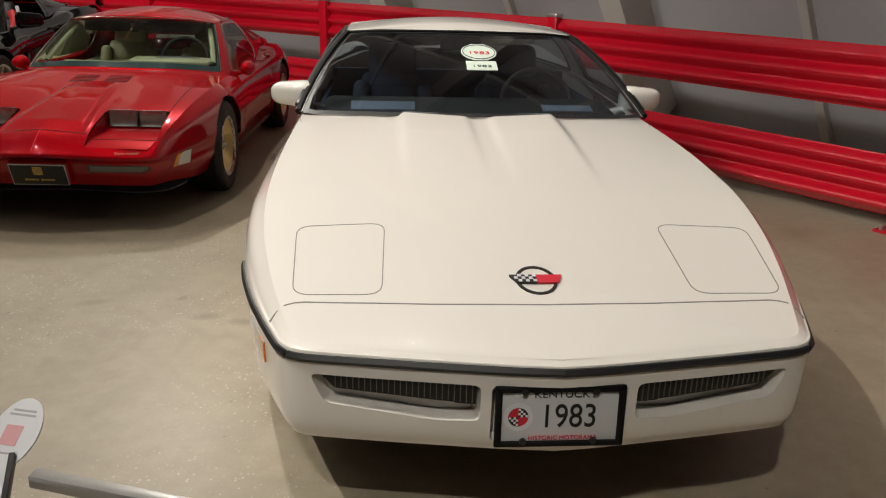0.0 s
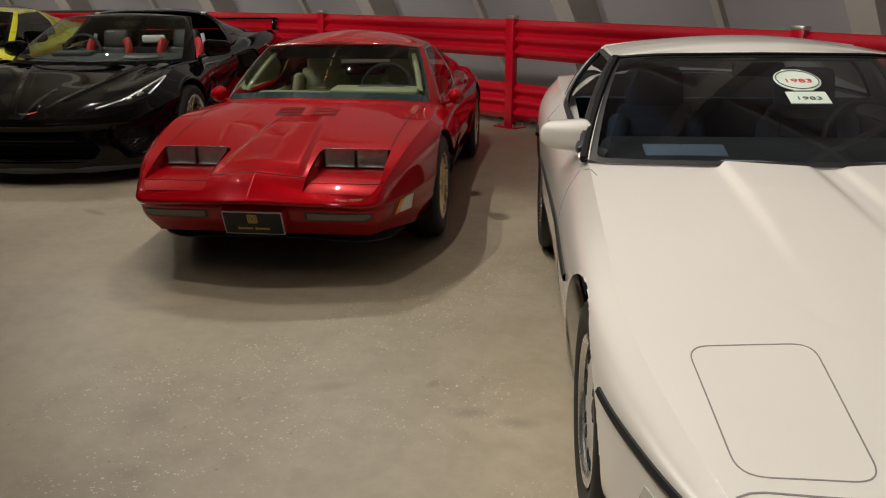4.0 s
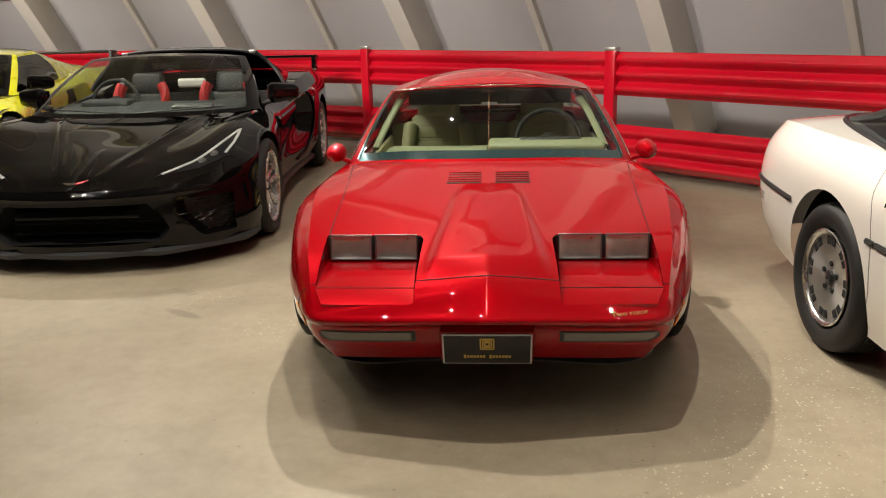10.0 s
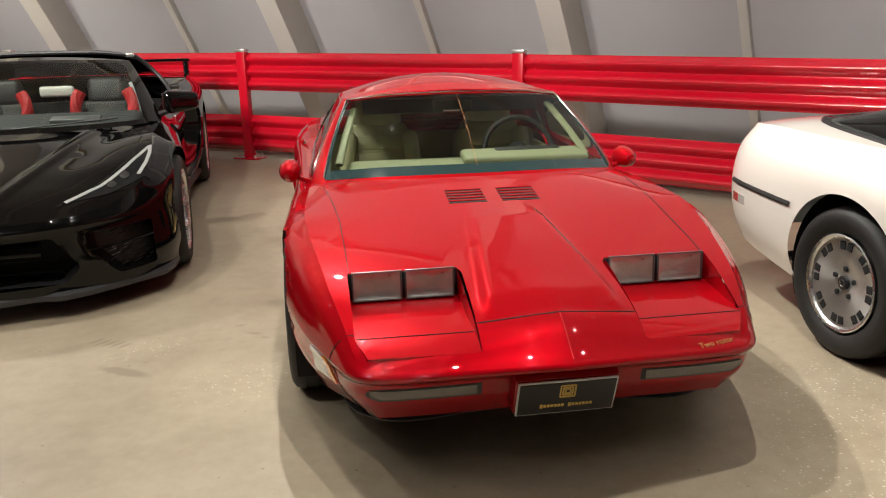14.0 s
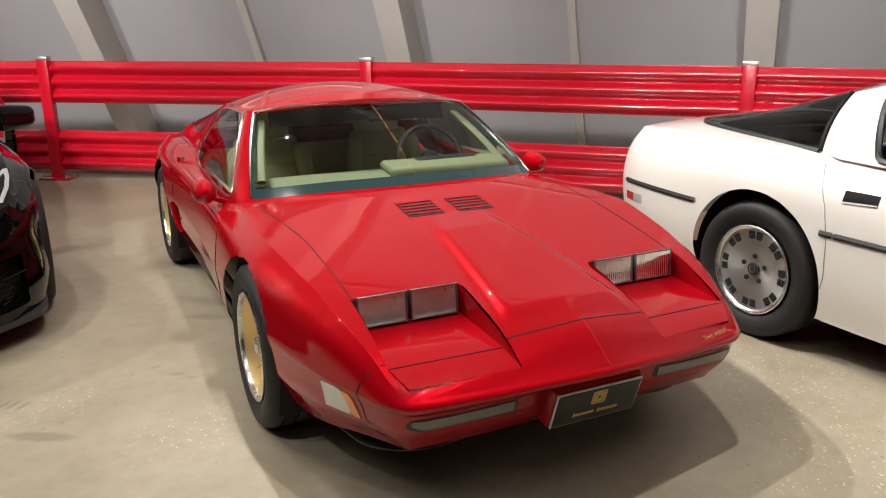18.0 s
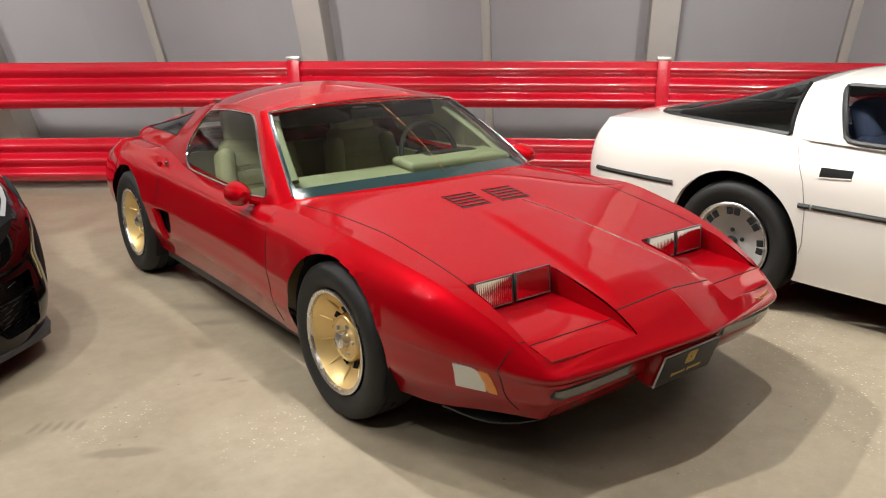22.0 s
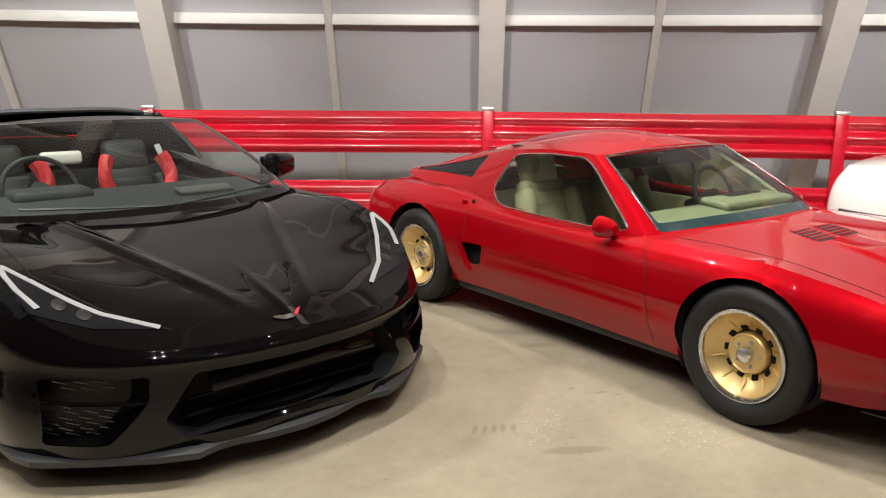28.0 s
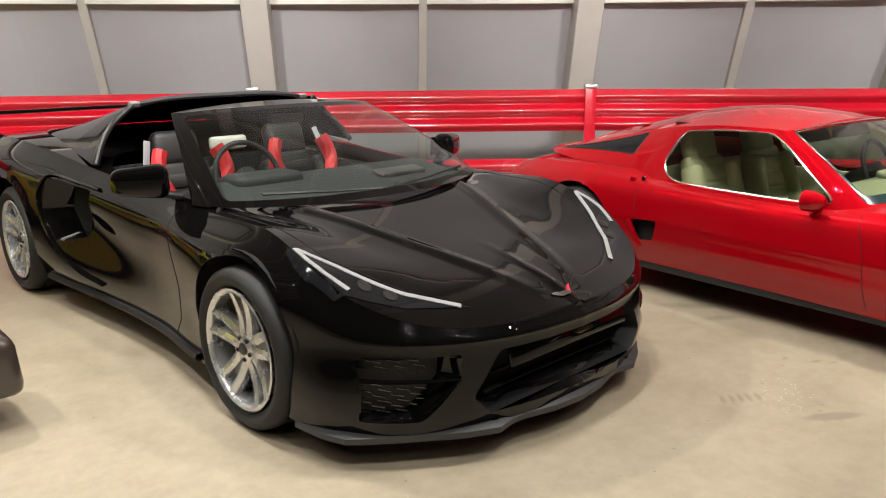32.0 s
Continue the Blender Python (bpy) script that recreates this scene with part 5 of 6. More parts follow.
w_side, w_top = car_body(W_PLAN, W_LEVELS, W_CENTRE, 3.0, n=520, ntop=64, per=14, feature=white_feature)
W_FW, W_RW, W_WZ = 1.10, 3.575, 0.325
w_pre = sheet_tree(w_side, w_top)
W_REC = rounded([(0.194, 0.430), (0.30, 0.424), (0.575, 0.452), (0.612, 0.530), (0.194, 0.528)], 0.018)
front_cut(w_side, W_REC)
front_cut(w_side, rounded([(-0.02, 0.372), (0.168, 0.372), (0.168, 0.532), (-0.02, 0.532)], 0.015))
for wy in (W_FW, W_RW):
    w_side.cut(circle(wy, W_WZ + 0.015, 0.366, 72), lambda c: c[:, 0] > 0.5)
w_top.cut(rounded([(-0.01, 1.87), (0.45, 1.90), (0.74, 2.03), (0.765, 2.45), (0.73, 3.4), (0.52, 4.18), (-0.01, 4.22)], 0.06))
wb1 = mesh_object("side_body", *w_side.both(), M_WHITE, white, weld=1e-4, sharp=50)
wb2 = mesh_object("hood_and_deck", *w_top.both(), M_WHITE, white, weld=1e-4, sharp=40)
W_BELT = [(0, 1.83, 0.862), (0.45, 1.86, 0.858), (0.79, 1.97, 0.85), (0.81, 2.22, 0.862), (0.80, 3.14, 0.882), (0.775, 3.345, 0.892), (0.56, 4.20, 0.918), (0.30, 4.27, 0.93), (0, 4.28, 0.93)]
W_ROOF = [(0, 2.68, 1.17), (0.42, 2.70, 1.165), (0.59, 2.77, 1.15), (0.61, 2.84, 1.155), (0.605, 3.21, 1.160), (0.585, 3.36, 1.145), (0.50, 4.12, 0.94), (0.28, 4.20, 0.945), (0, 4.22, 0.945)]
w_cab = Cabin(W_BELT, W_ROOF, [(2.68, 1.178), (2.85, 1.208), (3.15, 1.218), (3.4, 1.184), (3.8, 1.06), (4.22, 0.945)], bulge=0.022, nv=30)
W_SIDEWIN = rounded([(2.22, 0.05), (3.90, 0.05), (3.92, 0.93), (2.55, 0.93)], 0.08)
W_HATCH = rounded([(5.04, 0.04), (9, 0.04), (9, 1.3), (5.06, 1.3)], 0.02)
ws_in = w_cab.window(rounded([(-1, 0.035), (1.88, 0.035), (1.88, 0.96), (-1, 0.96)], 0.05))
ws = w_cab.window(rounded([(-1, 0.0), (1.99, 0.0), (1.985, 0.985), (-1, 0.985)], 0.02))
sw = w_cab.window(W_SIDEWIN)
hatch = w_cab.window(W_HATCH)
hatch_top = w_cab.top.cut(np.array([(-1, 3.36), (1, 3.36), (1, 5), (-1, 5)]))
mesh_object("pillar_shell", *w_cab.sheet.both(), M_WHITE, white, weld=1e-4, sharp=50)
mesh_object("roof_panel", *w_cab.top.both(), M_WHITE, white, weld=1e-4, sharp=50)
mesh_object("windscreen", *twin(*ws_in), G_TINT, white, weld=1e-4, label="blue-tinted raked windscreen").visible_shadow = False
mesh_object("windscreen_border", *twin(*ws), M_TRIM, white, weld=1e-4, label="black windscreen surround")
mesh_object("hatch_glass", *twin(*hatch), G_DARK, white, weld=1e-4, label="smoked wrap-round hatch glass").visible_shadow = False
mesh_object("hatch_glass_top", *twin(*hatch_top), G_DARK, white, weld=1e-4, label="smoked hatch glass").visible_shadow = False
edge_tube(w_cab, W_SIDEWIN, 0.014, M_TRIM, white, "window_seal")
for s in (1, -1):
    low = [w_cab.at((q, 0.03)) for q in np.linspace(5.04, 8, 40)]
    part("hatch_seal", bm_tube([(s * p[0], p[1], p[2]) for p in low], 0.013, 6), M_TRIM, white)
    up = [w_cab.at((5.03, q)) for q in np.linspace(0.03, 1, 12)]
    part("hatch_seal", bm_tube([(s * p[0] * 1.004, p[1], p[2]) for p in up], 0.012, 6), M_PLATEFRAME, white)
    hd = [w_cab.at((q, 0.985)) for q in np.linspace(0, 2.6, 24)]
    part("header_seal", bm_tube([(s * p[0], p[1] - 0.003, p[2] + 0.003) for p in hd], 0.008, 6), M_PLATEFRAME, white)
    ap = [w_cab.at((2.08, q)) for q in np.linspace(0.0, 0.98, 14)]
    part("pillar_seal", bm_tube([(s * p[0] * 1.003, p[1], p[2]) for p in ap], 0.016, 6), M_PLATEFRAME, white)
w_tree = surface_tree(wb1, wb2)
# rub strip all round
for s in (1, -1):
    view = "left" if s > 0 else "right"
    lv = lambda y: float(curve_at(W_LEVELS[2][1], y))
    front = [(s * x, 0) for x in np.linspace(0.0, 0.662, 30)]
    strip("rub_strip", w_tree, [(p[0], lv(0) + 0.001) for p in front], "front", 0.020, M_TRIM, white, 0.006, 0.014, 0.02, "black rub strip", round_up=0.006)
    for y0, y1 in ((0.118, W_FW - 0.352), (W_FW + 0.385, 2.02), (2.03, 3.155), (3.165, W_RW - 0.352), (W_RW + 0.352, 4.50)):
        strip("rub_strip", w_tree, [(y, lv(y)) for y in np.linspace(y0, y1, 30)], view, 0.024, M_TRIM, white, 0.006, 0.014, 0.03, "black rub strip", round_up=0.006)
    strip("door_seam", w_tree, [(3.30, 0.86), (3.26, 0.80), (3.215, 0.70), (3.19, 0.56), (3.19, 0.40), (3.22, 0.28), (3.28, 0.21)], view, 0.0035, M_SEAM, white)
    strip("door_seam", w_tree, [(2.02, 0.80), (2.025, 0.60), (2.03, 0.40), (2.03, 0.22)], view, 0.0035, M_SEAM, white)
    strip("fender_seam", w_tree, [(s * 0.80, 1.96), (s * 0.775, 1.80)], "top", 0.003, M_SEAM, white)
    patch("door_handle", w_tree, rounded([(3.0, 0.742), (3.0, 0.778), (3.145, 0.770), (3.145, 0.734)], 0.006), view, M_PLATEFRAME, white, 0.004, 0.010, 0.02, "black recessed door handle")
    strip("handle_lip", w_tree, [(3.0, 0.740), (3.145, 0.732)], view, 0.006, M_WHITE, white, 0.006, 0.008)
    patch("rear_marker", w_tree, rounded([(4.50, 0.49), (4.50, 0.535), (4.43, 0.535), (4.43, 0.49)], 0.005), view, M_REDLENS, white, 0.003, 0.006, label="red side marker")
    patch("rear_reflector", w_tree, rounded([(4.425, 0.49), (4.425, 0.535), (4.35, 0.535), (4.35, 0.49)], 0.005), view, M_LENS, white, 0.003, 0.006, label="clear side marker")
    patch("front_marker", w_tree, rounded([(0.30, 0.46), (0.29, 0.515), (0.47, 0.52), (0.49, 0.46)], 0.008), view, M_LENS, white, 0.003, 0.006, label="clear cornering lamp")
    patch("front_amber", w_tree, rounded([(0.30, 0.46), (0.29, 0.515), (0.335, 0.516), (0.345, 0.46)], 0.005), view, M_AMBER, white, 0.005, 0.006, label="amber side marker")
    cover = rounded([(0.445, 0.335), (0.685, 0.345), (0.705, 0.715), (0.435, 0.735)], 0.05, 7)
    if s > 0:
        cover = rounded([(0.425, 0.335), (0.685, 0.345), (0.728, 0.715), (0.435, 0.735)], 0.05, 7)
    strip("lamp_cover_seam", w_tree, cover * np.array([s, 1]) + np.array([0.012, -0.012]), "top", 0.003, M_SEAM, white, 0.0010, 0.003, 0.012, closed=True)
    strip("clamshell_front_seam", w_tree, [(0, 0.266), (s * 0.30, 0.272), (s * 0.55, 0.288), (s * 0.655, 0.298), (s * 0.70, 0.28), (s * 0.725, 0.252)], "top", 0.004, M_SEAM, white)
    recess("lamp_recess", w_pre, W_REC * np.array([s, 1]), "front", 0.055, 0.93, M_WHITE, white)
    lens = rounded([(0.206, 0.468), (0.552, 0.488), (0.590, 0.526), (0.206, 0.526)], 0.005) * np.array([s, 1])
    patch("fog_lamp", w_pre, lens, "front", M_SMOKE, white, -0.014, 0.02, 0.006, label="dark ribbed fog lamp")
    for k in range(24):
        x = 0.213 + 0.0146 * k
        p, _ = onto(w_pre, (s * x, 0.505), "front")
        low_z = 0.472 + 0.020 * max(0, (x - 0.21) / 0.34)
        part("lens_rib", bm_box((0.0024, 0.004, 0.522 - low_z), (s * x, p.y + 0.013, (0.522 + low_z) / 2), 0.001, None, 1), M_RIBGLASS, white)
    box_mirror(white, s, 0.852, 2.20, 0.898, (0.205, 0.14, 0.135), M_WHITE)
    part("mirror_sail", bm_box((0.016, 0.13, 0.06), (s * 0.785, 2.21, 0.885), 0.007), M_WHITE, white)
    seat(white, s * 0.36, 2.72, 0.27, M_BLUE, label="blue cloth bucket seat")
part("underbody", bm_box((1.3, 3.7, 0.03), (0, 2.45, 0.23), 0.01), M_DARK, white)
part("lower_valance", bm_box((1.10, 0.06, 0.12), (0, 0.42, 0.27), 0.03), M_DARK, white)
# number plate with its black frame
recess("plate_recess", w_pre, rounded([(-0.168, 0.372), (0.168, 0.372), (0.168, 0.532), (-0.168, 0.532)], 0.015), "front", 0.035, 0.97, M_WHITE, white)
wp = new("number_plate")
wp.parent = white
wp.matrix_local = plate_matrix(0, 0.010, 0.452, -4)
part("plate", bm_box((0.300, 0.150, 0.004), (0, 0, 0), 0.001), M_PLATE, wp, "white embossed number plate")
part("plate_frame", bm_join(*[bm_box(z, a, 0.004) for z, a in (((0.322, 0.016, 0.014), (0, 0.072, 0.004)), ((0.322, 0.014, 0.014), (0, -0.074, 0.004)), ((0.017, 0.160, 0.014), (0.1525, 0, 0.004)), ((0.017, 0.160, 0.014), (-0.1525, 0, 0.004)))]), M_PLATEFRAME, wp, "black plate frame")
text_mesh("plate_number", "1983", 0.088, M_PRINT, wp, Matrix.Translation((0.022, -0.004, 0.003)), 0.0015, stretch=0.82)
text_mesh("plate_state", "KENTUCKY", 0.026, M_PRINT, wp, Matrix.Translation((0.012, 0.056, 0.003)), 0.001, stretch=1.15)
text_mesh("plate_legend", "HISTORIC MOTORAMA", 0.0165, M_REDPRINT, wp, Matrix.Translation((0.010, -0.060, 0.003)), 0.001)
for x in (-0.09, 0.085):
    for y in (0.066, -0.066):
        part("plate_screw", bm_lathe([(0.0, 0.015), (0.008, 0.013), (0.009, 0.006)], 14, "z", (x, y, 0)), M_TRIM, wp)
part("plate_emblem", bm_lathe([(0.0, 0.0034), (0.037, 0.0034), (0.037, 0.002)], 36, "z", (-0.103, -0.002, 0)), M_PAPER, wp, "round plate emblem")
for k, mt in enumerate((M_REDPRINT, M_PRINT, M_REDPRINT, M_PRINT)):
    b = bmesh.new()
    arc = [b.verts.new((-0.103, -0.002, 0.0042))] + [b.verts.new((-0.103 + 0.025 * math.cos(t), -0.002 + 0.025 * math.sin(t), 0.0042)) for t in np.linspace(math.pi / 2 * (k + 1), math.pi / 2 * (k + 2), 9)]
    b.faces.new(arc)
    part("emblem_field", b, mt, wp, smooth=False)
    if mt is M_PRINT:
        for i in range(4):
            for j in range(4):
                cx, cy = (i + 0.5) * 0.0058, (j + 0.5) * 0.0058
                if (i + j) % 2 and math.hypot(cx, cy) < 0.022:
                    sx, sy = ((-1, -1) if k == 1 else (1, 1))
                    part("emblem_check", bm_box((0.0056, 0.0056, 0.0008), (-0.103 + sx * cx, -0.002 + sy * cy, 0.0046)), M_PAPER, wp)
# nose badge: a ring with crossed flags
strip("badge_ring", w_tree, ellipse(0.0, 0.388, 0.054, 0.068), "top", 0.009, M_PRINT, white, 0.004, 0.006, 0.008, closed=True)
patch("badge_flag", w_tree, [(-0.075, 0.405), (-0.058, 0.371), (0.0, 0.368), (0.0, 0.408)], "top", M_PRINT, white, 0.008, 0.006, 0.008)
patch("badge_flag_red", w_tree, [(0.0, 0.368), (0.062, 0.371), (0.075, 0.408), (0.0, 0.408)], "top", M_REDPRINT, white, 0.008, 0.006, 0.008)
for i in range(6):
    for j in range(3):
        if (i + j) % 2:
            p, _ = onto(w_tree, (-0.058 + 0.0105 * i, 0.376 + 0.013 * j), "top")
            part("badge_check", bm_box((0.0098, 0.012, 0.002), (p.x, p.y, p.z + 0.0085), 0, (8, 0, 0)), M_PAPER, white)
# stickers inside the screen, a row of bars for their unreadable print
sc_tree = surface_tree(bpy.data.objects["windscreen.001"])
patch("screen_sticker", sc_tree, ellipse(0.06, 1.088, 0.090, 0.030), "front", M_STICKER, white, 0.003, 0.004, 0.012, "oval white screen sticker with red print")
patch("screen_label", sc_tree, rounded([(-0.015, 1.022), (0.135, 1.022), (0.135, 1.054), (-0.015, 1.054)], 0.01), "front", M_STICKER, white, 0.003, 0.004, 0.012, "white year label")
sp, sn = onto(sc_tree, (0.06, 1.086), "front")
sn = sn if sn.y < 0 else -sn
text_mesh("sticker_year", "1983", 0.046, M_REDPRINT, white, pose(sp.x, sp.y - 0.006, sp.z + 0.002, math.degrees(math.atan2(-sn.y, sn.z)), 0, 0), 0.001, stretch=1.25)
lp, ln = onto(sc_tree, (0.06, 1.037), "front")
text_mesh("label_year", "1983", 0.034, M_LABELPRINT, white, pose(lp.x, lp.y - 0.006, lp.z + 0.002, math.degrees(math.atan2(-sn.y, sn.z)), 0, 0), 0.001, stretch=1.5)
strip("sticker_rim", sc_tree, ellipse(0.06, 1.088, 0.082, 0.026), "front", 0.004, M_LABELPRINT, white, 0.0055, 0.003, 0.01, closed=True)
tub(white, 0.75, 2.05, 3.45, 0.84, M_BLUE)
part("dashboard", bm_box((1.42, 0.44, 0.12), (0, 2.16, 0.80), 0.05, (5, 0, 0), 3), M_DASH, white, "dark dashboard")
part("dash_pad", bm_box((0.30, 0.10, 0.012), (-0.42, 2.10, 0.862), 0.004, (14, 0, 0)), M_BLUEPALE, white, "pale blue card on the dashboard")
part("dash_pad", bm_box((0.24, 0.07, 0.012), (0.46, 2.10, 0.862), 0.004, (14, 0, 0)), M_BLUEPALE, white)
part("cowl", bm_box((1.46, 0.26, 0.02), (0, 1.98, 0.775), 0.006), M_DARK, white, "dark cowl under the windscreen")
part("console", bm_box((0.26, 0.95, 0.28), (0, 2.65, 0.40), 0.05, None, 3), M_DASH, white)
steering_wheel(white, 0.36, 2.36, 0.84, M_SEATBLACK)
part("inner_mirror", bm_box((0.22, 0.025, 0.06), (0, 2.72, 1.10), 0.012), M_SEATBLACK, white)
part("cargo_floor", bm_box((1.0, 0.8, 0.02), (0, 3.85, 0.72), 0.005), M_BLUE, white)
part("roof_lining", bm_box((1.0, 0.34, 0.008), (0, 2.92, 1.135), 0.003), M_BLUE, white)


def slot_wheel(wh, w):
    f = w / 2
    part("rim_lip", bm_lathe([(0.192, f - 0.015), (0.206, f - 0.006), (0.212, f + 0.004), (0.207, f + 0.007), (0.196, f + 0.002), (0.190, f - 0.008)], 60), M_ALLOY, wh, "polished rim lip")
    part("rim_barrel", bm_lathe([(0.21, -f + 0.01), (0.193, -f + 0.02), (0.193, f - 0.008)], 48), M_GREYALLOY, wh)
    part("rim_face", bm_lathe([(0.193, f - 0.010), (0.186, f - 0.014), (0.135, f - 0.012), (0.095, f - 0.020), (0.05, f - 0.028), (0.0, f - 0.030)], 60), M_ALLOYMATT, wh, "brushed alloy wheel face")
    for d in (-0.13, 0.13):
        ringed("slot", wh, 8, lambda d=d: bm_box((0.006, 0.034, 0.036), (f - 0.0125, 0.163 * math.sin(d), 0.163 * math.cos(d)), 0.003, (math.degrees(-d), 0, 0), 1), M_DARK)
    bolt_ring(wh, 5, 0.062, f - 0.018, 0.0115, M_DARK, "lug_hole")
    part("centre_cap", bm_lathe([(0.030, f - 0.03), (0.030, f - 0.016), (0.024, f - 0.013), (0.0, f - 0.013)], 24), M_TRIM, wh, "black centre cap")
    part("cap_ring", bm_lathe([(0.016, f - 0.0125), (0.0165, f - 0.0118), (0.013, f - 0.0118), (0.0125, f - 0.0125)], 24), M_ALLOY, wh)


for wy in (W_FW, W_RW):
    for s in (1, -1):
        wh = wheel_hub(white, 0.888 - (0.158 if wy < 2 else 0.132), wy, W_WZ, s)
        tyre(wh, 0, 0, W_WZ, 0.255, 1, 0.212)
        slot_wheel(wh, 0.235)
        arch_liner(white, 0.835, 0.54, wy, W_WZ + 0.015, 0.378, s)


# ---- the black mid-engined targa, and its yellow neighbour ----
BLACK_AT = pose(-4.644, 6.092, 0, 0, 0, 6.8)
B_PLAN = [(0, 0), (0.22, 0.012), (0.42, 0.05), (0.60, 0.115), (0.79, 0.235), (0.925, 0.40), (0.985, 0.58), (1.010, 0.80), (1.018, 1.05), (0.995, 1.45), (0.95, 1.9), (0.96, 2.5), (1.015, 3.2), (1.035, 3.7), (1.01, 4.2), (0.91, 4.55), (0.5, 4.64), (0, 4.65)]
B_LEVELS = [
    ([(0, 0.030), (0.6, 0.035), (1.0, 0.05), (4.7, 0.08)], [(0, 0.135), (0.5, 0.135), (1.5, 0.15), (3, 0.155), (4.7, 0.26)]),
    ([(0, 0.008), (0.5, 0.004), (1.0, 0.02), (1.5, 0.05), (2.1, 0.05), (2.6, 0.03), (3.0, 0.01), (4.7, 0.02)], [(0, 0.25), (1, 0.29), (2.2, 0.30), (4.7, 0.40)]),
    ([(0, 0.012), (0.15, 0.022), (0.4, 0.034), (0.75, 0.010), (1.0, 0.0), (1.5, 0.035), (2.0, 0.055), (2.5, 0.07), (2.9, 0.04), (3.15, 0.0), (4.7, 0.0)], [(0, 0.432), (0.5, 0.44), (1.0, 0.48), (2.0, 0.48), (3.2, 0.62), (4.7, 0.65)]),
    ([(0, 0.004), (0.2, 0.026), (0.4, 0.042), (0.75, 0.028), (1.0, 0.02), (1.6, 0.03), (2.4, 0.02), (4.7, 0.03)], [(0, 0.468), (0.3, 0.500), (0.6, 0.60), (1.0, 0.69), (2.0, 0.71), (3.2, 0.80), (3.9, 0.83), (4.7, 0.83)]),
    ([(0, 0.03), (0.3, 0.075), (0.6, 0.12), (1.0, 0.16), (2.0, 0.11), (4.7, 0.15)], [(0, 0.505), (0.1, 0.52), (0.3, 0.60), (0.6, 0.735), (0.95, 0.815), (1.4, 0.812), (2.0, 0.83), (2.6, 0.87), (3.2, 0.93), (3.7, 0.955), (4.2, 0.95), (4.7, 0.92)]),
]
B_CENTRE = [(0, 0.505), (0.05, 0.52), (0.2, 0.58), (0.45, 0.645), (0.8, 0.715), (1.1, 0.775), (1.35, 0.82), (1.7, 0.85), (3.2, 0.96), (3.9, 0.97), (4.7, 0.94)]
B_BELT = [(0, 1.13, 0.812), (0.45, 1.18, 0.815), (0.81, 1.40, 0.82), (0.86, 1.72, 0.832), (0.86, 2.50, 0.875), (0.83, 2.85, 0.91), (0.64, 4.0, 0.965), (0.35, 4.15, 0.965), (0, 4.2, 0.965)]
B_ROOF = [(0, 2.02, 1.20), (0.38, 2.04, 1.195), (0.60, 2.12, 1.18), (0.615, 2.22, 1.185), (0.605, 2.58, 1.19), (0.58, 2.82, 1.175), (0.46, 3.9, 0.985), (0.25, 4.05, 0.98), (0, 4.1, 0.98)]
B_FW, B_RW, B_WZ = 0.945, 3.66, 0.335


def black_feature(x, y):
    """Hood creases that fan out from the nose, a raised centre, and fender crests."""
    a = np.abs(x)
    line = 0.10 + 0.36 * np.clip(y - 0.1, 0, 1.2)
    crease = 0.012 * np.clip(1 - np.abs(a - line) / 0.055, 0, 1) * np.clip((y - 0.1) / 0.3, 0, 1)
    valley = -0.012 * np.exp(-((a - line - 0.17) / 0.12) ** 2) * np.clip((y - 0.35) / 0.4, 0, 1)
    nose = 0.012 * np.clip(1 - a / 0.035, 0, 1) * np.clip((0.6 - y) / 0.5, 0, 1)
    return (crease + valley + nose) * np.clip((1.5 - y) / 0.3, 0, 1)


B_GRILLE = rounded([(-0.02, 0.422), (0.42, 0.425), (0.535, 0.262), (0.46, 0.185), (-0.02, 0.178)], 0.02)
B_INTAKE = rounded([(0.565, 0.43), (0.862, 0.43), (0.872, 0.195), (0.70, 0.188), (0.575, 0.34)], 0.018)
B_SCOOP = rounded([(2.50, 0.775), (3.02, 0.80), (3.10, 0.60), (2.98, 0.43), (2.66, 0.50), (2.56, 0.64)], 0.03)
B_HEADLAMP = rounded([(0.455, 0.205), (0.62, 0.350), (0.80, 0.60), (0.855, 0.725), (0.888, 0.735), (0.902, 0.60), (0.872, 0.46), (0.68, 0.30)], 0.012)


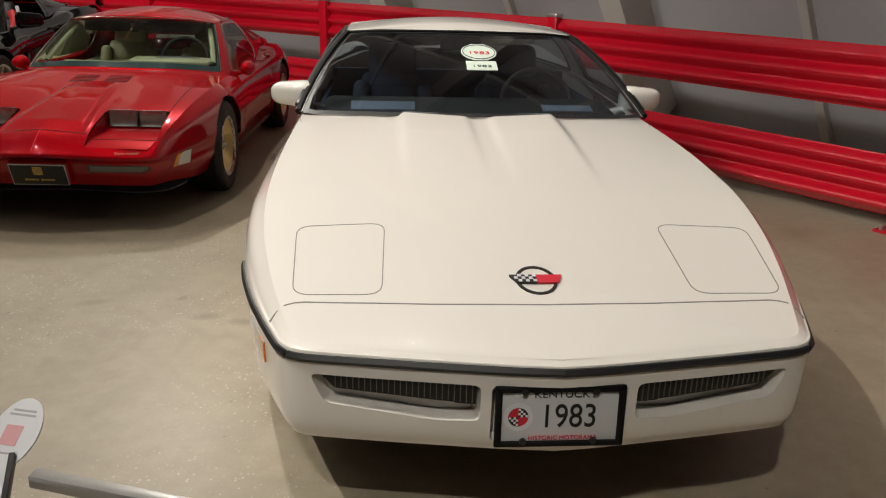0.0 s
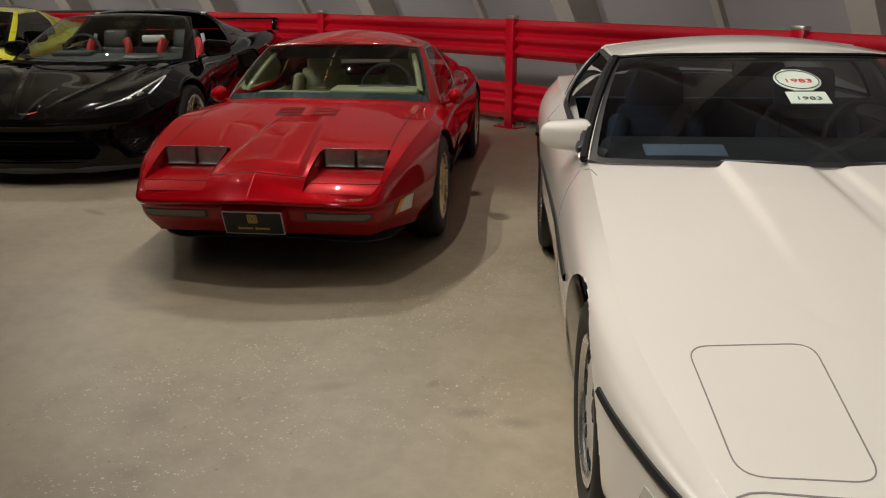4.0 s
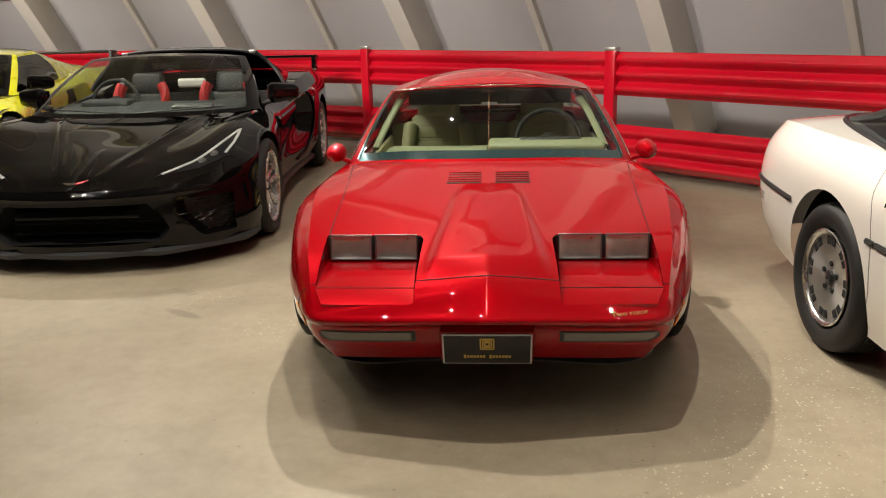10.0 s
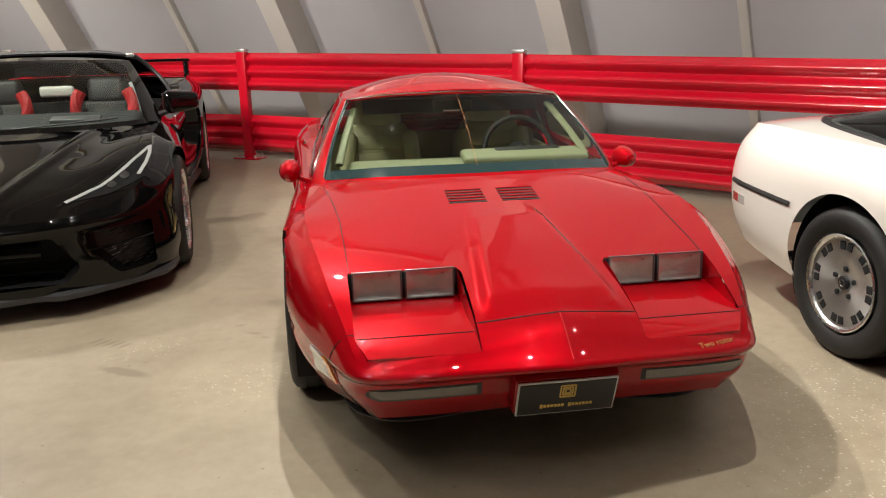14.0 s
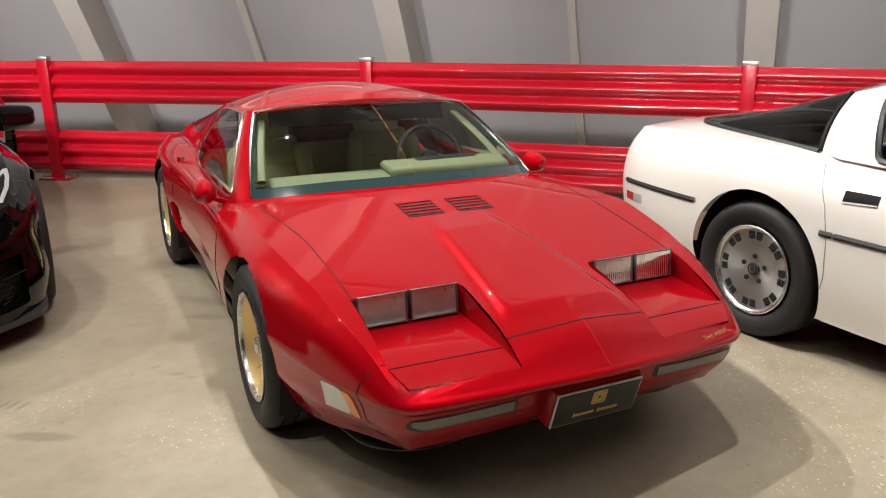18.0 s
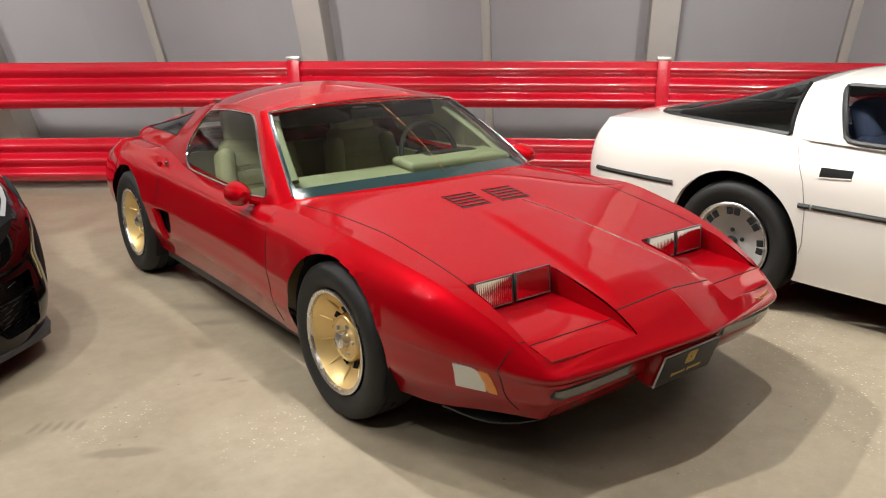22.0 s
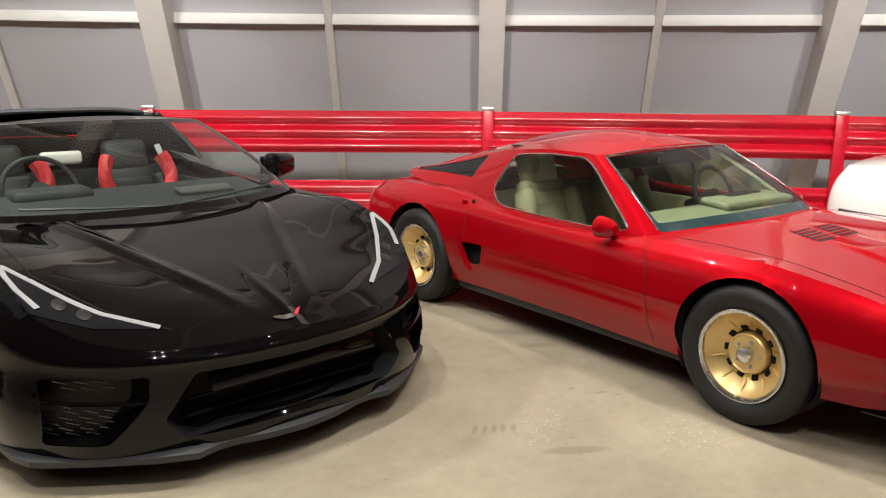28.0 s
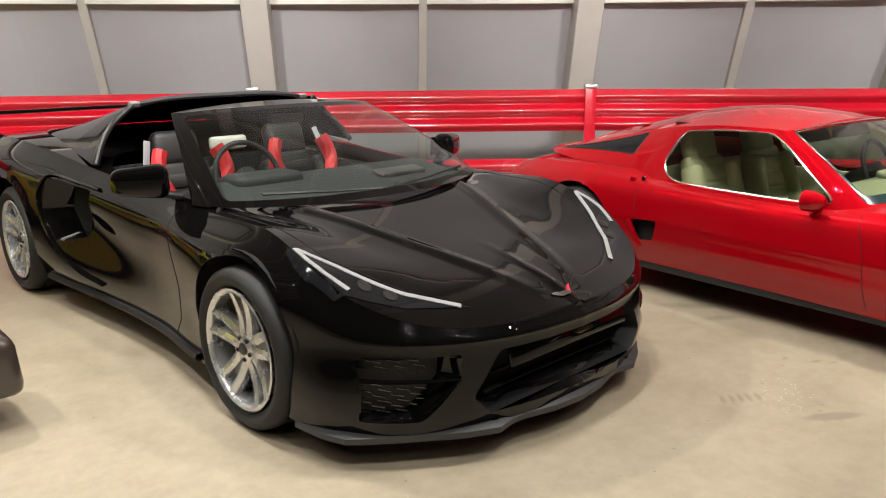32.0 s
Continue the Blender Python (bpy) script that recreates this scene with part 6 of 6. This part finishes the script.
def star_wheel(wh, w, r=0.245):
    f = w / 2
    part("rim_lip", bm_lathe([(r - 0.014, f - 0.02), (r, f - 0.008), (r + 0.006, f + 0.002), (r, f + 0.006), (r - 0.010, f + 0.001), (r - 0.016, f - 0.010)], 64), M_SILVER, wh, "silver rim lip")
    part("rim_barrel", bm_lathe([(r, -f + 0.01), (r - 0.014, -f + 0.02), (r - 0.014, f - 0.012)], 56), M_SILVER, wh)
    part("brake_disc", bm_lathe([(0.165, f - 0.12), (0.165, f - 0.10), (0.06, f - 0.095), (0.0, f - 0.095)], 40), M_GREYALLOY, wh, "grey brake disc")
    part("caliper", bm_box((0.07, 0.09, 0.17), (f - 0.10, -0.15, 0.02), 0.02, (8, 0, 0)), M_GREYALLOY, wh)
    for d in (-1, 1):

        def spoke(d=d):
            b = bmesh.new()
            n = 6
            rows = []
            for k in range(n + 1):
                u = k / n
                rr = 0.040 + (r - 0.052) * u
                off = d * (0.022 + 0.026 * u)
                hw = 0.0235 - 0.006 * u
                x = f - 0.034 + 0.030 * u - 0.012 * math.sin(math.pi * u)
                rows.append([b.verts.new((x + dx, off + t * hw, rr)) for t, dx in ((-1.15, -0.034), (-1, -0.004), (-0.15 * d, 0.003), (1, -0.004), (1.15, -0.034))])
            for p, q in zip(rows, rows[1:]):
                for k in range(4):
                    b.faces.new((p[k], p[k + 1], q[k + 1], q[k]))
            return b

        ringed("spoke", wh, 5, spoke, M_SILVER)

    def web():
        return bm_prism([(-0.022, 0.05), (0.022, 0.05), (0.040, r - 0.06), (-0.040, r - 0.06)], 0.006, Matrix.Translation((f - 0.050, 0, 0)) @ Matrix(((0, 0, 1, 0), (1, 0, 0, 0), (0, 1, 0, 0), (0, 0, 0, 1))))

    ringed("spoke_web", wh, 5, web, M_GREYALLOY)
    part("hub", bm_lathe([(0.062, f - 0.06), (0.060, f - 0.030), (0.040, f - 0.024), (0.0, f - 0.024)], 30), M_SILVER, wh)
    part("hub_cap", bm_lathe([(0.026, f - 0.026), (0.025, f - 0.018), (0.0, f - 0.016)], 24), M_TRIM, wh, "dark hub cap")
    bolt_ring(wh, 5, 0.046, f - 0.020, 0.009, M_DARK, "lug_hole", 0.63)


def low_coupe(name, m, label, paint, open_top, glass):
    car = thing(name, m, label, "car")
    side, top = car_body(B_PLAN, B_LEVELS, B_CENTRE, [(0, 2.0), (0.5, 2.2), (1.2, 2.0), (4.7, 2.2)], n=560 if open_top else 300, ntop=64, per=14 if open_top else 7, feature=black_feature)
    pre = sheet_tree(side, top)
    front_cut(side, B_GRILLE, 0.8)
    front_cut(side, B_INTAKE, 0.9)
    side.cut(B_SCOOP)
    for wy, rr in ((B_FW, 0.362), (B_RW, 0.375)):
        side.cut(circle(wy, B_WZ + 0.02, rr), lambda c: c[:, 0] > 0.5)
    top.cut(rounded([(-0.01, 1.24), (0.45, 1.29), (0.755, 1.48), (0.80, 1.75), (0.79, 2.55), (0.66, 2.82), (-0.01, 2.88)], 0.06))
    b1 = mesh_object("side_body", *side.both(), paint, car, weld=1e-4, sharp=50)
    b2 = mesh_object("hood_and_deck", *top.both(), paint, car, weld=1e-4, sharp=40)
    cab = Cabin(B_BELT, B_ROOF, [(2.02, 1.20), (2.2, 1.222), (2.6, 1.235), (2.85, 1.215), (3.4, 1.10), (4.1, 0.98)], bulge=0.02, nv=30)
    wsi = cab.window(rounded([(-1, 0.06), (1.84, 0.06), (1.84, 0.95), (-1, 0.95)], 0.05))
    wsb = cab.window(rounded([(-1, 0.0), (1.97, 0.0), (1.95, 0.99), (-1, 0.99)], 0.03))
    if open_top:
        cab.window(rounded([(2.52, -0.2), (4.25, -0.2), (4.72, 0.5), (4.62, 1.3), (2.40, 1.3), (2.30, 0.6)], 0.05))
        cab.top.cut(np.array([(-1, 2.14), (1, 2.14), (1, 2.70), (-1, 2.70)]))
        quarter = cab.window(rounded([(4.98, 0.12), (5.30, 0.14), (5.12, 0.86), (4.90, 0.86)], 0.05))
    else:
        swd = cab.window(rounded([(2.25, 0.05), (4.2, 0.05), (4.72, 0.5), (4.55, 0.92), (2.55, 0.92)], 0.10))
        quarter = None
    mesh_object("pillar_shell", *cab.sheet.both(), paint, car, weld=1e-4, sharp=50)
    mesh_object("roof_shell", *cab.top.both(), paint, car, weld=1e-4, sharp=50)
    mesh_object("windscreen", *twin(*wsi), glass, car, weld=1e-4, label="raked clear windscreen").visible_shadow = False
    mesh_object("windscreen_border", *twin(*wsb), M_BLACK, car, weld=1e-4)
    tree = surface_tree(b1, b2)
    recess("grille_opening", pre, np.vstack([B_GRILLE[B_GRILLE[:, 0] > 0], B_GRILLE[B_GRILLE[:, 0] > 0][::-1] * np.array([-1, 1])]), "front", 0.16, 0.90, M_TRIM, car, M_DARK)
    for k, z in enumerate((0.235, 0.30)):
        w = (0.86, 0.84)[k]
        part("grille_bar", bm_box((w, 0.02, 0.010), (0, 0.15, z), 0.004), M_PLATEFRAME, car)
    part("grille_panel", bm_box((0.74, 0.02, 0.075), (0, 0.070, 0.375), 0.010, (-14, 0, 0)), paint, car, "glossy grille crossbar")
    for s in (1, -1):
        view = "left" if s > 0 else "right"
        if not open_top:
            mesh_object("side_window", swd[0] * np.array([s, 1, 1]), swd[1], G_DARK, car).visible_shadow = False
        if quarter is not None:
            mesh_object("quarter_window", quarter[0] * np.array([s, 1, 1]), quarter[1], G_DARK, car).visible_shadow = False
        recess("side_intake", pre, B_INTAKE * np.array([s, 1]), "front", 0.10, 0.86, paint, car, M_MESH)
        for k in range(10):
            z = 0.208 + 0.021 * k
            if 0.325 < z < 0.360:
                continue
            for xa in (0.645, 0.700, 0.755, 0.810):
                pts = []
                for x in np.linspace(xa, xa + 0.036, 4):
                    p, _ = onto(pre, (s * (x + 0.018 * (k % 2)), z), "front")
                    if p is not None:
                        pts.append((p.x, p.y + 0.080, z + 0.010 * (x - xa) / 0.036))
                if len(pts) > 2:
                    part("mesh_bar", bm_tube(pts, 0.003, 5), M_MESHBAR, car)
        bar = [onto(pre, (s * x, 0.335 + 0.05 * (x - 0.56)), "front")[0] for x in np.linspace(0.57, 0.86, 10)]
        part("intake_blade", bm_tube([(p.x, p.y + 0.012, p.z) for p in bar], 0.013, 8, 0.5), paint, car)
        recess("flank_scoop", pre, B_SCOOP, view, 0.14, 0.80, paint, car, M_DARK)
        blade = [onto(pre, q, view)[0] for q in ((2.42, 0.79), (2.7, 0.805), (3.0, 0.815), (3.10, 0.72), (3.11, 0.60), (3.0, 0.42), (2.75, 0.30), (2.5, 0.26))]
        part("flank_blade", bm_tube(spline([(p.x + s * 0.006, p.y, p.z) for p in blade], 6), 0.014, 8, 0.6), paint, car)
        patch("headlamp", tree, B_HEADLAMP * np.array([s, 1]), "top", M_LAMPBLACK, car, 0.003, 0.006, 0.014, "dark clear-covered headlamp")
        strip("lamp_light_bar", tree, [(s * 0.475, 0.218), (s * 0.628, 0.358), (s * 0.75, 0.530), (s * 0.855, 0.705)], "top", 0.021, M_LED, car, 0.006, 0.004, 0.02, "white light bar")
        strip("lamp_light_bar", tree, [(s * 0.860, 0.712), (s * 0.862, 0.63), (s * 0.850, 0.545), (s * 0.812, 0.450)], "top", 0.020, M_LED, car, 0.006, 0.004, 0.02, "white light bar")
        for px, py in ((0.742, 0.45), (0.682, 0.375)):
            patch("lamp_projector", tree, ellipse(s * px, py, 0.024, 0.030, 16), "top", M_SMOKE, car, 0.006, 0.004, 0.012, dome=0.004)
        strip("hood_seam", tree, [(s * 0.44, 0.19), (s * 0.60, 0.36), (s * 0.77, 0.63), (s * 0.80, 0.9), (s * 0.80, 1.3)], "top", 0.003, M_DARK, car)
        strip("door_seam", tree, [(1.62, 0.79), (1.56, 0.62), (1.52, 0.45), (1.56, 0.30), (1.66, 0.20)], view, 0.004, M_DARK, car)
        strip("sill_blade", tree, [(y, 0.175) for y in np.linspace(B_FW + 0.42, B_RW - 0.42, 12)], view, 0.035, M_TRIM, car, 0.02, 0.03, round_up=0.01)
        box_mirror(car, s, 0.980, 1.755, 0.912, (0.250, 0.14, 0.165), M_BLACK, M_TRIM, sweep=20)
        part("wiper", bm_tube([(s * 0.04, 1.165 + 0.02, 0.838), (s * 0.30, 1.23, 0.85), (s * 0.62, 1.315, 0.866)], 0.009, 6, 0.7), M_TRIM, car, "black wiper arm")
        seat(car, s * 0.37, 2.24, 0.24, M_SEATBLACK, M_SEATBLACK, label="black seat with red shoulder wings" if open_top else "black seat")
        if open_top:
            for wx in (-1, 1):
                curve = spline([(s * 0.37 + wx * 0.180, 2.42, 0.72), (s * 0.37 + wx * 0.205, 2.445, 0.80), (s * 0.37 + wx * 0.195, 2.475, 0.88), (s * 0.37 + wx * 0.165, 2.500, 0.945)], 5)
                wing = bm_tube(curve, 0.040, 8, 1.2)
                part("seat_wing", wing, M_SEATRED, car, "red leather shoulder wing")
            part("roof_latch", bm_box((0.06, 0.05, 0.03), (s * 0.56, 2.73, 1.195), 0.01), M_STEEL, car)
            hoop = [cab.at((q, v)) for q, v in ((4.30, 0.02), (4.55, 0.30), (4.72, 0.60), (4.66, 0.90), (4.62, 0.995))]
            part("hoop_seal", bm_tube([(s * p[0], p[1] - 0.012, p[2]) for p in spline(hoop, 6)], 0.016, 8), M_TRIM, car)
            part("seat_belt", bm_box((0.038, 0.010, 0.34), (s * 0.60, 2.56, 0.84), 0.004, (-16, s * -14, 0)), M_BELT, car, "grey seat belt")
    part("roof_bar", bm_tube([(x, 2.71 + 0.02 * (x / 0.6) ** 2, 1.225 - 0.05 * (x / 0.6) ** 4) for x in np.linspace(-0.6, 0.6, 22)], 0.02, 8, 0.8), M_LIP if open_top else M_TRIM, car)
    # grey chin splitter with angled outer sections
    b = bmesh.new()
    rows = []
    lip = [(0, 0.002), (0.15, 0.018), (0.29, 0.056), (0.35, 0.060), (0.44, 0.044), (0.56, 0.102), (0.73, 0.222), (0.86, 0.322), (0.912, 0.372), (0.945, 0.47), (0.958, 0.62)]
    half = np.array(lip)
    full = np.vstack([half[:0:-1] * np.array([-1, 1]), half])
    inner = full * np.array([0.90, 1.0]) + np.array([0, 0.075])
    for (x, y), (u, v) in zip(full, inner):
        rows.append([b.verts.new(c) for c in ((x * 0.97, y + 0.03, 0.146), (x * 0.985, y + 0.018, 0.142), (x, y, 0.131), (x, y + 0.002, 0.108), (x * 0.99, y + 0.012, 0.100), (u, v + 0.02, 0.104))])
    for p, q in zip(rows, rows[1:]):
        for k in range(5):
            b.faces.new((p[k], p[k + 1], q[k + 1], q[k]))
    ramp_bm = bmesh.new()
    tops = [(ramp_bm.verts.new((x * 0.975, y + 0.026, 0.140)), ramp_bm.verts.new((u * 0.985, v - 0.02, 0.168)), ramp_bm.verts.new((u * 0.96, v + 0.02, 0.20))) for (x, y), (u, v) in zip(full, inner)]
    for p, q in zip(tops, tops[1:]):
        for k in range(2):
            ramp_bm.faces.new((p[k], p[k + 1], q[k + 1], q[k]))
    part("lower_valance", ramp_bm, paint, car)
    part("splitter", b, M_LIP, car, "dark grey rubber chin splitter", sharp=25)
    part("underbody", bm_box((1.4, 3.8, 0.03), (0, 2.6, 0.175), 0.01), M_DARK, car)
    # nose emblem: a silver and a red wing, as plain shapes
    patch("nose_emblem", tree, [(-0.085, 0.115), (-0.045, 0.090), (0.0, 0.075), (0.005, 0.095), (-0.04, 0.112)], "top", M_CHROME, car, 0.006, 0.006, 0.008, "silver wing of the nose emblem")
    patch("nose_emblem_red", tree, [(0.0, 0.075), (0.022, 0.098), (0.062, 0.140), (0.035, 0.128), (0.008, 0.100)], "top", M_REDPRINT, car, 0.006, 0.006, 0.008, "red wing of the nose emblem")
    tub(car, 0.78, 1.45, 2.86, 0.80, M_SEATBLACK)
    part("dashboard", bm_box((1.44, 0.46, 0.12), (0, 1.58, 0.785), 0.05, (7, 0, 0), 3), M_DASH, car, "dark soft dashboard")
    part("dash_vent", bm_box((0.30, 0.10, 0.02), (0.34, 1.50, 0.85), 0.006, (9, 0, 0)), M_GREYALLOY, car)
    part("instrument_hood", bm_box((0.38, 0.20, 0.09), (-0.37, 1.72, 0.85), 0.035, None, 3), M_DASH, car)
    part("console", bm_box((0.24, 0.95, 0.26), (0, 2.10, 0.42), 0.05, None, 3), M_SEATBLACK, car)
    part("rear_speaker", bm_box((0.25, 0.05, 0.085), (0, 2.72, 0.935), 0.024, None, 3), M_WHITE if open_top else M_SEATBLACK, car, "pale centre bracket between the seats")
    steering_wheel(car, -0.37, 1.86, 0.86, M_DASH)
    part("inner_mirror", bm_box((0.22, 0.025, 0.05), (0, 2.05, 1.12), 0.012), M_SEATBLACK, car)
    part("rear_wing", bm_box((1.80, 0.19, 0.026), (0, 4.55, 1.065 if open_top else 1.12), 0.009, (-6, 0, 0), 2), paint if open_top else M_TRIM, car, "rear spoiler")
    for s in (1, -1):
        part("wing_foot", bm_box((0.05, 0.20, 0.15 if open_top else 0.21), (s * 0.86, 4.53, 0.995 if open_top else 1.02), 0.015, (-12, 0, 0)), paint if open_top else M_TRIM, car)
    for wy, ww in ((B_FW, 0.245), (B_RW, 0.305)):
        for s in (1, -1):
            wh = wheel_hub(car, (1.002 if wy < 2 else 1.022) - ww / 2, wy, B_WZ, s)
            tyre(wh, 0, 0, B_WZ, ww, 1, 0.252)
            star_wheel(wh, ww * 0.94)
            arch_liner(car, 0.965, 0.56, wy, B_WZ + 0.02, 0.385, s)
    return car


black = low_coupe("black_targa_sports_car", BLACK_AT, "glossy black mid-engined targa sports car with silver wheels", M_BLACK, True, G_GREEN)
yellow = low_coupe("yellow_sports_coupe", pose(-7.47, 7.58, 0, 0, 0, 10.5), "bright yellow low sports coupe with black mirrors", M_YELLOW, False, G_TINT)
part("bumper_corner", bm_box((0.55, 0.42, 0.25), (0.76, -0.085, 0.265), 0.05, (0, 0, -6), 3, 0.93), M_BRONZE, yellow, "dark bronze lower bumper corner")


# ---- low reader rail with an oval card, in front of the white car ----
reader = thing("reader_stand", pose(-0.80, 1.42, 0, 0, 0, 14), "low steel reader stand with a slanted white board", "sign stand")
part("post", bm_box((0.035, 0.035, 0.46), (0, 0, 0.23), 0.004), M_STEEL, reader)
part("foot", bm_box((0.22, 0.22, 0.012), (0, 0, 0.006), 0.003), M_STEEL, reader)
part("board", bm_box((0.42, 0.30, 0.010), (-0.17, -0.12, 0.415), 0.002, (28, 0, 0)), M_PAPER, reader, "slanted white text board")
part("board_edge", bm_box((0.012, 0.30, 0.022), (0.046, -0.12, 0.415), 0.002, (28, 0, 0)), M_TRIM, reader, "black board edge")
for k in range(5):
    part("text_line", bm_box((0.26 - 0.03 * (k % 2), 0.008, 0.001), (-0.20, -0.10 - 0.028 * k, 0.432 - 0.0149 * k), 0, (28, 0, 0)), M_GREYPRINT, reader)
rail = thing("stanchion_rail", pose(-0.72, 1.395, 0, 0, 0, -14), "low pale steel barrier rail", "barrier rail")
part("bar", bm_box((2.3, 0.032, 0.030), (1.18, 0, 0.470), 0.004), M_STEEL, rail)
for x in (1.15, 2.28):
    part("leg", bm_box((0.03, 0.03, 0.455), (x, 0, 0.2275), 0.004), M_STEEL, rail)
    part("foot", bm_box((0.16, 0.16, 0.01), (x, 0, 0.005), 0.003), M_STEEL, rail)
card_at = pose(-0.775, 1.49, 0.506, 34, 0, -10)
card = tagged(new("oval_card"), "oval white information card with a printed picture")
card.parent = reader
card.matrix_local = pose(-0.80, 1.42, 0, 0, 0, 14).inverted() @ card_at
cb = bm_prism(ellipse(0, 0, 0.056, 0.082, 40), 0.004)
part("card", cb, M_PAPER, card, smooth=False)
part("card_picture", bm_box((0.040, 0.046, 0.001), (-0.004, -0.006, 0.0046)), M_PINK, card)
for y, w in ((0.052, 0.055), (0.042, 0.062), (-0.046, 0.05), (-0.054, 0.042)):
    part("card_line", bm_box((w, 0.0045, 0.001), (0, y, 0.0046)), M_GREYPRINT, card)
part("card_arm", bm_box((0.012, 0.05, 0.006), (-0.03, -0.085, -0.004)), M_STEEL, card)
